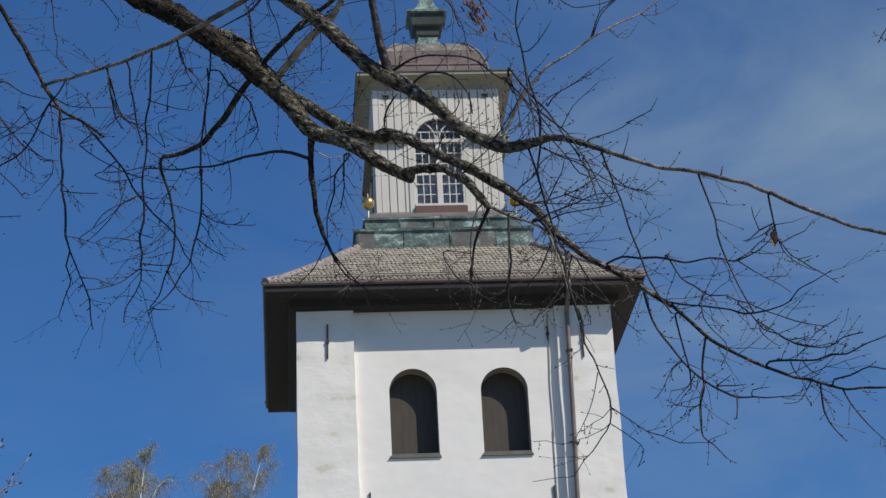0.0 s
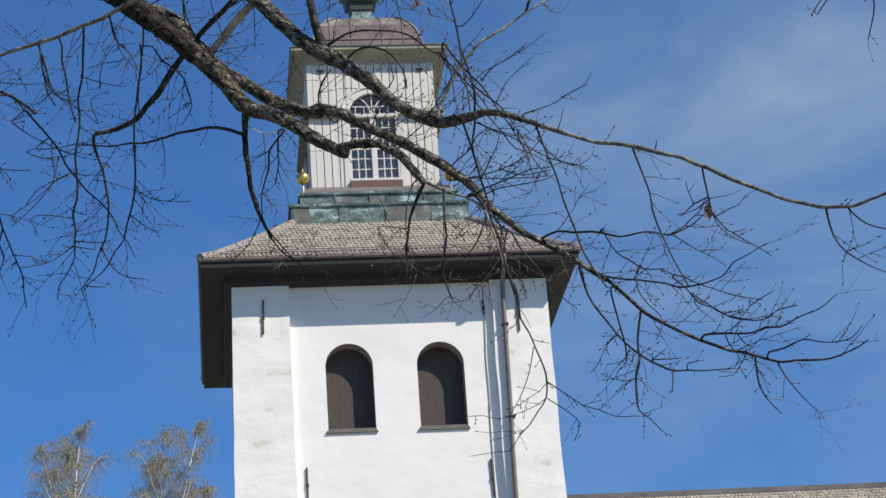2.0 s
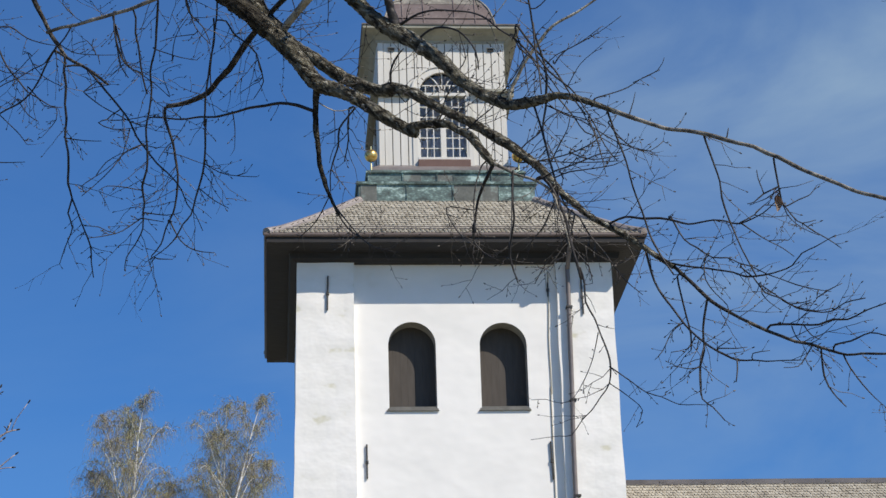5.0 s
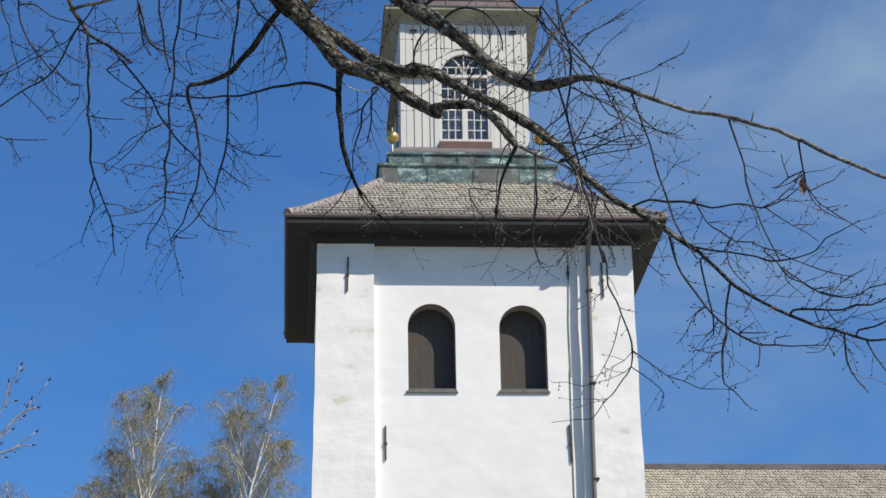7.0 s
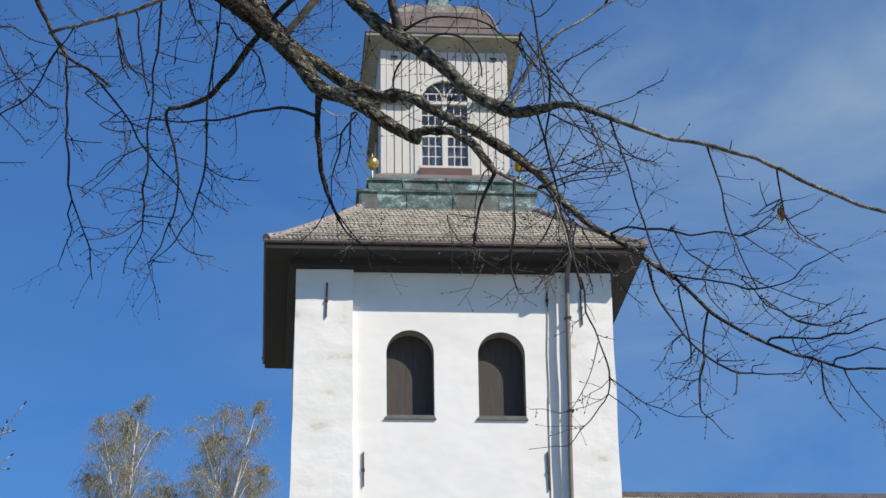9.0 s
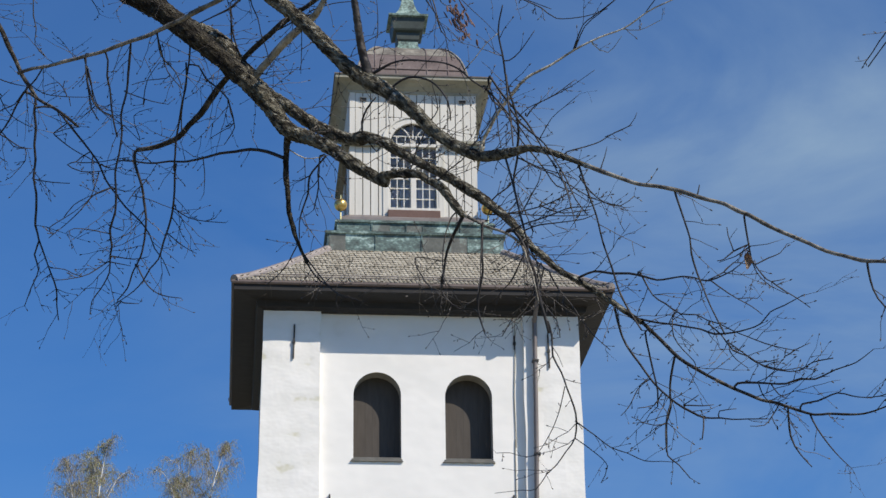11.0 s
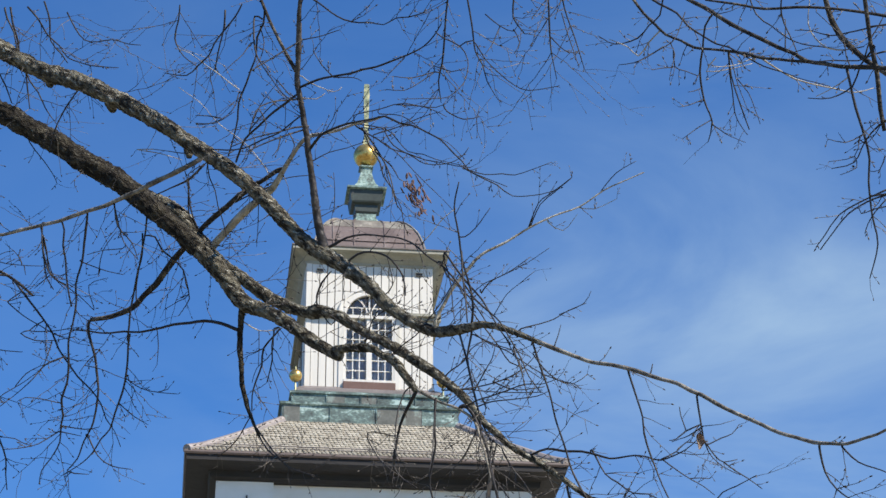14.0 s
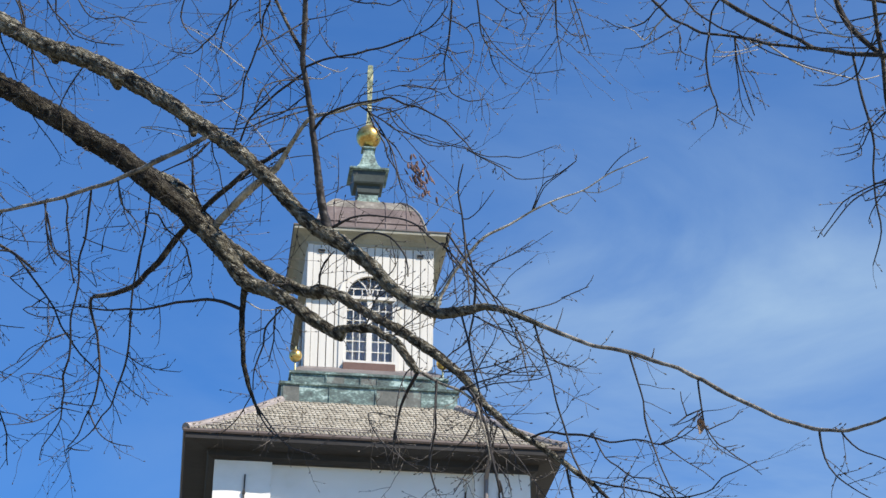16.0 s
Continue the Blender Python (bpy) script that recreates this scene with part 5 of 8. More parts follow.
bough(far_linden, "branch", 4, .07, [(1.026, 4.796, 4.885, 0.0037), (1.064, 4.798, 4.813, 0.0044), (1.102, 4.794, 4.745, 0.0044), (1.153, 4.774, 4.670, 0.0043), (1.212, 4.727, 4.607, 0.0043), (1.278, 4.653, 4.556, 0.0042), (1.342, 4.583, 4.497, 0.0042), (1.422, 4.482, 4.430, 0.0041), (1.479, 4.406, 4.376, 0.0040)])
bough(far_linden, "twig", 5, .07, [(1.243, 4.633, 4.651, 0.0035), (1.229, 4.671, 4.636, 0.0036), (1.229, 4.709, 4.594, 0.0036), (1.228, 4.748, 4.552, 0.0043), (1.241, 4.777, 4.488, 0.0036), (1.261, 4.788, 4.431, 0.0028), (1.257, 4.825, 4.395, 0.0014)])
bough(far_linden, "branch", 4, .07, [(1.418, 4.362, 4.648, 0.0062), (1.446, 4.383, 4.569, 0.0068), (1.461, 4.402, 4.518, 0.0075), (1.486, 4.407, 4.458, 0.0082), (1.528, 4.383, 4.385, 0.0081), (1.576, 4.340, 4.312, 0.0093)])
bough(far_linden, "branch", 4, .07, [(1.476, 4.207, 4.565, 0.0060), (1.494, 4.241, 4.496, 0.0060), (1.507, 4.272, 4.440, 0.0060), (1.522, 4.308, 4.372, 0.0067), (1.542, 4.345, 4.290, 0.0066), (1.561, 4.390, 4.197, 0.0060)])
bough(far_linden, "twig", 5, .07, [(1.489, 4.397, 4.363, 0.0054), (1.499, 4.412, 4.326, 0.0047), (1.512, 4.429, 4.276, 0.0047), (1.533, 4.447, 4.209, 0.0040), (1.547, 4.495, 4.120, 0.0040), (1.559, 4.529, 4.049, 0.0033), (1.573, 4.551, 3.987, 0.0027), (1.566, 4.611, 3.928, 0.0020)])
bough(far_linden, "twig", 5, .07, [(1.579, 4.333, 4.211, 0.0040), (1.552, 4.396, 4.215, 0.0033), (1.533, 4.451, 4.202, 0.0027), (1.520, 4.505, 4.175, 0.0020), (1.485, 4.567, 4.191, 0.0014)])
bough(far_linden, "twig", 4, .07, [(1.552, 4.510, 4.090, 0.0033), (1.616, 4.486, 4.091, 0.0033), (1.578, 4.557, 4.110, 0.0033), (1.540, 4.637, 4.111, 0.0027), (1.516, 4.703, 4.090, 0.0020), (1.498, 4.754, 4.070, 0.0021)])
bough(far_linden, "twig", 6, .07, [(1.278, 4.653, 4.556, 0.0035), (1.279, 4.656, 4.552, 0.0035), (1.289, 4.680, 4.500, 0.0028), (1.311, 4.698, 4.432, 0.0028), (1.333, 4.712, 4.370, 0.0021)])
bough(far_linden, "twig", 5, .07, [(1.046, 4.789, 4.857, 0.0037), (1.135, 4.744, 4.741, 0.0043), (1.196, 4.710, 4.658, 0.0036), (1.232, 4.687, 4.613, 0.0036), (1.311, 4.621, 4.523, 0.0028), (1.386, 4.550, 4.438, 0.0021), (1.466, 4.461, 4.352, 0.0014)])
bough(linden, "twig", 12, .2, [(0.704, 5.611, 5.299, 0.0042), (0.701, 5.652, 5.246, 0.0042), (0.701, 5.701, 5.178, 0.0042), (0.692, 5.765, 5.098, 0.0034), (0.703, 5.793, 5.038, 0.0017)])
bough(linden, "twig", 12, .2, [(0.754, 5.571, 5.277, 0.0042), (0.772, 5.605, 5.203, 0.0042), (0.787, 5.641, 5.129, 0.0033), (0.823, 5.661, 5.043, 0.0025), (0.854, 5.666, 4.986, 0.0017)])
bough(linden, "twig", 12, .2, [(0.866, 5.458, 5.253, 0.0041), (0.880, 5.505, 5.168, 0.0033), (0.913, 5.506, 5.114, 0.0025)])
bough(linden, "twig", 12, .2, [(0.952, 5.383, 5.211, 0.0041), (0.971, 5.425, 5.125, 0.0041), (0.980, 5.466, 5.057, 0.0033), (1.002, 5.505, 4.968, 0.0016)])
bough(linden, "twig", 12, .2, [(0.994, 5.344, 5.190, 0.0032), (1.016, 5.385, 5.103, 0.0032), (1.051, 5.411, 5.010, 0.0024), (1.069, 5.428, 4.956, 0.0016)])
bough(linden, "twig", 4, .15, [(0.799, 5.905, 4.358, 0.0058), (0.800, 5.903, 4.363, 0.0058), (0.793, 5.858, 4.458, 0.0049), (0.764, 5.835, 4.555, 0.0041), (0.753, 5.810, 4.615, 0.0041), (0.738, 5.785, 4.685, 0.0033), (0.747, 5.740, 4.745, 0.0025)])
bough(linden, "branch", 2, .05, [(0.706, 5.985, 4.380, 0.0064), (0.704, 5.972, 4.408, 0.0064), (0.746, 5.930, 4.486, 0.0060), (0.784, 5.902, 4.533, 0.0054), (0.827, 5.873, 4.578, 0.0049), (0.897, 5.846, 4.610, 0.0045), (0.966, 5.816, 4.648, 0.0039), (1.035, 5.788, 4.676, 0.0034), (1.105, 5.765, 4.697, 0.0029), (1.173, 5.730, 4.737, 0.0024), (1.283, 5.684, 4.777, 0.0019)], PALE)
bough(linden, "twig", 5, .1, [(0.966, 5.816, 4.648, 0.0033), (0.961, 5.817, 4.648, 0.0033), (0.982, 5.761, 4.699, 0.0025), (1.036, 5.684, 4.717, 0.0025), (1.062, 5.646, 4.727, 0.0017)])
bough(linden, "twig", 3, .12, [(0.378, 6.114, 4.706, 0.0069), (0.400, 6.113, 4.703, 0.0069), (0.448, 6.067, 4.713, 0.0052), (0.544, 5.996, 4.688, 0.0042), (0.639, 5.937, 4.634, 0.0041), (0.719, 5.905, 4.550, 0.0041), (0.800, 5.886, 4.436, 0.0032), (0.846, 5.882, 4.356, 0.0024)])
bough(linden, "twig", 2, .12, [(0.444, 6.092, 4.626, 0.0059), (0.454, 6.083, 4.642, 0.0059), (0.497, 6.039, 4.653, 0.0050), (0.562, 5.998, 4.622, 0.0042), (0.609, 5.990, 4.556, 0.0041), (0.619, 6.010, 4.501, 0.0025)])
bough(linden, "twig", 5, .15, [(0.326, 6.010, 4.976, 0.0069), (0.355, 5.969, 5.004, 0.0060), (0.426, 5.902, 5.010, 0.0051), (0.536, 5.809, 4.991, 0.0042), (0.616, 5.764, 4.938, 0.0041), (0.695, 5.725, 4.871, 0.0033), (0.776, 5.707, 4.763, 0.0024), (0.874, 5.648, 4.687, 0.0016)])
bough(linden, "twig", 5, .15, [(0.284, 5.939, 5.149, 0.0061), (0.339, 5.889, 5.152, 0.0051), (0.436, 5.811, 5.135, 0.0050), (0.541, 5.715, 5.123, 0.0042), (0.631, 5.622, 5.124, 0.0033), (0.675, 5.549, 5.159, 0.0025)])
bough(linden, "twig", 5, .15, [(0.287, 5.944, 5.137, 0.0051), (0.284, 5.946, 5.134, 0.0051), (0.209, 6.027, 5.106, 0.0052), (0.132, 6.116, 5.061, 0.0052), (0.108, 6.166, 5.006, 0.0044)])
bough(linden, "twig", 6, .15, [(0.172, 5.881, 5.387, 0.0043), (0.141, 5.998, 5.244, 0.0043), (0.108, 6.074, 5.165, 0.0044), (0.098, 6.133, 5.077, 0.0035), (0.084, 6.171, 5.028, 0.0035)])
bough(linden, "twig", 5, .12, [(0.490, 6.089, 5.102, 0.0036), (0.492, 6.086, 5.108, 0.0036), (0.549, 6.101, 4.995, 0.0035), (0.587, 6.113, 4.914, 0.0026), (0.631, 6.122, 4.824, 0.0018)])
bough(linden, "twig", 5, .12, [(0.471, 6.093, 5.119, 0.0036), (0.476, 6.095, 5.115, 0.0036), (0.578, 6.055, 5.021, 0.0034), (0.677, 5.998, 4.956, 0.0026), (0.804, 5.909, 4.888, 0.0017)])
bough(linden, "twig", 3, .12, [(0.441, 6.398, 4.606, 0.0026), (0.427, 6.410, 4.581, 0.0026), (0.381, 6.410, 4.656, 0.0045), (0.394, 6.374, 4.708, 0.0045), (0.421, 6.340, 4.733, 0.0026)])
bough(linden, "twig", 8, .15, [(0.277, 5.793, 5.385, 0.0043), (0.305, 5.793, 5.382, 0.0043), (0.407, 5.761, 5.290, 0.0034), (0.520, 5.690, 5.235, 0.0026), (0.627, 5.592, 5.221, 0.0025)])
bough(linden, "twig", 6, .15, [(-0.647, 6.441, 5.698, 0.0057), (-0.609, 6.507, 5.545, 0.0048), (-0.579, 6.538, 5.458, 0.0038), (-0.567, 6.568, 5.390, 0.0028)])
bough(linden, "twig", 6, .15, [(-0.667, 6.396, 5.510, 0.0047), (-0.681, 6.413, 5.481, 0.0047), (-0.638, 6.437, 5.393, 0.0037), (-0.616, 6.454, 5.341, 0.0028)])
bough(linden, "twig", 6, .18, [(-0.534, 6.378, 5.688, 0.0047), (-0.507, 6.431, 5.571, 0.0038), (-0.447, 6.438, 5.494, 0.0028)])
bough(linden, "twig", 6, .15, [(0.054, 6.078, 5.503, 0.0045), (0.043, 6.142, 5.416, 0.0036), (0.031, 6.196, 5.344, 0.0027)])
bough(linden, "twig", 6, .14, [(0.768, 5.817, 4.452, 0.0041), (0.772, 5.818, 4.450, 0.0041), (0.866, 5.790, 4.327, 0.0032), (0.923, 5.789, 4.219, 0.0032), (0.979, 5.786, 4.111, 0.0024)])
bough(linden, "twig", 8, .15, [(0.706, 5.911, 4.564, 0.0033), (0.711, 5.907, 4.568, 0.0033), (0.786, 5.904, 4.443, 0.0032), (0.852, 5.897, 4.336, 0.0032), (0.907, 5.887, 4.246, 0.0025), (0.988, 5.838, 4.177, 0.0016)])
bough(linden, "twig", 9, .14, [(0.799, 5.905, 4.358, 0.0049), (0.801, 5.913, 4.341, 0.0049), (0.793, 5.950, 4.284, 0.0041), (0.813, 5.977, 4.190, 0.0041), (0.831, 5.990, 4.126, 0.0032)])
bough(linden, "twig", 9, .12, [(0.812, 5.912, 4.340, 0.0032), (0.896, 5.865, 4.271, 0.0024), (0.985, 5.817, 4.185, 0.0024), (1.070, 5.755, 4.128, 0.0016)])
bough(linden, "twig", 9, .12, [(0.794, 6.152, 4.206, 0.0034), (0.803, 6.150, 4.209, 0.0034), (0.877, 6.075, 4.218, 0.0033), (0.964, 5.987, 4.222, 0.0025), (1.049, 5.904, 4.209, 0.0016)])
bough(linden, "branch", 3, .15, [(-0.925, 6.850, 5.415, 0.0105), (-0.801, 6.880, 5.205, 0.0098), (-0.728, 6.920, 5.059, 0.0088), (-0.675, 6.936, 4.984, 0.0068), (-0.587, 6.918, 4.922, 0.0058), (-0.534, 6.912, 4.874, 0.0048)])
bough(linden, "twig", 4, .15, [(-0.695, 6.705, 4.896, 0.0066), (-0.661, 6.716, 4.881, 0.0066), (-0.657, 6.754, 4.793, 0.0066), (-0.661, 6.820, 4.642, 0.0056), (-0.650, 6.858, 4.538, 0.0056), (-0.638, 6.887, 4.451, 0.0046), (-0.652, 6.910, 4.410, 0.0038), (-0.637, 6.921, 4.362, 0.0037), (-0.661, 6.953, 4.308, 0.0028), (-0.680, 6.980, 4.259, 0.0018)])
bough(linden, "twig", 9, .12, [(-0.638, 6.887, 4.451, 0.0046), (-0.605, 6.903, 4.368, 0.0037), (-0.576, 6.916, 4.295, 0.0037), (-0.566, 6.946, 4.198, 0.0028)])
bough(linden, "twig", 6, .15, [(-0.989, 7.014, 5.147, 0.0049), (-0.935, 7.011, 5.167, 0.0049), (-0.926, 7.039, 5.096, 0.0049), (-0.892, 7.059, 5.016, 0.0049), (-0.816, 7.066, 4.918, 0.0039), (-0.737, 7.053, 4.860, 0.0029), (-0.694, 7.037, 4.847, 0.0019)])
bough(linden, "twig", 5, .15, [(-0.685, 6.694, 4.910, 0.0046), (-0.747, 6.766, 4.818, 0.0047), (-0.814, 6.822, 4.762, 0.0047), (-0.901, 6.875, 4.735, 0.0038), (-0.998, 6.936, 4.691, 0.0029)])
bough(linden, "twig", 6, .15, [(-0.636, 6.644, 4.957, 0.0038), (-0.632, 6.642, 4.963, 0.0038), (-0.728, 6.736, 4.865, 0.0028), (-0.862, 6.816, 4.830, 0.0028), (-0.998, 6.898, 4.786, 0.0029)])
bough(linden, "twig", 6, .15, [(-0.989, 7.014, 5.147, 0.0039), (-0.953, 7.056, 5.018, 0.0030), (-0.921, 7.092, 4.904, 0.0020)])
bough(linden, "twig", 4, .12, [(-0.434, 6.532, 4.964, 0.0045), (-0.423, 6.547, 4.937, 0.0045), (-0.409, 6.602, 4.804, 0.0045), (-0.387, 6.633, 4.709, 0.0037)])
bough(linden, "twig", 4, .12, [(-0.175, 6.547, 4.940, 0.0045), (-0.184, 6.608, 4.829, 0.0045), (-0.202, 6.671, 4.719, 0.0046), (-0.207, 6.712, 4.634, 0.0046), (-0.201, 6.711, 4.637, 0.0046)])
bough(linden, "twig", 6, .15, [(-0.491, 6.576, 4.931, 0.0037), (-0.463, 6.613, 4.819, 0.0028), (-0.408, 6.611, 4.758, 0.0018)])
bough(linden, "twig", 8, .18, [(-0.658, 6.366, 5.648, 0.0047), (-0.612, 6.409, 5.528, 0.0038), (-0.565, 6.440, 5.422, 0.0037), (-0.507, 6.456, 5.329, 0.0028), (-0.466, 6.462, 5.273, 0.0019)])
bough(linden, "twig", 8, .18, [(-0.582, 6.330, 5.632, 0.0047), (-0.511, 6.342, 5.537, 0.0037), (-0.442, 6.344, 5.458, 0.0028), (-0.366, 6.318, 5.417, 0.0028), (-0.274, 6.274, 5.388, 0.0018)])
bough(linden, "twig", 8, .18, [(-0.450, 6.274, 5.585, 0.0037), (-0.389, 6.289, 5.493, 0.0028), (-0.298, 6.241, 5.471, 0.0027), (-0.206, 6.201, 5.432, 0.0018)])
bough(linden, "twig", 8, .16, [(-0.396, 6.321, 5.349, 0.0037), (-0.396, 6.328, 5.337, 0.0037), (-0.438, 6.381, 5.291, 0.0037), (-0.471, 6.432, 5.233, 0.0028), (-0.485, 6.472, 5.173, 0.0019)])
bough(linden, "twig", 8, .18, [(-0.088, 6.069, 5.506, 0.0036), (-0.099, 6.131, 5.419, 0.0036), (-0.070, 6.142, 5.365, 0.0027), (-0.023, 6.133, 5.322, 0.0018)])
bough(linden, "twig", 8, .18, [(0.104, 5.953, 5.448, 0.0035), (0.010, 6.095, 5.343, 0.0036), (-0.057, 6.167, 5.309, 0.0027), (-0.129, 6.203, 5.335, 0.0018)])
bough(linden, "twig", 8, .16, [(0.302, 5.971, 5.072, 0.0035), (0.293, 5.972, 5.070, 0.0035), (0.230, 6.039, 5.044, 0.0035), (0.130, 6.122, 5.033, 0.0035), (-0.008, 6.208, 5.061, 0.0027), (-0.149, 6.282, 5.102, 0.0018)])
bough(linden, "twig", 8, .16, [(-0.038, 6.492, 5.112, 0.0046), (-0.030, 6.522, 5.046, 0.0046), (-0.013, 6.537, 4.993, 0.0037), (0.046, 6.537, 4.915, 0.0027)])
bough(linden, "twig", 8, .16, [(-0.268, 6.424, 4.981, 0.0036), (-0.265, 6.426, 4.978, 0.0036), (-0.251, 6.451, 4.912, 0.0036), (-0.203, 6.450, 4.854, 0.0027), (-0.182, 6.461, 4.802, 0.0018)])
bough(linden, "twig", 8, .16, [(0.254, 6.312, 5.052, 0.0036), (0.263, 6.314, 5.048, 0.0036), (0.196, 6.377, 5.027, 0.0036), (0.075, 6.476, 5.009, 0.0036), (0.025, 6.531, 4.972, 0.0027)])
bough(linden, "twig", 8, .16, [(-0.170, 6.555, 4.935, 0.0037), (-0.135, 6.556, 4.933, 0.0037), (-0.039, 6.551, 4.816, 0.0037), (-0.015, 6.577, 4.729, 0.0028), (-0.047, 6.618, 4.686, 0.0018)])
bough(linden, "twig", 10, .14, [(0.592, 6.250, 4.404, 0.0034), (0.667, 6.164, 4.445, 0.0025), (0.753, 6.035, 4.540, 0.0025), (0.794, 5.962, 4.601, 0.0017)])
bough(linden, "twig", 10, .14, [(0.508, 6.297, 4.454, 0.0035), (0.510, 6.302, 4.442, 0.0035), (0.537, 6.245, 4.512, 0.0026), (0.595, 6.148, 4.604, 0.0026), (0.574, 6.123, 4.686, 0.0017)])
bough(linden, "twig", 10, .14, [(0.869, 6.227, 4.189, 0.0033), (0.864, 6.228, 4.190, 0.0033), (0.837, 6.277, 4.135, 0.0033), (0.793, 6.339, 4.084, 0.0025), (0.781, 6.369, 4.041, 0.0017)])
bough(linden, "twig", 10, .14, [(0.913, 6.215, 4.124, 0.0033), (0.902, 6.255, 4.058, 0.0033), (0.951, 6.247, 3.968, 0.0025), (0.961, 6.258, 3.920, 0.0017)])
bough(linden, "twig", 10, .12, [(0.256, 6.501, 4.602, 0.0044), (0.274, 6.500, 4.603, 0.0044), (0.225, 6.557, 4.557, 0.0044), (0.205, 6.614, 4.464, 0.0036), (0.198, 6.654, 4.383, 0.0027)])
bough(linden, "twig", 10, .12, [(0.256, 6.501, 4.602, 0.0035), (0.253, 6.544, 4.514, 0.0035), (0.240, 6.582, 4.452, 0.0027)])
bough(far_linden, "twig", 4, .07, [(1.363, 4.422, 4.618, 0.0028), (1.367, 4.476, 4.557, 0.0028), (1.393, 4.488, 4.488, 0.0021), (1.413, 4.498, 4.433, 0.0014)])
bough(far_linden, "twig", 4, .07, [(1.293, 4.515, 4.673, 0.0028), (1.322, 4.536, 4.592, 0.0028), (1.377, 4.500, 4.510, 0.0021), (1.447, 4.421, 4.435, 0.0020), (1.510, 4.326, 4.382, 0.0020)])
bough(far_linden, "twig", 4, .07, [(1.513, 4.287, 4.411, 0.0033), (1.574, 4.265, 4.411, 0.0033), (1.525, 4.356, 4.449, 0.0027), (1.472, 4.446, 4.484, 0.0020), (1.412, 4.521, 4.542, 0.0014)])
bough(far_linden, "twig", 4, .07, [(1.522, 4.308, 4.372, 0.0033), (1.530, 4.306, 4.371, 0.0033), (1.504, 4.413, 4.327, 0.0027), (1.471, 4.483, 4.334, 0.0020), (1.433, 4.537, 4.363, 0.0014)])
bough(far_linden, "twig", 4, .07, [(1.152, 4.685, 4.772, 0.0029), (1.137, 4.760, 4.718, 0.0029), (1.096, 4.843, 4.699, 0.0029), (1.049, 4.903, 4.715, 0.0022), (1.011, 4.929, 4.754, 0.0015)])
bough(linden, "twig", 14, .1, [(0.212, 6.596, 4.296, 0.0036), (0.213, 6.594, 4.300, 0.0036), (0.255, 6.589, 4.239, 0.0035), (0.305, 6.579, 4.177, 0.0026), (0.406, 6.527, 4.121, 0.0017)])
bough(linden, "twig", 14, .1, [(0.195, 6.592, 4.336, 0.0027), (0.187, 6.595, 4.329, 0.0027), (0.150, 6.643, 4.273, 0.0027), (0.096, 6.694, 4.237, 0.0018)])
bough(linden, "twig", 14, .1, [(0.611, 6.220, 4.139, 0.0025), (0.528, 6.223, 4.148, 0.0025), (0.559, 6.229, 4.077, 0.0025), (0.620, 6.206, 4.011, 0.0017)])
bough(linden, "twig", 12, .1, [(0.906, 6.216, 4.134, 0.0034), (0.901, 6.216, 4.135, 0.0034), (0.885, 6.264, 4.064, 0.0025), (0.837, 6.328, 4.017, 0.0025), (0.803, 6.379, 3.964, 0.0017)])
bough(linden, "twig", 12, .1, [(0.929, 6.210, 4.109, 0.0034), (0.933, 6.214, 4.097, 0.0034), (0.991, 6.201, 4.000, 0.0025), (1.049, 6.186, 3.902, 0.0025), (1.093, 6.164, 3.849, 0.0016)])
bough(linden, "twig", 4, .04, [(0.788, 5.920, 4.897, 0.0029), (0.786, 5.923, 4.892, 0.0029), (0.849, 5.924, 4.875, 0.0025), (0.939, 5.912, 4.872, 0.0020), (1.046, 5.877, 4.903, 0.0016)])
bough(linden, "twig", 4, .04, [(0.786, 5.923, 4.892, 0.0029), (0.889, 5.934, 4.846, 0.0026), (0.935, 5.943, 4.817, 0.0022), (1.016, 5.929, 4.819, 0.0019), (1.057, 5.916, 4.828, 0.0016)])
bough(linden, "twig", 4, .04, [(0.755, 5.814, 4.605, 0.0028), (0.772, 5.812, 4.604, 0.0028), (0.802, 5.797, 4.627, 0.0021), (0.841, 5.764, 4.678, 0.0016)])
bough(linden, "twig", 4, .04, [(0.794, 5.867, 4.439, 0.0022), (0.796, 5.865, 4.443, 0.0022), (0.872, 5.832, 4.488, 0.0018), (0.948, 5.803, 4.522, 0.0016), (1.013, 5.772, 4.561, 0.0012)])
bough(linden, "twig", 4, .04, [(0.847, 5.795, 4.352, 0.0022), (0.851, 5.795, 4.350, 0.0022), (0.883, 5.766, 4.401, 0.0017), (0.960, 5.725, 4.460, 0.0012)])
bough(linden, "twig", 4, .04, [(1.040, 5.804, 4.364, 0.0020), (1.108, 5.778, 4.390, 0.0016), (1.127, 5.759, 4.422, 0.0011)])
bough(linden, "twig", 4, .04, [(1.165, 5.734, 4.732, 0.0022), (1.166, 5.731, 4.738, 0.0022), (1.205, 5.700, 4.780, 0.0018), (1.259, 5.673, 4.807, 0.0012)])
bough(linden, "twig", 4, .04, [(1.098, 5.767, 4.695, 0.0022), (1.148, 5.760, 4.689, 0.0018), (1.210, 5.735, 4.713, 0.0012)], PALE)
bough(linden, "twig", 4, .04, [(1.015, 5.796, 4.668, 0.0021), (1.015, 5.801, 4.660, 0.0021), (1.060, 5.805, 4.636, 0.0016), (1.099, 5.776, 4.678, 0.0011)], PALE)
bough(linden, "twig", 4, .04, [(0.965, 5.816, 4.648, 0.0028), (0.991, 5.781, 4.706, 0.0024), (1.031, 5.758, 4.737, 0.0020), (1.078, 5.730, 4.772, 0.0016)])
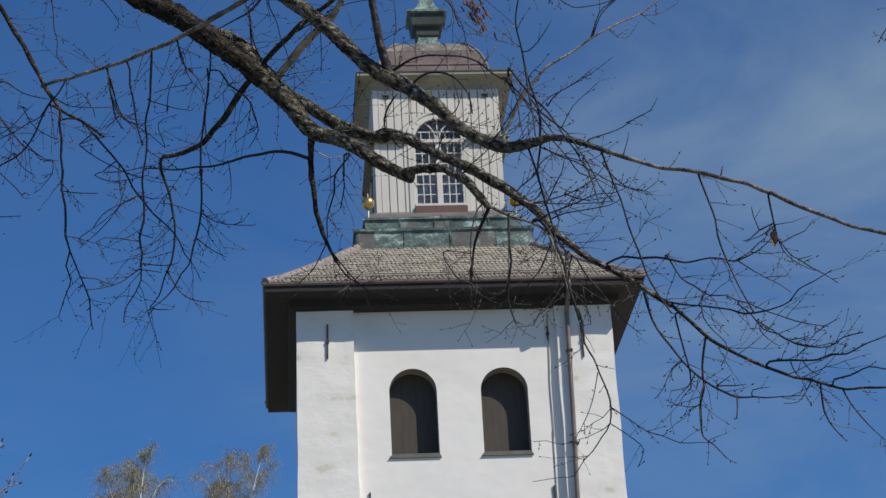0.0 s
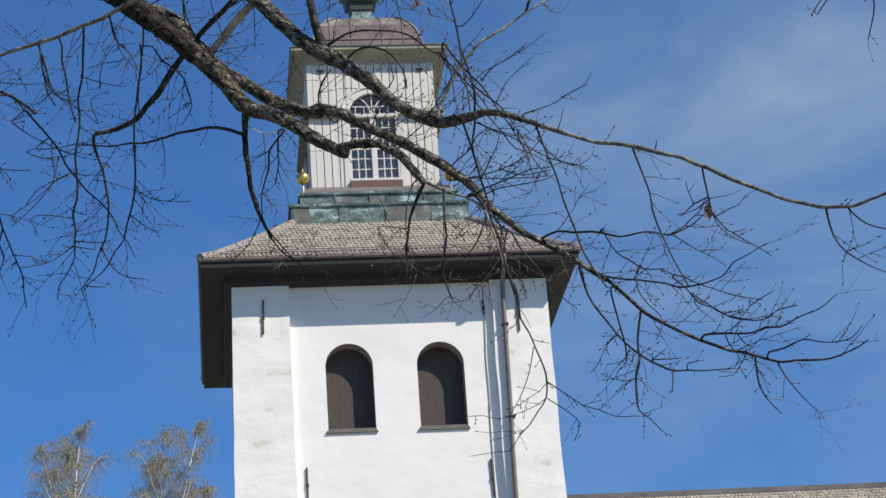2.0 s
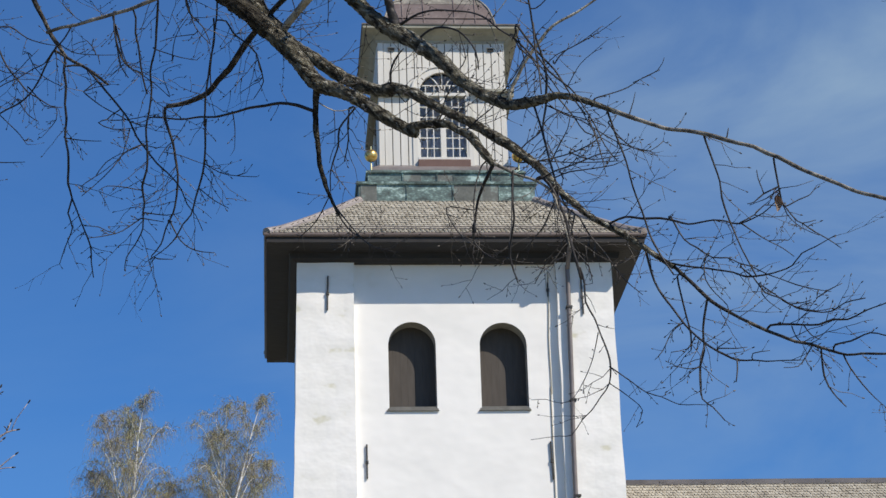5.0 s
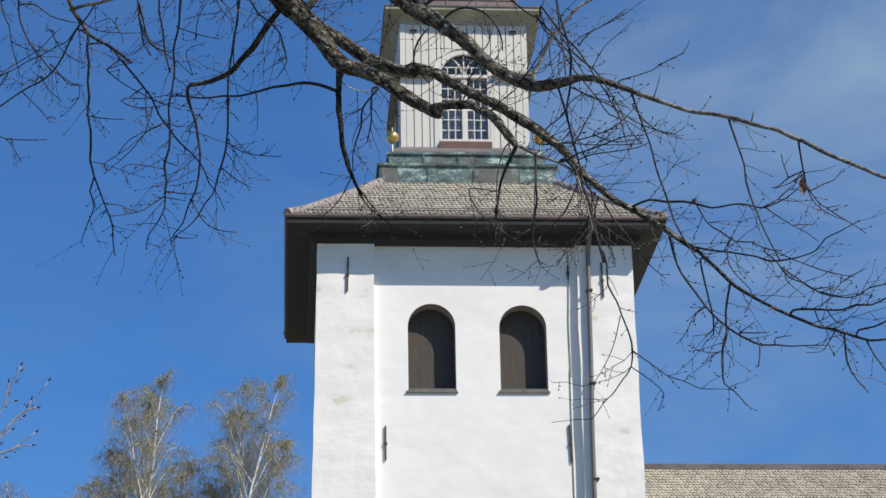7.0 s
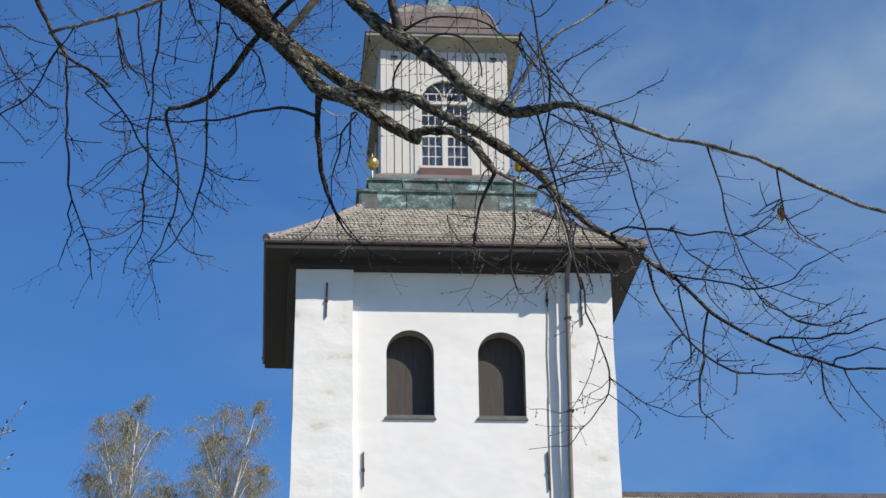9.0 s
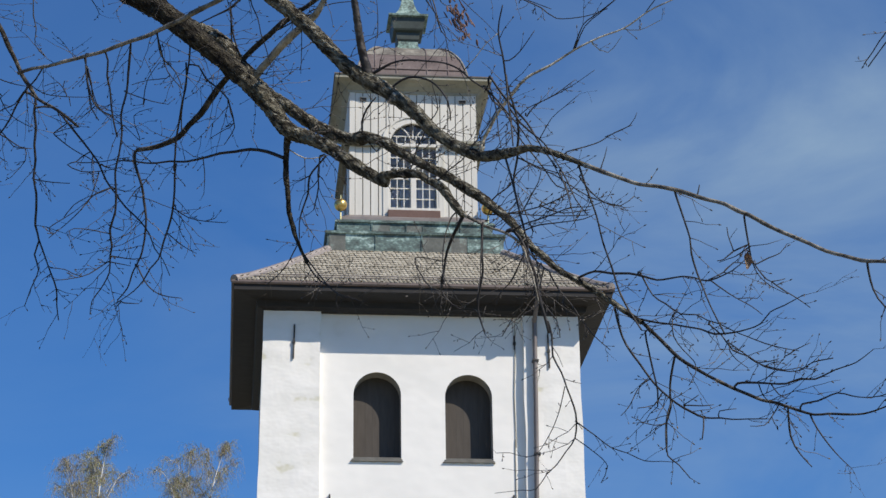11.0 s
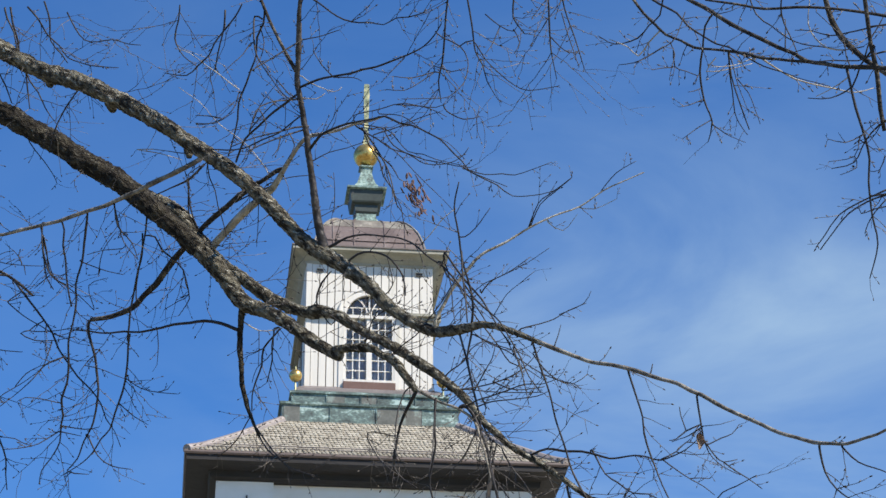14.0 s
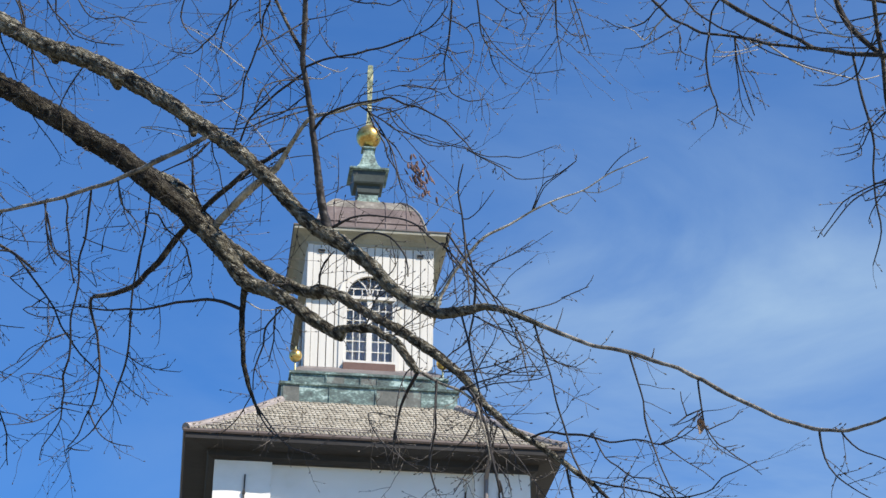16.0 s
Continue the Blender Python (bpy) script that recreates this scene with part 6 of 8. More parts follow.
bough(linden, "twig", 4, .04, [(-0.081, 6.196, 5.282, 0.0013), (-0.008, 6.220, 5.242, 0.0015), (0.059, 6.254, 5.184, 0.0018), (0.133, 6.277, 5.140, 0.0020), (0.190, 6.304, 5.089, 0.0022), (0.213, 6.320, 5.058, 0.0024)], PALE)
bough(linden, "twig", 4, .04, [(-0.037, 6.559, 4.985, 0.0035), (-0.027, 6.556, 4.992, 0.0035), (-0.034, 6.526, 5.048, 0.0030), (-0.037, 6.483, 5.129, 0.0025), (0.009, 6.467, 5.158, 0.0020)])
bough(linden, "twig", 4, .04, [(0.024, 6.206, 5.036, 0.0032), (0.021, 6.211, 5.026, 0.0032), (0.049, 6.252, 4.950, 0.0027), (0.075, 6.292, 4.873, 0.0022), (0.093, 6.320, 4.819, 0.0018)])
bough(linden, "twig", 4, .04, [(0.151, 6.094, 5.072, 0.0030), (0.144, 6.091, 5.077, 0.0030), (0.192, 6.057, 5.131, 0.0026), (0.239, 6.036, 5.167, 0.0021), (0.294, 6.032, 5.169, 0.0017)])
bough(linden, "twig", 4, .04, [(0.144, 6.091, 5.077, 0.0028), (0.174, 6.049, 5.146, 0.0022), (0.222, 6.012, 5.207, 0.0015)])
bough(linden, "twig", 4, .04, [(0.475, 6.086, 5.120, 0.0028), (0.464, 6.074, 5.142, 0.0028), (0.541, 6.057, 5.159, 0.0025), (0.610, 6.041, 5.175, 0.0022), (0.698, 6.040, 5.161, 0.0019), (0.751, 6.047, 5.139, 0.0015)])
bough(linden, "twig", 4, .04, [(0.479, 6.086, 5.119, 0.0028), (0.475, 6.086, 5.120, 0.0028), (0.563, 6.086, 5.107, 0.0025), (0.636, 6.113, 5.047, 0.0022), (0.726, 6.116, 5.025, 0.0019), (0.814, 6.115, 5.007, 0.0015)])
bough(linden, "twig", 4, .04, [(0.541, 6.057, 5.159, 0.0026), (0.542, 6.064, 5.147, 0.0026), (0.613, 6.061, 5.142, 0.0023), (0.685, 6.077, 5.101, 0.0020), (0.757, 6.086, 5.071, 0.0017), (0.813, 6.104, 5.024, 0.0014)])
bough(linden, "twig", 4, .04, [(0.556, 6.064, 5.041, 0.0022), (0.561, 6.063, 5.043, 0.0022), (0.653, 6.095, 4.969, 0.0019), (0.745, 6.126, 4.893, 0.0015), (0.786, 6.141, 4.855, 0.0012)])
bough(linden, "twig", 4, .04, [(0.182, 6.165, 4.893, 0.0024), (0.184, 6.206, 4.816, 0.0019), (0.183, 6.237, 4.754, 0.0013)])
bough(linden, "twig", 4, .04, [(0.219, 6.356, 5.034, 0.0030), (0.212, 6.355, 5.036, 0.0030), (0.283, 6.340, 5.058, 0.0023), (0.354, 6.333, 5.066, 0.0017)])
bough(linden, "twig", 4, .04, [(0.563, 6.066, 4.966, 0.0027), (0.594, 6.104, 4.890, 0.0023), (0.626, 6.141, 4.814, 0.0020), (0.642, 6.159, 4.776, 0.0015)])
bough(linden, "twig", 4, .04, [(0.652, 5.931, 4.620, 0.0024), (0.655, 5.926, 4.630, 0.0024), (0.716, 5.885, 4.697, 0.0019), (0.756, 5.864, 4.726, 0.0013)], PALE)
bough(linden, "twig", 4, .04, [(-0.149, 6.282, 5.102, 0.0024), (-0.201, 6.283, 5.098, 0.0024), (-0.131, 6.288, 5.092, 0.0019), (-0.059, 6.297, 5.077, 0.0013)], PALE)
bough(linden, "twig", 4, .04, [(-0.012, 6.001, 5.038, 0.0021), (-0.020, 5.999, 5.042, 0.0021), (0.039, 5.997, 5.045, 0.0017), (0.096, 5.977, 5.078, 0.0012)])
bough(linden, "twig", 4, .04, [(0.222, 6.012, 5.207, 0.0026), (0.221, 6.007, 5.215, 0.0026), (0.259, 6.027, 5.180, 0.0020), (0.303, 6.035, 5.163, 0.0014)])
bough(linden, "twig", 4, .04, [(0.401, 6.075, 4.806, 0.0021), (0.408, 6.075, 4.804, 0.0021), (0.407, 6.043, 4.864, 0.0016), (0.401, 6.019, 4.908, 0.0012)])
bough(linden, "twig", 4, .04, [(0.358, 6.087, 4.786, 0.0021), (0.362, 6.087, 4.786, 0.0021), (0.411, 6.072, 4.811, 0.0016), (0.452, 6.058, 4.832, 0.0012)])
bough(linden, "twig", 4, .04, [(-0.498, 6.569, 4.962, 0.0029), (-0.500, 6.570, 4.958, 0.0029), (-0.480, 6.608, 4.889, 0.0026), (-0.452, 6.643, 4.819, 0.0023), (-0.369, 6.673, 4.768, 0.0020), (-0.318, 6.694, 4.727, 0.0016)])
bough(linden, "twig", 4, .04, [(-0.598, 6.743, 4.769, 0.0029), (-0.593, 6.747, 4.762, 0.0029), (-0.544, 6.766, 4.729, 0.0025), (-0.429, 6.796, 4.680, 0.0021), (-0.366, 6.788, 4.706, 0.0016)])
bough(linden, "twig", 4, .04, [(-0.327, 6.690, 4.734, 0.0025), (-0.319, 6.691, 4.735, 0.0025), (-0.339, 6.659, 4.799, 0.0020), (-0.278, 6.650, 4.825, 0.0014)])
bough(linden, "twig", 4, .04, [(0.150, 6.495, 4.624, 0.0034), (0.142, 6.493, 4.628, 0.0034), (0.207, 6.507, 4.595, 0.0026), (0.315, 6.494, 4.613, 0.0019)], PALE)
bough(linden, "twig", 4, .04, [(0.256, 6.501, 4.603, 0.0026), (0.253, 6.504, 4.597, 0.0026), (0.250, 6.533, 4.532, 0.0022), (0.206, 6.554, 4.488, 0.0018), (0.193, 6.575, 4.445, 0.0014)])
bough(linden, "twig", 4, .04, [(0.207, 6.507, 4.595, 0.0024), (0.210, 6.529, 4.546, 0.0019), (0.210, 6.551, 4.495, 0.0013)])
bough(linden, "twig", 4, .04, [(-0.117, 6.654, 4.653, 0.0025), (-0.115, 6.652, 4.659, 0.0025), (-0.107, 6.674, 4.609, 0.0020), (-0.108, 6.700, 4.550, 0.0013)])
bough(linden, "twig", 4, .04, [(-0.571, 6.650, 4.376, 0.0024), (-0.586, 6.642, 4.393, 0.0024), (-0.513, 6.628, 4.442, 0.0019), (-0.455, 6.611, 4.489, 0.0013)])
bough(linden, "twig", 4, .04, [(-0.542, 6.632, 4.425, 0.0024), (-0.470, 6.611, 4.488, 0.0019), (-0.387, 6.600, 4.526, 0.0013)])
bough(linden, "twig", 4, .04, [(-0.344, 6.863, 4.607, 0.0023), (-0.246, 6.878, 4.584, 0.0018), (-0.164, 6.891, 4.560, 0.0013)])
bough(linden, "twig", 4, .04, [(-0.301, 6.549, 4.807, 0.0027), (-0.306, 6.558, 4.788, 0.0027), (-0.295, 6.523, 4.859, 0.0021), (-0.252, 6.494, 4.919, 0.0014)])
bough(linden, "twig", 4, .04, [(-0.039, 6.550, 4.818, 0.0027), (-0.018, 6.584, 4.748, 0.0021), (-0.094, 6.606, 4.700, 0.0014)])
bough(linden, "twig", 4, 0.04, [(1.331, 5.859, 3.954, 0.0031), (1.377, 5.859, 3.919, 0.0028), (1.407, 5.859, 3.899, 0.0024), (1.446, 5.859, 3.877, 0.0021), (1.476, 5.859, 3.852, 0.0017)])
bough(linden, "twig", 4, 0.04, [(1.407, 5.859, 3.899, 0.0023), (1.437, 5.859, 3.902, 0.0020), (1.464, 5.859, 3.901, 0.0016)])
bough(linden, "twig", 4, 0.04, [(1.328, 5.860, 3.954, 0.0033), (1.373, 5.860, 3.979, 0.0028), (1.404, 5.860, 4.009, 0.0024), (1.440, 5.860, 4.005, 0.0019)])
bough(linden, "twig", 4, 0.04, [(1.373, 5.860, 3.978, 0.0023), (1.421, 5.860, 3.972, 0.0020), (1.473, 5.860, 3.977, 0.0016)])
bough(linden, "twig", 5, 0.03, [(1.363, 5.500, 3.894, 0.0038), (1.357, 5.502, 3.891, 0.0038), (1.374, 5.502, 3.858, 0.0032), (1.395, 5.502, 3.826, 0.0027), (1.416, 5.502, 3.810, 0.0022), (1.454, 5.502, 3.819, 0.0017)])
bough(linden, "twig", 5, 0.03, [(1.416, 5.502, 3.810, 0.0027), (1.447, 5.502, 3.786, 0.0024), (1.481, 5.502, 3.765, 0.0020), (1.516, 5.502, 3.738, 0.0017)])
bough(linden, "twig", 5, 0.03, [(1.359, 5.494, 3.916, 0.0033), (1.358, 5.496, 3.912, 0.0033), (1.318, 5.496, 3.892, 0.0028), (1.290, 5.496, 3.868, 0.0023), (1.271, 5.496, 3.863, 0.0018)])
bough(linden, "twig", 5, 0.03, [(1.318, 5.496, 3.892, 0.0027), (1.312, 5.496, 3.915, 0.0024), (1.306, 5.496, 3.936, 0.0020), (1.304, 5.496, 3.961, 0.0017)])
bough(linden, "twig", 5, 0.03, [(1.374, 5.502, 3.858, 0.0027), (1.382, 5.500, 3.860, 0.0027), (1.413, 5.500, 3.877, 0.0023), (1.444, 5.500, 3.891, 0.0020), (1.465, 5.500, 3.918, 0.0016)])
bough(linden, "twig", 2, 0.03, [(0.920, 5.811, 4.301, 0.0035), (0.928, 5.805, 4.314, 0.0035), (0.985, 5.805, 4.333, 0.0029), (1.026, 5.805, 4.350, 0.0024), (1.068, 5.805, 4.379, 0.0019), (1.121, 5.805, 4.405, 0.0014)])
bough(linden, "twig", 2, 0.03, [(1.014, 5.747, 4.232, 0.0028), (1.014, 5.744, 4.239, 0.0028), (1.026, 5.744, 4.274, 0.0022), (1.034, 5.744, 4.305, 0.0016)])
bough(linden, "twig", 2, 0.03, [(1.241, 5.563, 4.081, 0.0028), (1.245, 5.560, 4.087, 0.0028), (1.251, 5.560, 4.112, 0.0020)])
bough(linden, "limb", 0, 0, [(-0.486, 6.380, 5.418, 0.0240), (-0.490, 6.375, 5.391, 0.0204), (-0.494, 6.370, 5.364, 0.0120)], LICHEN)
bough(linden, "limb", 0, 0, [(-0.301, 6.350, 5.330, 0.0240), (-0.293, 6.345, 5.298, 0.0204), (-0.285, 6.340, 5.267, 0.0120)], LICHEN)
bough(linden, "limb", 0, 0, [(-0.039, 6.310, 5.145, 0.0200), (-0.038, 6.305, 5.117, 0.0170), (-0.036, 6.300, 5.090, 0.0100)], LICHEN)
bough(linden, "twig", 6, 0.035, [(0.167, 5.900, 5.363, 0.0042), (0.143, 5.897, 5.370, 0.0042), (0.143, 5.885, 5.286, 0.0039), (0.152, 5.873, 5.219, 0.0035), (0.177, 5.861, 5.164, 0.0032), (0.202, 5.849, 5.119, 0.0029), (0.225, 5.837, 5.075, 0.0025), (0.254, 5.825, 5.041, 0.0022)])
bough(linden, "twig", 6, 0.035, [(0.278, 5.862, 5.279, 0.0041), (0.288, 5.864, 5.275, 0.0041), (0.245, 5.852, 5.234, 0.0036), (0.195, 5.841, 5.187, 0.0032), (0.154, 5.829, 5.149, 0.0027), (0.129, 5.817, 5.120, 0.0022)])
bough(linden, "twig", 6, 0.035, [(0.291, 5.952, 5.119, 0.0042), (0.287, 5.952, 5.118, 0.0042), (0.247, 5.940, 5.104, 0.0038), (0.213, 5.928, 5.092, 0.0034), (0.170, 5.916, 5.064, 0.0030), (0.151, 5.904, 5.020, 0.0026), (0.143, 5.892, 4.964, 0.0022)])
bough(linden, "twig", 6, 0.035, [(0.311, 5.986, 5.034, 0.0042), (0.304, 5.988, 5.032, 0.0042), (0.245, 5.976, 5.000, 0.0035), (0.185, 5.964, 4.963, 0.0029), (0.136, 5.952, 4.926, 0.0022)])
bough(linden, "twig", 6, 0.035, [(0.309, 5.982, 5.043, 0.0042), (0.321, 5.982, 5.043, 0.0042), (0.227, 5.970, 5.009, 0.0035), (0.159, 5.958, 4.980, 0.0029), (0.092, 5.946, 4.939, 0.0022)])
bough(linden, "twig", 6, 0.035, [(0.288, 5.864, 5.275, 0.0030), (0.338, 5.852, 5.282, 0.0025), (0.379, 5.841, 5.294, 0.0021), (0.399, 5.829, 5.296, 0.0016)])
bough(linden, "twig", 6, 0.035, [(0.117, 6.053, 5.186, 0.0031), (0.108, 6.050, 5.191, 0.0031), (0.097, 6.038, 5.133, 0.0027), (0.072, 6.026, 5.089, 0.0023), (0.031, 6.013, 5.054, 0.0020), (-0.012, 6.001, 5.038, 0.0016)])
bough(linden, "twig", 6, 0.035, [(0.056, 6.020, 5.076, 0.0030), (0.017, 6.008, 5.075, 0.0023), (-0.022, 5.996, 5.067, 0.0016)])
bough(linden, "twig", 6, 0.035, [(0.164, 5.913, 5.347, 0.0030), (0.162, 5.916, 5.343, 0.0030), (0.175, 5.904, 5.280, 0.0025), (0.163, 5.892, 5.212, 0.0021), (0.144, 5.880, 5.163, 0.0016)])
bough(linden, "twig", 6, 0.035, [(0.385, 5.851, 5.141, 0.0030), (0.348, 5.840, 5.175, 0.0023), (0.321, 5.828, 5.215, 0.0016)])
bough(linden, "twig", 6, 0.035, [(0.385, 5.851, 5.141, 0.0030), (0.444, 5.840, 5.137, 0.0023), (0.468, 5.828, 5.119, 0.0016)])
bough(linden, "twig", 6, 0.035, [(0.330, 6.026, 4.938, 0.0030), (0.332, 6.024, 4.942, 0.0030), (0.385, 6.012, 4.972, 0.0025), (0.435, 6.000, 4.983, 0.0021), (0.502, 5.988, 5.007, 0.0016)])
bough(linden, "twig", 6, 0.035, [(0.146, 5.881, 5.263, 0.0030), (0.134, 5.881, 5.263, 0.0030), (0.111, 5.869, 5.214, 0.0023), (0.054, 5.857, 5.139, 0.0016)])
bough(linden, "twig", 6, 0.035, [(0.236, 5.972, 4.998, 0.0030), (0.229, 5.960, 4.946, 0.0023), (0.212, 5.948, 4.914, 0.0016)])
bough(linden, "twig", 6, 0.035, [(0.264, 5.980, 5.011, 0.0030), (0.261, 5.978, 5.013, 0.0030), (0.279, 5.966, 4.964, 0.0023), (0.260, 5.954, 4.912, 0.0016)])
bough(linden, "twig", 6, 0.035, [(0.165, 5.913, 5.053, 0.0030), (0.171, 5.916, 5.048, 0.0030), (0.190, 5.904, 4.995, 0.0023), (0.174, 5.892, 4.942, 0.0016)])
bough(linden, "twig", 4, 0.03, [(-0.097, 6.139, 5.388, 0.0017), (-0.053, 6.126, 5.368, 0.0019), (0.003, 6.114, 5.317, 0.0021), (0.039, 6.101, 5.284, 0.0023), (0.075, 6.089, 5.247, 0.0025), (0.108, 6.077, 5.214, 0.0027)], PALE)
bough(linden, "twig", 4, 0.03, [(0.280, 5.922, 5.183, 0.0026), (0.295, 5.923, 5.181, 0.0026), (0.321, 5.911, 5.152, 0.0023), (0.389, 5.899, 5.119, 0.0019), (0.413, 5.887, 5.130, 0.0016)], PALE)
bough(linden, "twig", 4, 0.03, [(0.291, 5.952, 5.119, 0.0026), (0.298, 5.950, 5.122, 0.0026), (0.341, 5.938, 5.114, 0.0021), (0.365, 5.926, 5.129, 0.0016)], PALE)
bough(linden, "twig", 6, 0.03, [(0.579, 5.677, 5.124, 0.0029), (0.580, 5.681, 5.117, 0.0029), (0.546, 5.669, 5.068, 0.0022), (0.512, 5.657, 5.016, 0.0014)])
bough(linden, "twig", 6, 0.03, [(0.660, 5.573, 5.148, 0.0028), (0.684, 5.581, 5.132, 0.0028), (0.732, 5.569, 5.100, 0.0026), (0.753, 5.558, 5.047, 0.0025), (0.746, 5.547, 4.982, 0.0023), (0.728, 5.535, 4.942, 0.0020), (0.687, 5.524, 4.898, 0.0018), (0.620, 5.512, 4.883, 0.0016), (0.555, 5.501, 4.871, 0.0014)])
bough(linden, "twig", 6, 0.03, [(0.732, 5.569, 5.100, 0.0028), (0.768, 5.556, 5.113, 0.0028), (0.803, 5.544, 5.043, 0.0025), (0.843, 5.533, 4.991, 0.0024), (0.881, 5.522, 4.950, 0.0021), (0.920, 5.511, 4.928, 0.0019), (0.984, 5.499, 4.935, 0.0017), (1.007, 5.488, 4.936, 0.0014)])
bough(linden, "twig", 6, 0.03, [(0.694, 5.752, 5.114, 0.0029), (0.680, 5.751, 5.119, 0.0029), (0.611, 5.739, 5.087, 0.0022), (0.552, 5.727, 5.081, 0.0015)])
bough(linden, "twig", 6, 0.03, [(0.680, 5.751, 5.119, 0.0029), (0.629, 5.739, 5.069, 0.0024), (0.586, 5.727, 5.035, 0.0019), (0.534, 5.716, 5.028, 0.0015)])
bough(linden, "twig", 6, 0.03, [(0.680, 5.751, 5.119, 0.0029), (0.679, 5.742, 5.133, 0.0029), (0.728, 5.731, 5.111, 0.0022), (0.769, 5.719, 5.120, 0.0015)])
bough(linden, "twig", 6, 0.03, [(0.855, 5.900, 5.429, 0.0030), (0.898, 5.888, 5.382, 0.0025), (0.940, 5.876, 5.357, 0.0020), (0.956, 5.864, 5.392, 0.0015)])
bough(linden, "twig", 6, 0.03, [(0.940, 5.876, 5.357, 0.0030), (0.939, 5.873, 5.362, 0.0030), (0.955, 5.861, 5.308, 0.0023), (0.935, 5.849, 5.259, 0.0015)])
bough(linden, "twig", 6, 0.03, [(0.898, 5.888, 5.382, 0.0030), (0.898, 5.891, 5.377, 0.0030), (0.870, 5.879, 5.302, 0.0023), (0.847, 5.867, 5.262, 0.0015)])
bough(linden, "twig", 6, 0.03, [(1.096, 5.900, 5.450, 0.0030), (1.110, 5.888, 5.369, 0.0025), (1.124, 5.876, 5.301, 0.0020), (1.138, 5.864, 5.234, 0.0015)])
bough(linden, "twig", 6, 0.03, [(0.978, 5.454, 5.077, 0.0028), (1.017, 5.443, 5.026, 0.0021), (1.055, 5.431, 5.013, 0.0014)])
bough(linden, "twig", 6, 0.03, [(0.592, 6.045, 5.172, 0.0031), (0.662, 6.032, 5.164, 0.0026), (0.713, 6.020, 5.155, 0.0020), (0.747, 6.008, 5.167, 0.0015)])
bough(linden, "twig", 6, 0.03, [(0.527, 6.075, 5.068, 0.0031), (0.527, 6.071, 5.076, 0.0031), (0.612, 6.058, 5.106, 0.0026), (0.672, 6.046, 5.133, 0.0021), (0.733, 6.034, 5.151, 0.0015)])
bough(linden, "twig", 6, 0.03, [(0.736, 6.012, 5.163, 0.0031), (0.748, 6.021, 5.144, 0.0031), (0.799, 6.009, 5.112, 0.0023), (0.847, 5.997, 5.118, 0.0015)])
bough(linden, "twig", 6, 0.03, [(0.565, 6.065, 5.089, 0.0031), (0.561, 6.067, 5.086, 0.0031), (0.587, 6.055, 5.032, 0.0028), (0.647, 6.043, 4.989, 0.0026), (0.681, 6.030, 4.960, 0.0023), (0.749, 6.018, 4.958, 0.0021), (0.791, 6.006, 4.979, 0.0019), (0.811, 5.993, 5.004, 0.0015)])
bough(linden, "twig", 6, 0.035, [(0.498, 6.086, 5.095, 0.0043), (0.501, 6.087, 5.093, 0.0043), (0.546, 6.075, 5.010, 0.0038), (0.572, 6.063, 4.945, 0.0032), (0.589, 6.051, 4.862, 0.0027), (0.598, 6.039, 4.808, 0.0022)])
bough(linden, "twig", 6, 0.035, [(0.536, 6.078, 5.028, 0.0043), (0.532, 6.082, 5.022, 0.0043), (0.581, 6.070, 4.969, 0.0032), (0.601, 6.057, 4.921, 0.0022)])
bough(far_linden, "twig", 7, 0.02, [(1.112, 4.530, 4.501, 0.0021), (1.106, 4.536, 4.494, 0.0021), (1.064, 4.524, 4.459, 0.0016), (1.012, 4.512, 4.416, 0.0011)])
bough(far_linden, "twig", 7, 0.02, [(1.106, 4.536, 4.494, 0.0021), (1.112, 4.524, 4.455, 0.0018), (1.100, 4.512, 4.415, 0.0014), (1.089, 4.500, 4.368, 0.0011)])
bough(far_linden, "twig", 7, 0.02, [(1.100, 4.512, 4.415, 0.0021), (1.103, 4.513, 4.413, 0.0021), (1.072, 4.501, 4.401, 0.0016), (1.046, 4.489, 4.387, 0.0011)])
bough(far_linden, "twig", 7, 0.02, [(1.150, 4.550, 4.594, 0.0021), (1.124, 4.538, 4.520, 0.0016), (1.106, 4.526, 4.491, 0.0011)])
bough(far_linden, "twig", 7, 0.02, [(1.258, 4.786, 4.441, 0.0022), (1.259, 4.788, 4.436, 0.0022), (1.222, 4.776, 4.406, 0.0017), (1.177, 4.763, 4.363, 0.0012)])
bough(far_linden, "twig", 7, 0.02, [(1.262, 4.793, 4.426, 0.0022), (1.280, 4.781, 4.404, 0.0019), (1.297, 4.768, 4.382, 0.0015), (1.333, 4.755, 4.358, 0.0012)])
bough(far_linden, "twig", 7, 0.02, [(1.240, 4.777, 4.488, 0.0022), (1.200, 4.764, 4.462, 0.0017), (1.171, 4.752, 4.447, 0.0012)])
bough(far_linden, "twig", 7, 0.02, [(1.234, 4.766, 4.514, 0.0022), (1.213, 4.753, 4.497, 0.0017), (1.193, 4.741, 4.485, 0.0012)])
bough(far_linden, "twig", 7, 0.02, [(1.281, 4.661, 4.541, 0.0022), (1.287, 4.661, 4.537, 0.0022), (1.291, 4.649, 4.482, 0.0018), (1.294, 4.637, 4.443, 0.0016), (1.304, 4.625, 4.389, 0.0014), (1.307, 4.612, 4.358, 0.0011)])
bough(far_linden, "twig", 7, 0.02, [(1.294, 4.646, 4.472, 0.0021), (1.316, 4.633, 4.426, 0.0018), (1.324, 4.621, 4.380, 0.0014), (1.332, 4.609, 4.327, 0.0011)])
bough(far_linden, "twig", 7, 0.02, [(1.530, 4.444, 4.219, 0.0021), (1.521, 4.450, 4.214, 0.0021), (1.482, 4.439, 4.189, 0.0016), (1.438, 4.427, 4.189, 0.0011)])
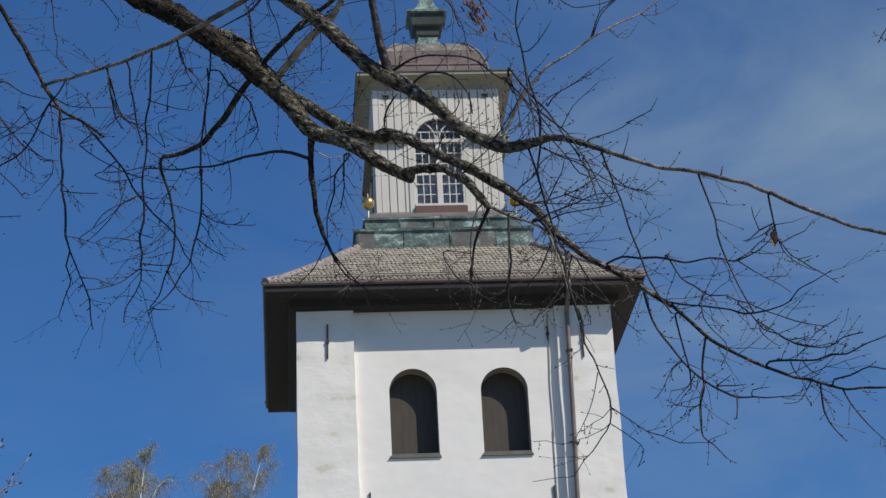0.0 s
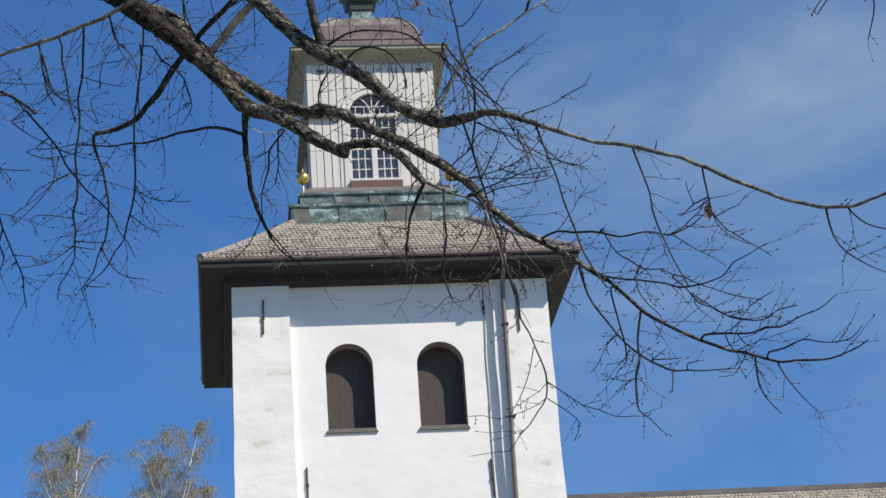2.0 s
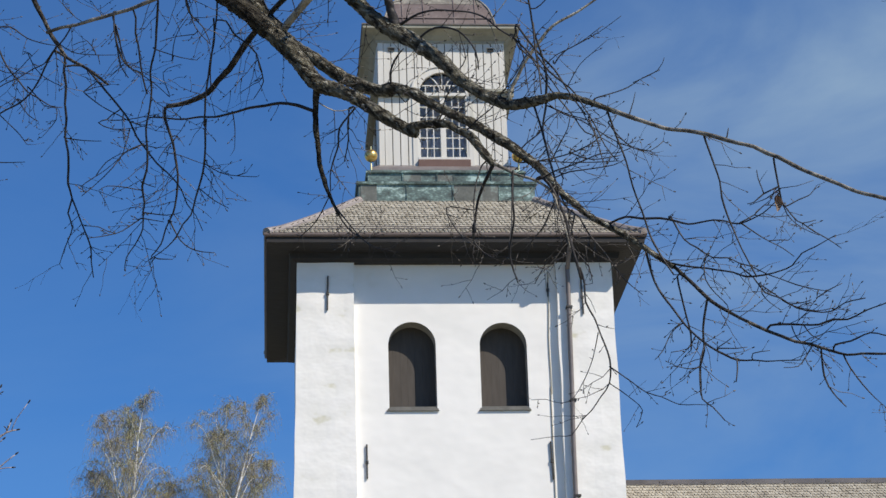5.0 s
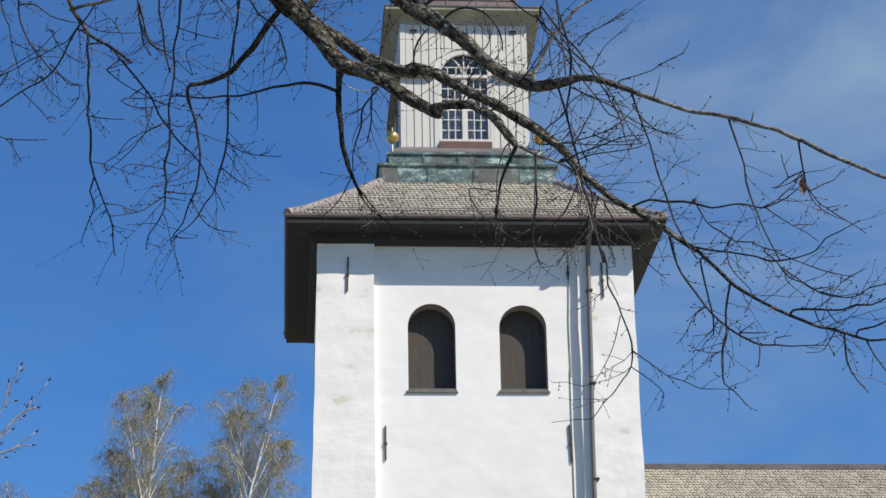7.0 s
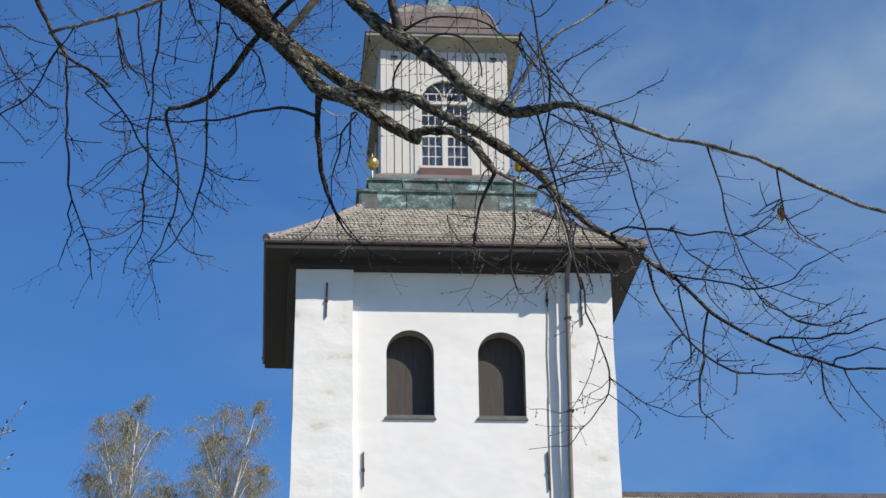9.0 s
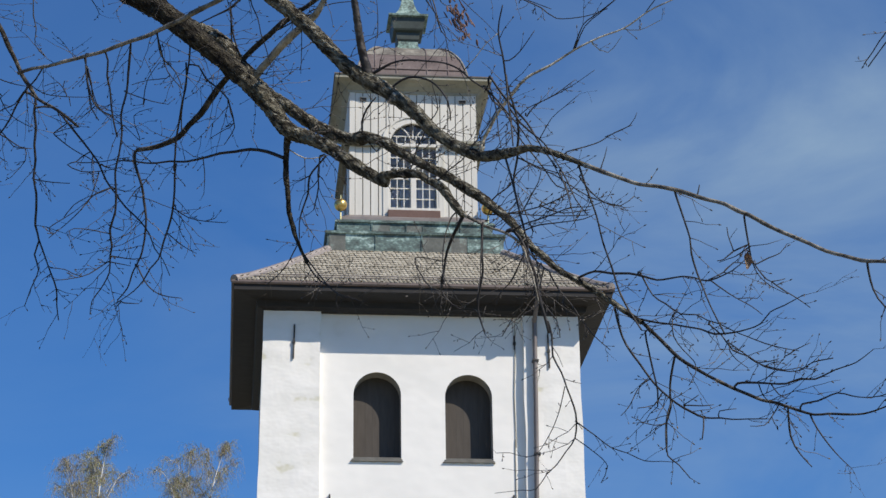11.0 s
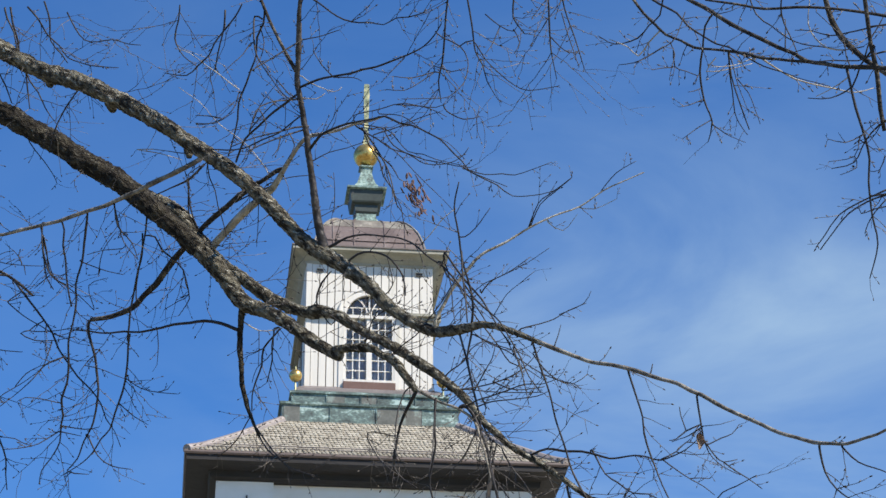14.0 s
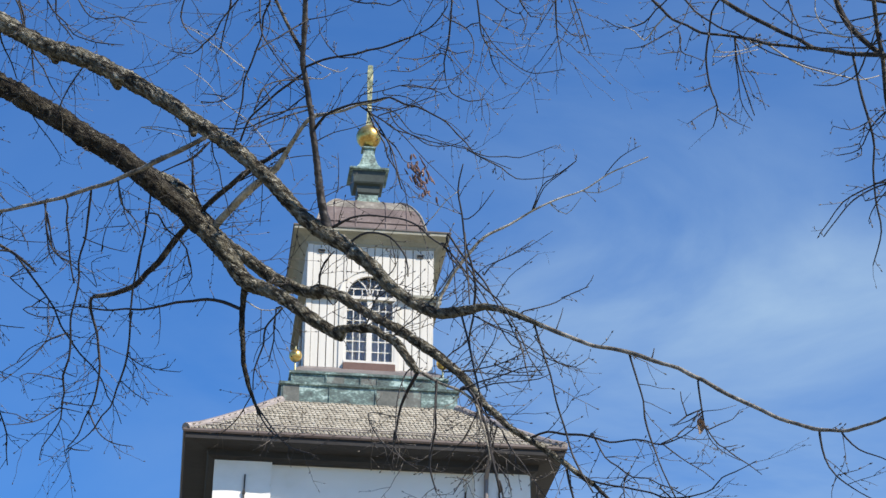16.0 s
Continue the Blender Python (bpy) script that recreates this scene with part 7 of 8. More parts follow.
bough(far_linden, "twig", 7, 0.02, [(1.521, 4.450, 4.214, 0.0021), (1.521, 4.454, 4.208, 0.0021), (1.501, 4.442, 4.155, 0.0016), (1.435, 4.430, 4.131, 0.0011)])
bough(far_linden, "twig", 7, 0.02, [(1.502, 4.442, 4.155, 0.0020), (1.500, 4.430, 4.119, 0.0016), (1.455, 4.418, 4.091, 0.0011)])
bough(far_linden, "twig", 7, 0.02, [(1.552, 4.396, 4.215, 0.0020), (1.545, 4.395, 4.221, 0.0020), (1.512, 4.383, 4.187, 0.0015), (1.493, 4.371, 4.159, 0.0011)])
bough(far_linden, "twig", 7, 0.02, [(1.521, 4.454, 4.208, 0.0021), (1.536, 4.442, 4.187, 0.0016), (1.553, 4.430, 4.163, 0.0011)])
bough(far_linden, "twig", 6, 0.02, [(1.328, 4.605, 4.503, 0.0020), (1.327, 4.602, 4.508, 0.0020), (1.288, 4.590, 4.482, 0.0017), (1.255, 4.578, 4.465, 0.0013), (1.204, 4.566, 4.452, 0.0010)], PALE)
bough(linden, "twig", 3, 0.03, [(1.325, 6.018, 3.599, 0.0038), (1.321, 6.005, 3.566, 0.0032), (1.312, 5.993, 3.526, 0.0027)])
bough(linden, "twig", 3, 0.03, [(1.245, 6.076, 3.669, 0.0038), (1.248, 6.076, 3.666, 0.0038), (1.230, 6.063, 3.618, 0.0035), (1.221, 6.051, 3.564, 0.0031), (1.218, 6.038, 3.501, 0.0027)])
bough(linden, "twig", 6, 0.03, [(1.277, 6.057, 3.647, 0.0029), (1.299, 6.045, 3.659, 0.0023), (1.319, 6.032, 3.671, 0.0016)])
bough(linden, "twig", 6, 0.03, [(1.280, 6.053, 3.639, 0.0029), (1.283, 6.051, 3.645, 0.0029), (1.329, 6.038, 3.640, 0.0023), (1.359, 6.026, 3.640, 0.0016)])
bough(linden, "twig", 6, 0.03, [(1.362, 5.982, 3.585, 0.0029), (1.361, 5.969, 3.602, 0.0023), (1.407, 5.957, 3.606, 0.0016)])
bough(linden, "twig", 6, 0.03, [(1.227, 6.087, 3.697, 0.0030), (1.220, 6.091, 3.688, 0.0030), (1.199, 6.079, 3.654, 0.0023), (1.147, 6.066, 3.639, 0.0016)])
bough(linden, "twig", 6, 0.03, [(1.224, 6.056, 3.586, 0.0029), (1.224, 6.055, 3.590, 0.0029), (1.188, 6.042, 3.581, 0.0023), (1.146, 6.029, 3.587, 0.0016)])
bough(linden, "twig", 6, 0.03, [(1.197, 6.102, 3.740, 0.0030), (1.184, 6.106, 3.735, 0.0030), (1.155, 6.093, 3.705, 0.0025), (1.126, 6.080, 3.649, 0.0020), (1.098, 6.067, 3.616, 0.0016)])
bough(linden, "twig", 6, 0.03, [(1.452, 5.860, 3.645, 0.0029), (1.458, 5.848, 3.610, 0.0022), (1.474, 5.835, 3.584, 0.0015)])
bough(linden, "twig", 6, 0.03, [(1.478, 5.830, 3.638, 0.0028), (1.482, 5.831, 3.632, 0.0028), (1.495, 5.819, 3.604, 0.0022), (1.515, 5.807, 3.587, 0.0015)])
bough(linden, "twig", 6, 0.03, [(1.494, 5.828, 3.577, 0.0028), (1.493, 5.830, 3.571, 0.0028), (1.471, 5.818, 3.538, 0.0024), (1.446, 5.806, 3.509, 0.0019), (1.403, 5.794, 3.502, 0.0015)])
bough(linden, "twig", 6, 0.03, [(1.374, 5.886, 3.775, 0.0029), (1.380, 5.882, 3.784, 0.0029), (1.378, 5.869, 3.745, 0.0025), (1.394, 5.857, 3.715, 0.0019), (1.421, 5.845, 3.687, 0.0015)])
bough(linden, "twig", 6, 0.03, [(1.379, 5.879, 3.774, 0.0029), (1.421, 5.866, 3.736, 0.0026), (1.448, 5.854, 3.707, 0.0022), (1.522, 5.842, 3.683, 0.0018), (1.614, 5.830, 3.679, 0.0015)])
bough(linden, "twig", 6, 0.03, [(1.258, 5.971, 3.898, 0.0029), (1.245, 5.978, 3.887, 0.0029), (1.241, 5.966, 3.823, 0.0026), (1.265, 5.953, 3.775, 0.0024), (1.292, 5.941, 3.737, 0.0021), (1.290, 5.928, 3.699, 0.0019), (1.266, 5.916, 3.657, 0.0016)])
bough(linden, "twig", 6, 0.03, [(1.448, 5.854, 3.707, 0.0029), (1.485, 5.842, 3.708, 0.0022), (1.507, 5.830, 3.712, 0.0015)])
bough(linden, "twig", 6, 0.03, [(1.509, 5.751, 3.714, 0.0028), (1.505, 5.760, 3.693, 0.0028), (1.535, 5.748, 3.710, 0.0022), (1.573, 5.736, 3.726, 0.0015)])
bough(linden, "twig", 6, 0.05, [(-0.932, 7.023, 5.137, 0.0038), (-0.880, 7.026, 5.144, 0.0038), (-0.819, 7.014, 5.095, 0.0031), (-0.759, 7.002, 5.069, 0.0025), (-0.720, 6.990, 5.057, 0.0018)])
bough(linden, "twig", 6, 0.05, [(-0.491, 6.578, 4.922, 0.0036), (-0.480, 6.567, 4.846, 0.0029), (-0.455, 6.556, 4.780, 0.0024), (-0.404, 6.544, 4.741, 0.0017)])
bough(linden, "twig", 6, 0.05, [(-0.387, 6.696, 4.554, 0.0037), (-0.407, 6.693, 4.557, 0.0037), (-0.459, 6.681, 4.523, 0.0032), (-0.493, 6.670, 4.469, 0.0027), (-0.535, 6.658, 4.415, 0.0022), (-0.586, 6.647, 4.361, 0.0017)])
bough(linden, "twig", 6, 0.05, [(-0.330, 6.991, 4.412, 0.0038), (-0.326, 6.990, 4.415, 0.0038), (-0.288, 6.978, 4.340, 0.0031), (-0.240, 6.966, 4.301, 0.0025), (-0.175, 6.954, 4.287, 0.0018)])
bough(linden, "twig", 7, 0.05, [(-0.987, 6.950, 4.623, 0.0030), (-0.939, 6.938, 4.606, 0.0025), (-0.908, 6.926, 4.565, 0.0021), (-0.877, 6.914, 4.510, 0.0016)])
bough(linden, "twig", 7, 0.05, [(-0.938, 6.939, 4.604, 0.0030), (-0.864, 6.927, 4.596, 0.0023), (-0.798, 6.915, 4.593, 0.0016)])
bough(linden, "twig", 7, 0.05, [(-0.680, 6.689, 4.914, 0.0029), (-0.689, 6.684, 4.922, 0.0029), (-0.632, 6.673, 4.876, 0.0024), (-0.558, 6.661, 4.861, 0.0020), (-0.493, 6.650, 4.856, 0.0015)])
bough(linden, "twig", 7, 0.05, [(-0.549, 6.659, 4.860, 0.0029), (-0.541, 6.647, 4.820, 0.0015)])
bough(linden, "twig", 7, 0.05, [(-0.456, 6.556, 4.781, 0.0028), (-0.479, 6.544, 4.749, 0.0022), (-0.501, 6.533, 4.720, 0.0015)])
bough(linden, "twig", 7, 0.05, [(-0.479, 6.734, 4.701, 0.0029), (-0.521, 6.745, 4.670, 0.0029), (-0.457, 6.734, 4.665, 0.0024), (-0.403, 6.722, 4.670, 0.0020), (-0.347, 6.710, 4.676, 0.0016)])
bough(linden, "twig", 7, 0.05, [(-0.521, 6.745, 4.670, 0.0029), (-0.549, 6.748, 4.660, 0.0029), (-0.502, 6.736, 4.632, 0.0024), (-0.429, 6.724, 4.631, 0.0020), (-0.374, 6.713, 4.641, 0.0016)])
bough(linden, "twig", 7, 0.05, [(-0.450, 6.728, 4.631, 0.0029), (-0.447, 6.731, 4.624, 0.0029), (-0.463, 6.720, 4.549, 0.0022), (-0.478, 6.708, 4.505, 0.0015)])
bough(linden, "twig", 7, 0.05, [(-0.364, 6.555, 4.837, 0.0028), (-0.362, 6.557, 4.832, 0.0028), (-0.280, 6.546, 4.798, 0.0022), (-0.226, 6.535, 4.783, 0.0015)])
bough(linden, "twig", 7, 0.05, [(-0.320, 6.880, 4.670, 0.0030), (-0.299, 6.880, 4.672, 0.0030), (-0.335, 6.868, 4.626, 0.0023), (-0.360, 6.857, 4.576, 0.0016)])
bough(linden, "twig", 7, 0.05, [(-0.210, 6.763, 4.527, 0.0029), (-0.155, 6.751, 4.486, 0.0024), (-0.100, 6.739, 4.470, 0.0020), (-0.037, 6.728, 4.462, 0.0016)])
bough(linden, "twig", 7, 0.05, [(-0.101, 6.739, 4.470, 0.0029), (-0.070, 6.728, 4.477, 0.0016)])
bough(linden, "twig", 7, 0.05, [(-0.226, 6.804, 4.454, 0.0029), (-0.219, 6.806, 4.450, 0.0029), (-0.173, 6.794, 4.406, 0.0023), (-0.127, 6.782, 4.375, 0.0016)])
bough(linden, "twig", 7, 0.05, [(-0.403, 6.756, 4.428, 0.0029), (-0.416, 6.756, 4.428, 0.0029), (-0.461, 6.744, 4.432, 0.0024), (-0.514, 6.732, 4.431, 0.0020), (-0.539, 6.721, 4.411, 0.0016)])
bough(linden, "twig", 7, 0.05, [(-0.402, 6.748, 4.448, 0.0029), (-0.408, 6.745, 4.452, 0.0029), (-0.361, 6.734, 4.428, 0.0022), (-0.362, 6.722, 4.462, 0.0016)])
bough(linden, "twig", 7, 0.05, [(-0.407, 6.789, 4.343, 0.0029), (-0.425, 6.793, 4.331, 0.0029), (-0.486, 6.781, 4.287, 0.0024), (-0.540, 6.770, 4.305, 0.0021), (-0.584, 6.758, 4.304, 0.0016)])
bough(linden, "twig", 7, 0.05, [(-0.486, 6.781, 4.287, 0.0029), (-0.530, 6.769, 4.272, 0.0022), (-0.573, 6.758, 4.262, 0.0016)])
bough(linden, "twig", 7, 0.05, [(-0.375, 6.956, 4.274, 0.0030), (-0.368, 6.957, 4.272, 0.0030), (-0.381, 6.945, 4.252, 0.0023), (-0.384, 6.933, 4.230, 0.0016)])
bough(linden, "twig", 7, 0.05, [(-0.368, 6.957, 4.272, 0.0030), (-0.358, 6.959, 4.268, 0.0030), (-0.312, 6.947, 4.262, 0.0016)])
bough(linden, "twig", 7, 0.05, [(-0.402, 6.783, 4.361, 0.0029), (-0.398, 6.783, 4.360, 0.0029), (-0.325, 6.771, 4.346, 0.0022), (-0.280, 6.760, 4.351, 0.0016)])
bough(linden, "twig", 7, 0.05, [(-0.402, 6.790, 4.341, 0.0029), (-0.407, 6.789, 4.343, 0.0029), (-0.334, 6.777, 4.325, 0.0016)])
bough(linden, "twig", 7, 0.05, [(-0.807, 6.817, 4.768, 0.0029), (-0.819, 6.812, 4.774, 0.0029), (-0.782, 6.801, 4.712, 0.0023), (-0.747, 6.789, 4.683, 0.0016)])
bough(linden, "twig", 7, 0.05, [(-0.883, 6.865, 4.741, 0.0030), (-0.873, 6.869, 4.733, 0.0030), (-0.813, 6.858, 4.667, 0.0023), (-0.787, 6.846, 4.626, 0.0016)])
bough(linden, "twig", 7, 0.05, [(-0.774, 6.789, 4.796, 0.0029), (-0.785, 6.783, 4.805, 0.0029), (-0.726, 6.771, 4.730, 0.0022), (-0.688, 6.760, 4.718, 0.0016)])
bough(linden, "twig", 7, 0.05, [(-0.698, 6.763, 4.721, 0.0029), (-0.688, 6.764, 4.721, 0.0029), (-0.685, 6.752, 4.671, 0.0022), (-0.727, 6.740, 4.605, 0.0016)])
bough(linden, "twig", 7, 0.05, [(-0.661, 6.820, 4.642, 0.0029), (-0.663, 6.822, 4.639, 0.0029), (-0.598, 6.810, 4.624, 0.0023), (-0.542, 6.798, 4.617, 0.0016)])
bough(linden, "twig", 7, 0.05, [(-0.783, 6.856, 4.950, 0.0030), (-0.797, 6.849, 4.961, 0.0030), (-0.766, 6.837, 4.894, 0.0023), (-0.679, 6.826, 4.827, 0.0016)])
bough(linden, "twig", 7, 0.05, [(-0.979, 6.888, 4.791, 0.0030), (-0.907, 6.876, 4.849, 0.0025), (-0.834, 6.864, 4.895, 0.0021), (-0.761, 6.852, 4.974, 0.0016)])
bough(linden, "twig", 7, 0.05, [(-0.953, 7.056, 5.018, 0.0030), (-0.893, 7.044, 4.981, 0.0023), (-0.796, 7.031, 4.970, 0.0016)])
bough(linden, "twig", 7, 0.05, [(-0.556, 6.732, 4.800, 0.0029), (-0.598, 6.743, 4.769, 0.0029), (-0.561, 6.732, 4.779, 0.0022), (-0.514, 6.720, 4.782, 0.0016)])
bough(linden, "twig", 7, 0.05, [(-0.558, 6.661, 4.861, 0.0029), (-0.558, 6.657, 4.869, 0.0029), (-0.585, 6.646, 4.904, 0.0022), (-0.629, 6.634, 4.882, 0.0015)])
bough(linden, "twig", 4, 0.04, [(0.768, 5.934, 4.363, 0.0051), (0.769, 5.938, 4.354, 0.0051), (0.784, 5.926, 4.282, 0.0045), (0.796, 5.914, 4.207, 0.0040), (0.809, 5.903, 4.140, 0.0035), (0.821, 5.891, 4.066, 0.0029)])
bough(linden, "twig", 4, 0.04, [(0.722, 5.902, 4.568, 0.0051), (0.722, 5.891, 4.590, 0.0051), (0.756, 5.880, 4.530, 0.0047), (0.794, 5.868, 4.471, 0.0044), (0.823, 5.856, 4.429, 0.0040), (0.851, 5.845, 4.370, 0.0036), (0.873, 5.833, 4.321, 0.0033), (0.901, 5.821, 4.271, 0.0029)])
bough(linden, "twig", 4, 0.04, [(0.762, 5.830, 4.565, 0.0050), (0.764, 5.832, 4.560, 0.0050), (0.766, 5.821, 4.474, 0.0043), (0.772, 5.809, 4.397, 0.0036), (0.774, 5.798, 4.324, 0.0029)])
bough(linden, "twig", 5, 0.04, [(0.768, 5.899, 4.160, 0.0033), (0.840, 5.887, 4.172, 0.0029), (0.905, 5.875, 4.195, 0.0025), (0.954, 5.863, 4.229, 0.0021), (0.994, 5.852, 4.281, 0.0018)])
bough(linden, "twig", 5, 0.04, [(0.814, 5.898, 4.108, 0.0033), (0.822, 5.895, 4.111, 0.0033), (0.854, 5.884, 4.120, 0.0029), (0.917, 5.872, 4.125, 0.0025), (0.980, 5.860, 4.132, 0.0021), (1.011, 5.848, 4.144, 0.0018)])
bough(linden, "twig", 5, 0.04, [(0.771, 6.258, 4.334, 0.0035), (0.756, 6.268, 4.315, 0.0035), (0.824, 6.256, 4.315, 0.0031), (0.908, 6.243, 4.305, 0.0027), (0.991, 6.231, 4.301, 0.0023), (1.058, 6.218, 4.300, 0.0019)])
bough(linden, "twig", 5, 0.04, [(0.862, 5.883, 4.180, 0.0033), (0.857, 5.883, 4.181, 0.0033), (0.918, 5.872, 4.154, 0.0025), (0.998, 5.860, 4.161, 0.0018)])
bough(linden, "twig", 5, 0.04, [(0.804, 5.907, 4.162, 0.0033), (0.810, 5.904, 4.167, 0.0033), (0.834, 5.892, 4.214, 0.0028), (0.856, 5.881, 4.253, 0.0022), (0.863, 5.869, 4.288, 0.0018)])
bough(linden, "twig", 5, 0.04, [(0.801, 5.913, 4.341, 0.0033), (0.809, 5.913, 4.339, 0.0033), (0.864, 5.901, 4.307, 0.0028), (0.919, 5.889, 4.285, 0.0022), (0.965, 5.878, 4.262, 0.0018)])
bough(linden, "twig", 5, 0.04, [(0.909, 5.789, 4.246, 0.0033), (0.903, 5.789, 4.248, 0.0033), (0.922, 5.778, 4.173, 0.0028), (0.931, 5.766, 4.117, 0.0022), (0.938, 5.755, 4.060, 0.0017)])
bough(linden, "twig", 5, 0.04, [(0.968, 5.794, 4.237, 0.0033), (0.960, 5.797, 4.235, 0.0033), (0.988, 5.785, 4.186, 0.0029), (1.024, 5.774, 4.147, 0.0025), (1.069, 5.762, 4.133, 0.0021), (1.106, 5.751, 4.158, 0.0017)])
bough(linden, "twig", 5, 0.04, [(0.758, 6.263, 4.348, 0.0035), (0.782, 6.249, 4.372, 0.0035), (0.816, 6.237, 4.395, 0.0030), (0.842, 6.225, 4.436, 0.0024), (0.867, 6.212, 4.450, 0.0019)])
bough(linden, "twig", 5, 0.04, [(0.869, 5.848, 4.335, 0.0033), (0.866, 5.844, 4.343, 0.0033), (0.894, 5.832, 4.285, 0.0025), (0.915, 5.821, 4.227, 0.0017)])
bough(linden, "twig", 5, 0.04, [(0.717, 5.907, 4.559, 0.0033), (0.722, 5.902, 4.568, 0.0033), (0.739, 5.891, 4.490, 0.0028), (0.743, 5.879, 4.412, 0.0022), (0.748, 5.867, 4.353, 0.0018)])
bough(linden, "twig", 5, 0.04, [(0.821, 5.854, 4.458, 0.0033), (0.824, 5.859, 4.448, 0.0033), (0.848, 5.847, 4.479, 0.0028), (0.905, 5.835, 4.510, 0.0022), (0.964, 5.824, 4.554, 0.0017)])
bough(linden, "twig", 5, 0.04, [(0.797, 5.915, 4.206, 0.0033), (0.774, 5.903, 4.171, 0.0025), (0.765, 5.891, 4.155, 0.0018)])
bough(linden, "twig", 5, 0.04, [(0.833, 5.891, 4.114, 0.0033), (0.839, 5.895, 4.102, 0.0033), (0.822, 5.884, 4.140, 0.0025), (0.794, 5.872, 4.206, 0.0018)])
bough(linden, "twig", 4, 0.05, [(0.821, 5.891, 4.065, 0.0035), (0.820, 5.879, 4.009, 0.0026), (0.810, 5.868, 3.961, 0.0017)])
bough(linden, "twig", 4, 0.05, [(0.880, 6.227, 4.196, 0.0037), (0.875, 6.230, 4.189, 0.0037), (0.897, 6.218, 4.130, 0.0028), (0.902, 6.206, 4.053, 0.0018)])
bough(linden, "twig", 4, 0.05, [(0.856, 6.233, 4.231, 0.0037), (0.852, 6.234, 4.228, 0.0037), (0.882, 6.222, 4.159, 0.0028), (0.929, 6.210, 4.109, 0.0018)])
bough(linden, "twig", 4, 0.05, [(0.729, 6.193, 4.250, 0.0037), (0.730, 6.191, 4.254, 0.0037), (0.722, 6.179, 4.167, 0.0030), (0.716, 6.167, 4.072, 0.0024), (0.703, 6.155, 3.999, 0.0018)])
bough(linden, "twig", 4, 0.05, [(0.664, 6.234, 4.309, 0.0037), (0.642, 6.243, 4.294, 0.0037), (0.618, 6.231, 4.215, 0.0031), (0.610, 6.218, 4.128, 0.0025), (0.612, 6.206, 4.060, 0.0018)])
bough(linden, "twig", 6, .05, [(-0.702, 6.627, 5.424, 0.0042), (-0.712, 6.631, 5.416, 0.0042), (-0.698, 6.631, 5.341, 0.0038), (-0.689, 6.631, 5.267, 0.0034), (-0.679, 6.631, 5.194, 0.0030), (-0.664, 6.631, 5.090, 0.0026), (-0.664, 6.631, 5.028, 0.0022), (-0.630, 6.631, 4.988, 0.0018)])
bough(linden, "twig", 6, .05, [(-0.560, 6.596, 5.331, 0.0034), (-0.572, 6.608, 5.308, 0.0034), (-0.544, 6.608, 5.260, 0.0029), (-0.511, 6.608, 5.219, 0.0025), (-0.476, 6.608, 5.168, 0.0020), (-0.462, 6.608, 5.137, 0.0016)])
bough(linden, "twig", 6, .05, [(-0.494, 6.561, 4.967, 0.0034), (-0.492, 6.561, 4.900, 0.0030), (-0.477, 6.561, 4.841, 0.0025), (-0.454, 6.561, 4.780, 0.0021), (-0.405, 6.561, 4.752, 0.0017)])
bough(linden, "twig", 6, .05, [(-0.221, 6.424, 4.835, 0.0024), (-0.232, 6.430, 4.822, 0.0024), (-0.288, 6.430, 4.814, 0.0019), (-0.340, 6.430, 4.795, 0.0015)])
bough(linden, "twig", 6, .05, [(-0.268, 6.424, 4.981, 0.0041), (-0.251, 6.424, 4.918, 0.0033), (-0.228, 6.424, 4.843, 0.0026), (-0.180, 6.424, 4.783, 0.0018)])
bough(linden, "twig", 5, .05, [(0.013, 6.330, 5.085, 0.0062), (-0.034, 6.350, 5.038, 0.0050), (-0.087, 6.370, 5.016, 0.0038), (-0.140, 6.390, 4.995, 0.0026)])
bough(sapling, "shoot", 5, .02, [(-0.903, 6.464, 3.361, 0.0095), (-0.865, 6.457, 3.406, 0.0084), (-0.835, 6.448, 3.453, 0.0073), (-0.800, 6.439, 3.496, 0.0062), (-0.764, 6.435, 3.524, 0.0051), (-0.735, 6.436, 3.532, 0.0040)])
bough(sapling, "shoot", 0, .02, [(-0.766, 6.435, 3.523, 0.0040), (-0.758, 6.432, 3.538, 0.0035), (-0.752, 6.428, 3.554, 0.0030)])
bough(sapling, "shoot", 0, .02, [(-0.749, 6.435, 3.531, 0.0030), (-0.734, 6.426, 3.565, 0.0025), (-0.702, 6.416, 3.609, 0.0020)])
bough(sapling, "shoot", 5, .02, [(-0.901, 6.461, 3.373, 0.0070), (-0.855, 6.461, 3.394, 0.0060), (-0.798, 6.462, 3.416, 0.0050), (-0.768, 6.460, 3.440, 0.0040), (-0.737, 6.456, 3.464, 0.0030)])
bough(sapling, "shoot", 0, .02, [(-0.798, 6.462, 3.416, 0.0040), (-0.773, 6.463, 3.424, 0.0035), (-0.747, 6.466, 3.427, 0.0030)])
bough(sapling, "shoot", 5, .02, [(-0.865, 6.457, 3.406, 0.0050), (-0.860, 6.440, 3.467, 0.0046), (-0.834, 6.425, 3.528, 0.0042), (-0.822, 6.417, 3.562, 0.0038), (-0.802, 6.406, 3.605, 0.0034), (-0.782, 6.394, 3.649, 0.0030)])
bough(sapling, "shoot", 0, .02, [(-0.824, 6.418, 3.557, 0.0030), (-0.819, 6.412, 3.579, 0.0030), (-0.817, 6.406, 3.600, 0.0030)])
bough(sapling, "shoot", 0, .02, [(-0.830, 6.423, 3.538, 0.0030), (-0.816, 6.423, 3.545, 0.0030), (-0.799, 6.424, 3.549, 0.0030)])
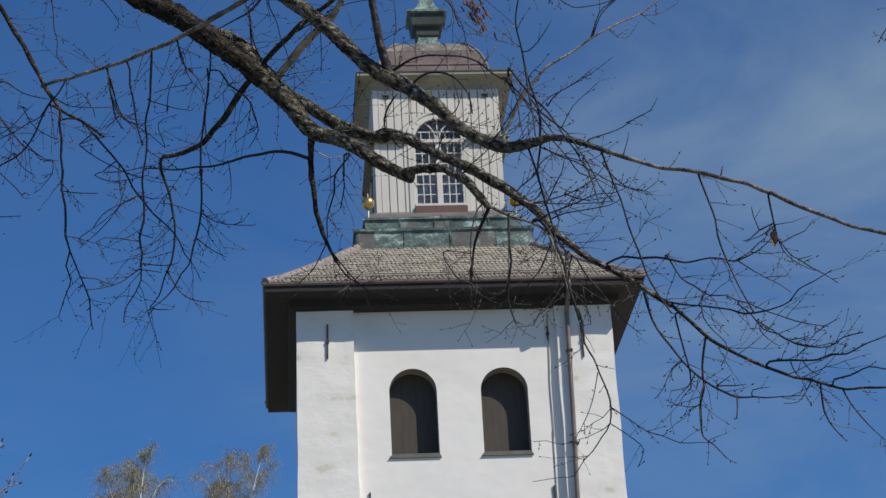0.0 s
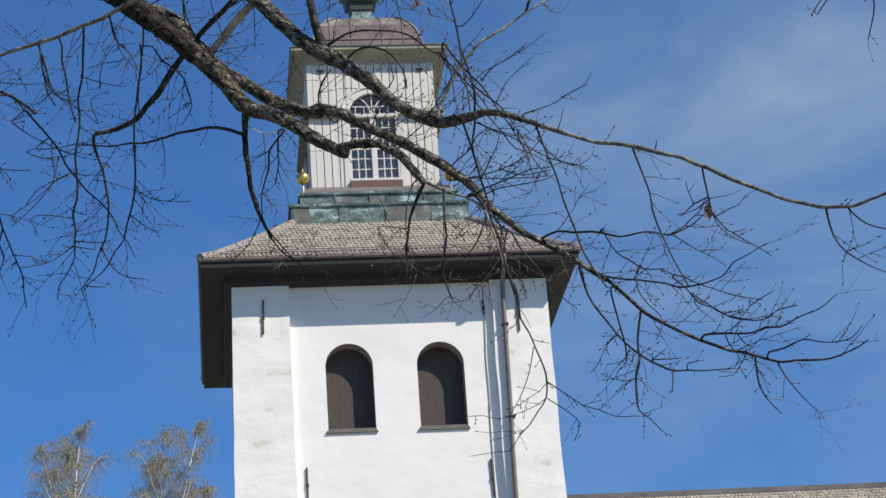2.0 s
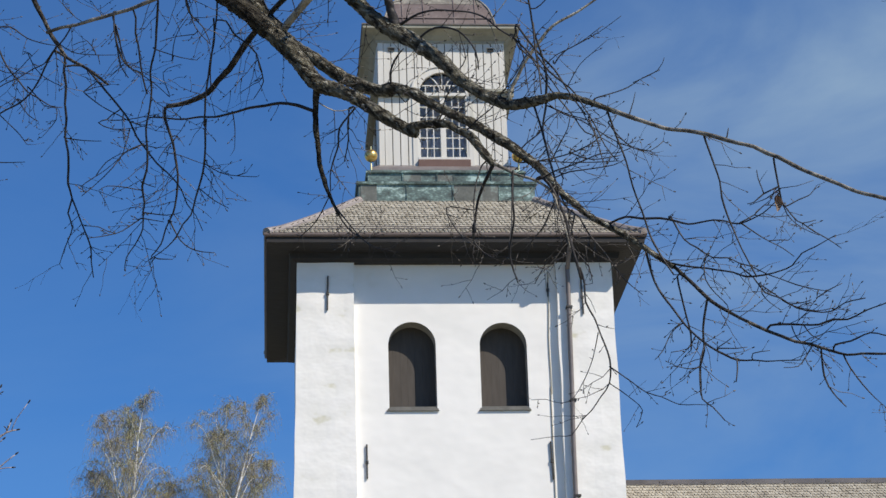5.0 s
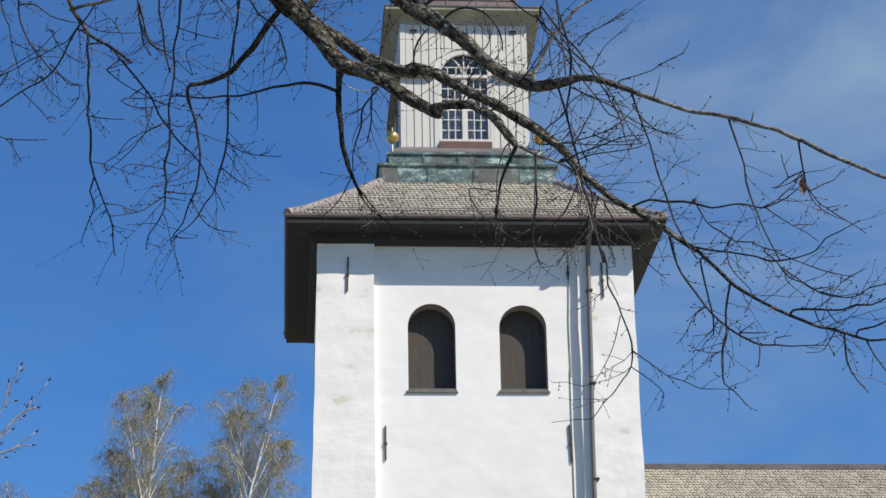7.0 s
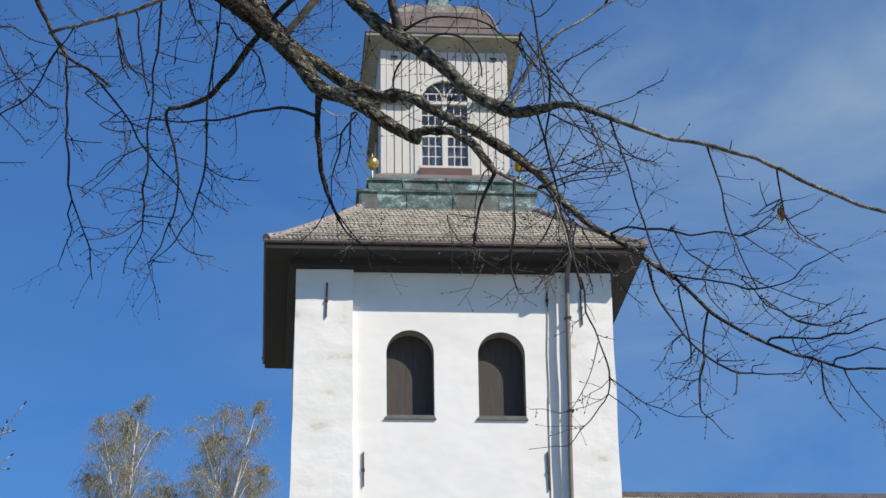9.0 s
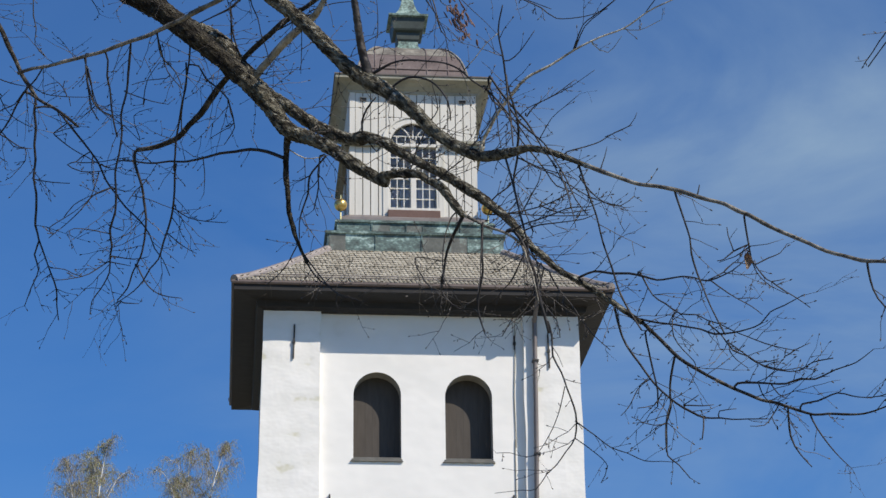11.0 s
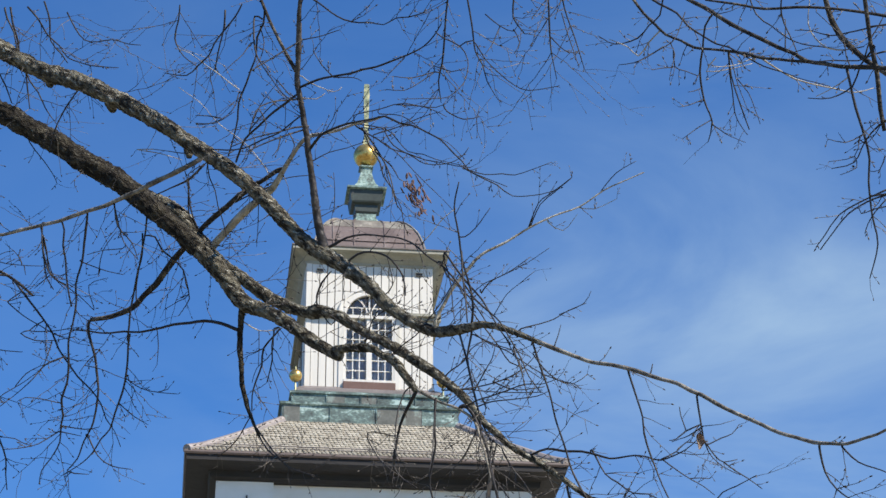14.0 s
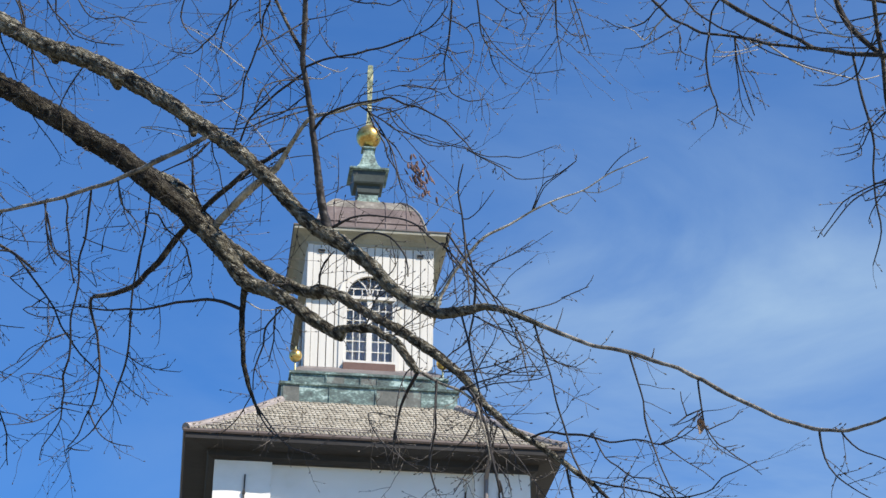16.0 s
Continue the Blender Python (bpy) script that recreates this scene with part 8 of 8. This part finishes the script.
bough(sapling, "shoot", 5, .02, [(-0.893, 6.459, 3.385, 0.0050), (-0.899, 6.437, 3.460, 0.0043), (-0.902, 6.412, 3.541, 0.0037), (-0.898, 6.386, 3.629, 0.0030)])
bough(sapling, "shoot", 0, .02, [(-0.902, 6.414, 3.536, 0.0030), (-0.878, 6.411, 3.556, 0.0025), (-0.848, 6.405, 3.588, 0.0020)])
bough(sapling, "shoot", 0, .02, [(-0.835, 6.448, 3.453, 0.0030), (-0.821, 6.448, 3.457, 0.0030), (-0.805, 6.447, 3.468, 0.0030)])
bough(sapling, "shoot", 0, .02, [(-0.800, 6.439, 3.496, 0.0030), (-0.786, 6.441, 3.495, 0.0030), (-0.774, 6.440, 3.505, 0.0030)])
bough(sapling, "shoot", 0, .02, [(-0.855, 6.461, 3.394, 0.0030), (-0.842, 6.465, 3.388, 0.0030), (-0.824, 6.467, 3.390, 0.0030)])
bough(far_linden, "branch", 6, .045, [(1.555, 4.277, 4.437, 0.0046), (1.501, 4.289, 4.452, 0.0043), (1.427, 4.304, 4.467, 0.0041), (1.360, 4.321, 4.476, 0.0038), (1.286, 4.341, 4.479, 0.0035), (1.226, 4.354, 4.496, 0.0033), (1.154, 4.368, 4.512, 0.0030)])
bough(far_linden, "twig", 6, .045, [(1.344, 4.586, 4.496, 0.0034), (1.381, 4.602, 4.482, 0.0031), (1.430, 4.618, 4.465, 0.0029), (1.485, 4.629, 4.458, 0.0026), (1.533, 4.638, 4.456, 0.0023), (1.589, 4.646, 4.453, 0.0021), (1.636, 4.646, 4.469, 0.0018)], PALE)
bough(far_linden, "twig", 6, .045, [(1.281, 4.655, 4.552, 0.0032), (1.287, 4.687, 4.515, 0.0028), (1.299, 4.717, 4.481, 0.0025), (1.310, 4.750, 4.440, 0.0021), (1.327, 4.772, 4.419, 0.0018), (1.350, 4.792, 4.401, 0.0014)])
bough(far_linden, "twig", 6, .045, [(1.599, 4.504, 4.110, 0.0036), (1.539, 4.535, 4.089, 0.0031), (1.491, 4.566, 4.066, 0.0026), (1.464, 4.601, 4.030, 0.0021), (1.448, 4.627, 4.010, 0.0016)])
bough(far_linden, "twig", 6, .045, [(1.381, 4.518, 4.476, 0.0026), (1.383, 4.511, 4.517, 0.0021), (1.384, 4.503, 4.559, 0.0016)])
bough(far_linden, "twig", 6, .045, [(1.479, 4.379, 4.403, 0.0028), (1.447, 4.391, 4.413, 0.0025), (1.421, 4.395, 4.439, 0.0022), (1.404, 4.391, 4.477, 0.0019), (1.408, 4.375, 4.535, 0.0016)], PALE)
bough(far_linden, "twig", 6, .045, [(1.494, 4.380, 4.354, 0.0026), (1.484, 4.378, 4.386, 0.0023), (1.479, 4.371, 4.428, 0.0020), (1.452, 4.370, 4.463, 0.0017), (1.419, 4.370, 4.498, 0.0014)])
bough(far_linden, "twig", 6, .045, [(1.529, 4.378, 4.388, 0.0030), (1.543, 4.368, 4.430, 0.0025), (1.563, 4.363, 4.462, 0.0021), (1.583, 4.355, 4.500, 0.0016)])
bough(far_linden, "twig", 6, .045, [(1.554, 4.302, 4.357, 0.0034), (1.529, 4.318, 4.357, 0.0030), (1.499, 4.339, 4.351, 0.0026), (1.446, 4.355, 4.358, 0.0022), (1.401, 4.372, 4.361, 0.0018)])
bough(far_linden, "twig", 6, .045, [(1.141, 4.784, 4.687, 0.0032), (1.117, 4.810, 4.668, 0.0028), (1.094, 4.839, 4.643, 0.0024), (1.068, 4.842, 4.671, 0.0020), (1.023, 4.849, 4.694, 0.0016)], PALE)
bough(far_linden, "twig", 6, .045, [(1.081, 4.508, 4.465, 0.0028), (1.044, 4.534, 4.449, 0.0023), (1.018, 4.553, 4.444, 0.0019), (0.984, 4.570, 4.446, 0.0014)])
bough(far_linden, "twig", 6, .045, [(1.254, 4.682, 4.553, 0.0024), (1.235, 4.710, 4.529, 0.0021), (1.290, 4.712, 4.539, 0.0017), (1.352, 4.708, 4.558, 0.0014)], PALE)
bough(far_linden, "twig", 6, .045, [(1.111, 4.531, 4.477, 0.0024), (1.119, 4.561, 4.445, 0.0021), (1.147, 4.572, 4.441, 0.0017), (1.179, 4.584, 4.437, 0.0014)])
bough(far_linden, "twig", 6, .045, [(1.496, 4.403, 4.348, 0.0026), (1.478, 4.423, 4.339, 0.0022), (1.454, 4.444, 4.330, 0.0018), (1.430, 4.463, 4.324, 0.0014)], PALE)
bough(far_linden, "twig", 6, .045, [(1.571, 4.430, 4.155, 0.0024), (1.563, 4.456, 4.131, 0.0019), (1.546, 4.470, 4.134, 0.0014)])
bough(far_linden, "twig", 6, .045, [(1.593, 4.492, 4.058, 0.0026), (1.557, 4.510, 4.056, 0.0022), (1.533, 4.529, 4.053, 0.0018), (1.529, 4.529, 4.080, 0.0014)])
bough(far_linden, "twig", 6, .045, [(1.585, 4.495, 4.076, 0.0026), (1.564, 4.522, 4.055, 0.0022), (1.552, 4.547, 4.035, 0.0018), (1.550, 4.568, 4.021, 0.0014)])
for tree, (vs, fs) in fine.items():
    tagged(raw("twigwork", vs, fs, FINE, tree, "fine budding twigs", smooth=True), kind="stuff")


def seed_cluster(at, n, seed):
    """A drooping bunch of dry winged seeds."""
    g = random.Random(seed)
    bunch = thing("seed_cluster", at, "bunch of dry brown winged seeds hanging in the twigs", "seeds")
    for _ in range(n):
        bm = bmesh.new()
        bmesh.ops.create_uvsphere(bm, u_segments=8, v_segments=5, radius=1)
        m = pose(at[0] + g.gauss(0, 0.014), at[1] + g.gauss(0, 0.014), at[2] + g.gauss(0, 0.030), g.uniform(-35, 35), g.uniform(-40, 20), g.uniform(0, 180)) @ Matrix.Diagonal((0.0040, 0.0018, 0.011, 1))
        bmesh.ops.transform(bm, matrix=m, verts=bm.verts)
        for v in bm.verts:
            v.co.x += 0.34 * (at[2] - v.co.z)
        part("seed_wing", bm, SEED, bunch, smooth=True)


seed_cluster((0.653, 6.054, 4.864), 72, 5)


def dry_leaf(at, long, wide):
    """A curled brown leaf that has stayed on its twig through the winter."""
    leaf = thing("dry_leaf", at, "curled dry brown leaf hanging on a thin twig", "leaf")
    bm = bmesh.new()
    rows, cols, ring = 10, 8, []
    for j in range(rows + 1):
        t = j / rows
        w = wide * (math.sin(math.pi * t ** 0.75) ** 0.8 + 0.04)
        line = []
        for i in range(cols + 1):
            a = (i / cols - 0.5) * 3.4
            q = Vector((w * math.sin(a) * 0.62 + 0.006 * math.sin(3 * t), w * math.cos(a) * 0.6, -long * t))
            line.append(bm.verts.new(Vector(at) + q + 0.0025 * noise.noise_vector(q * 90)))
        ring.append(line)
    for a, b in zip(ring, ring[1:]):
        for i in range(cols):
            bm.faces.new((a[i], a[i + 1], b[i + 1], b[i]))
    bmesh.ops.solidify(bm, geom=bm.faces[:], thickness=0.0006)
    part("blade", bm, DRYLEAF, leaf, "curled brown blade", smooth=True)
    v, f, _, _ = tube([(at[0] - 0.004, at[1], at[2] + 0.018, 0.0009), (at[0], at[1], at[2] + 0.006, 0.0009), (at[0] + 0.001, at[1] + 0.003, at[2] - 0.012, 0.0008)], 5)
    raw("stalk", v, f, SEED, leaf)


dry_leaf((1.294, 5.265, 3.792), 0.046, 0.015)
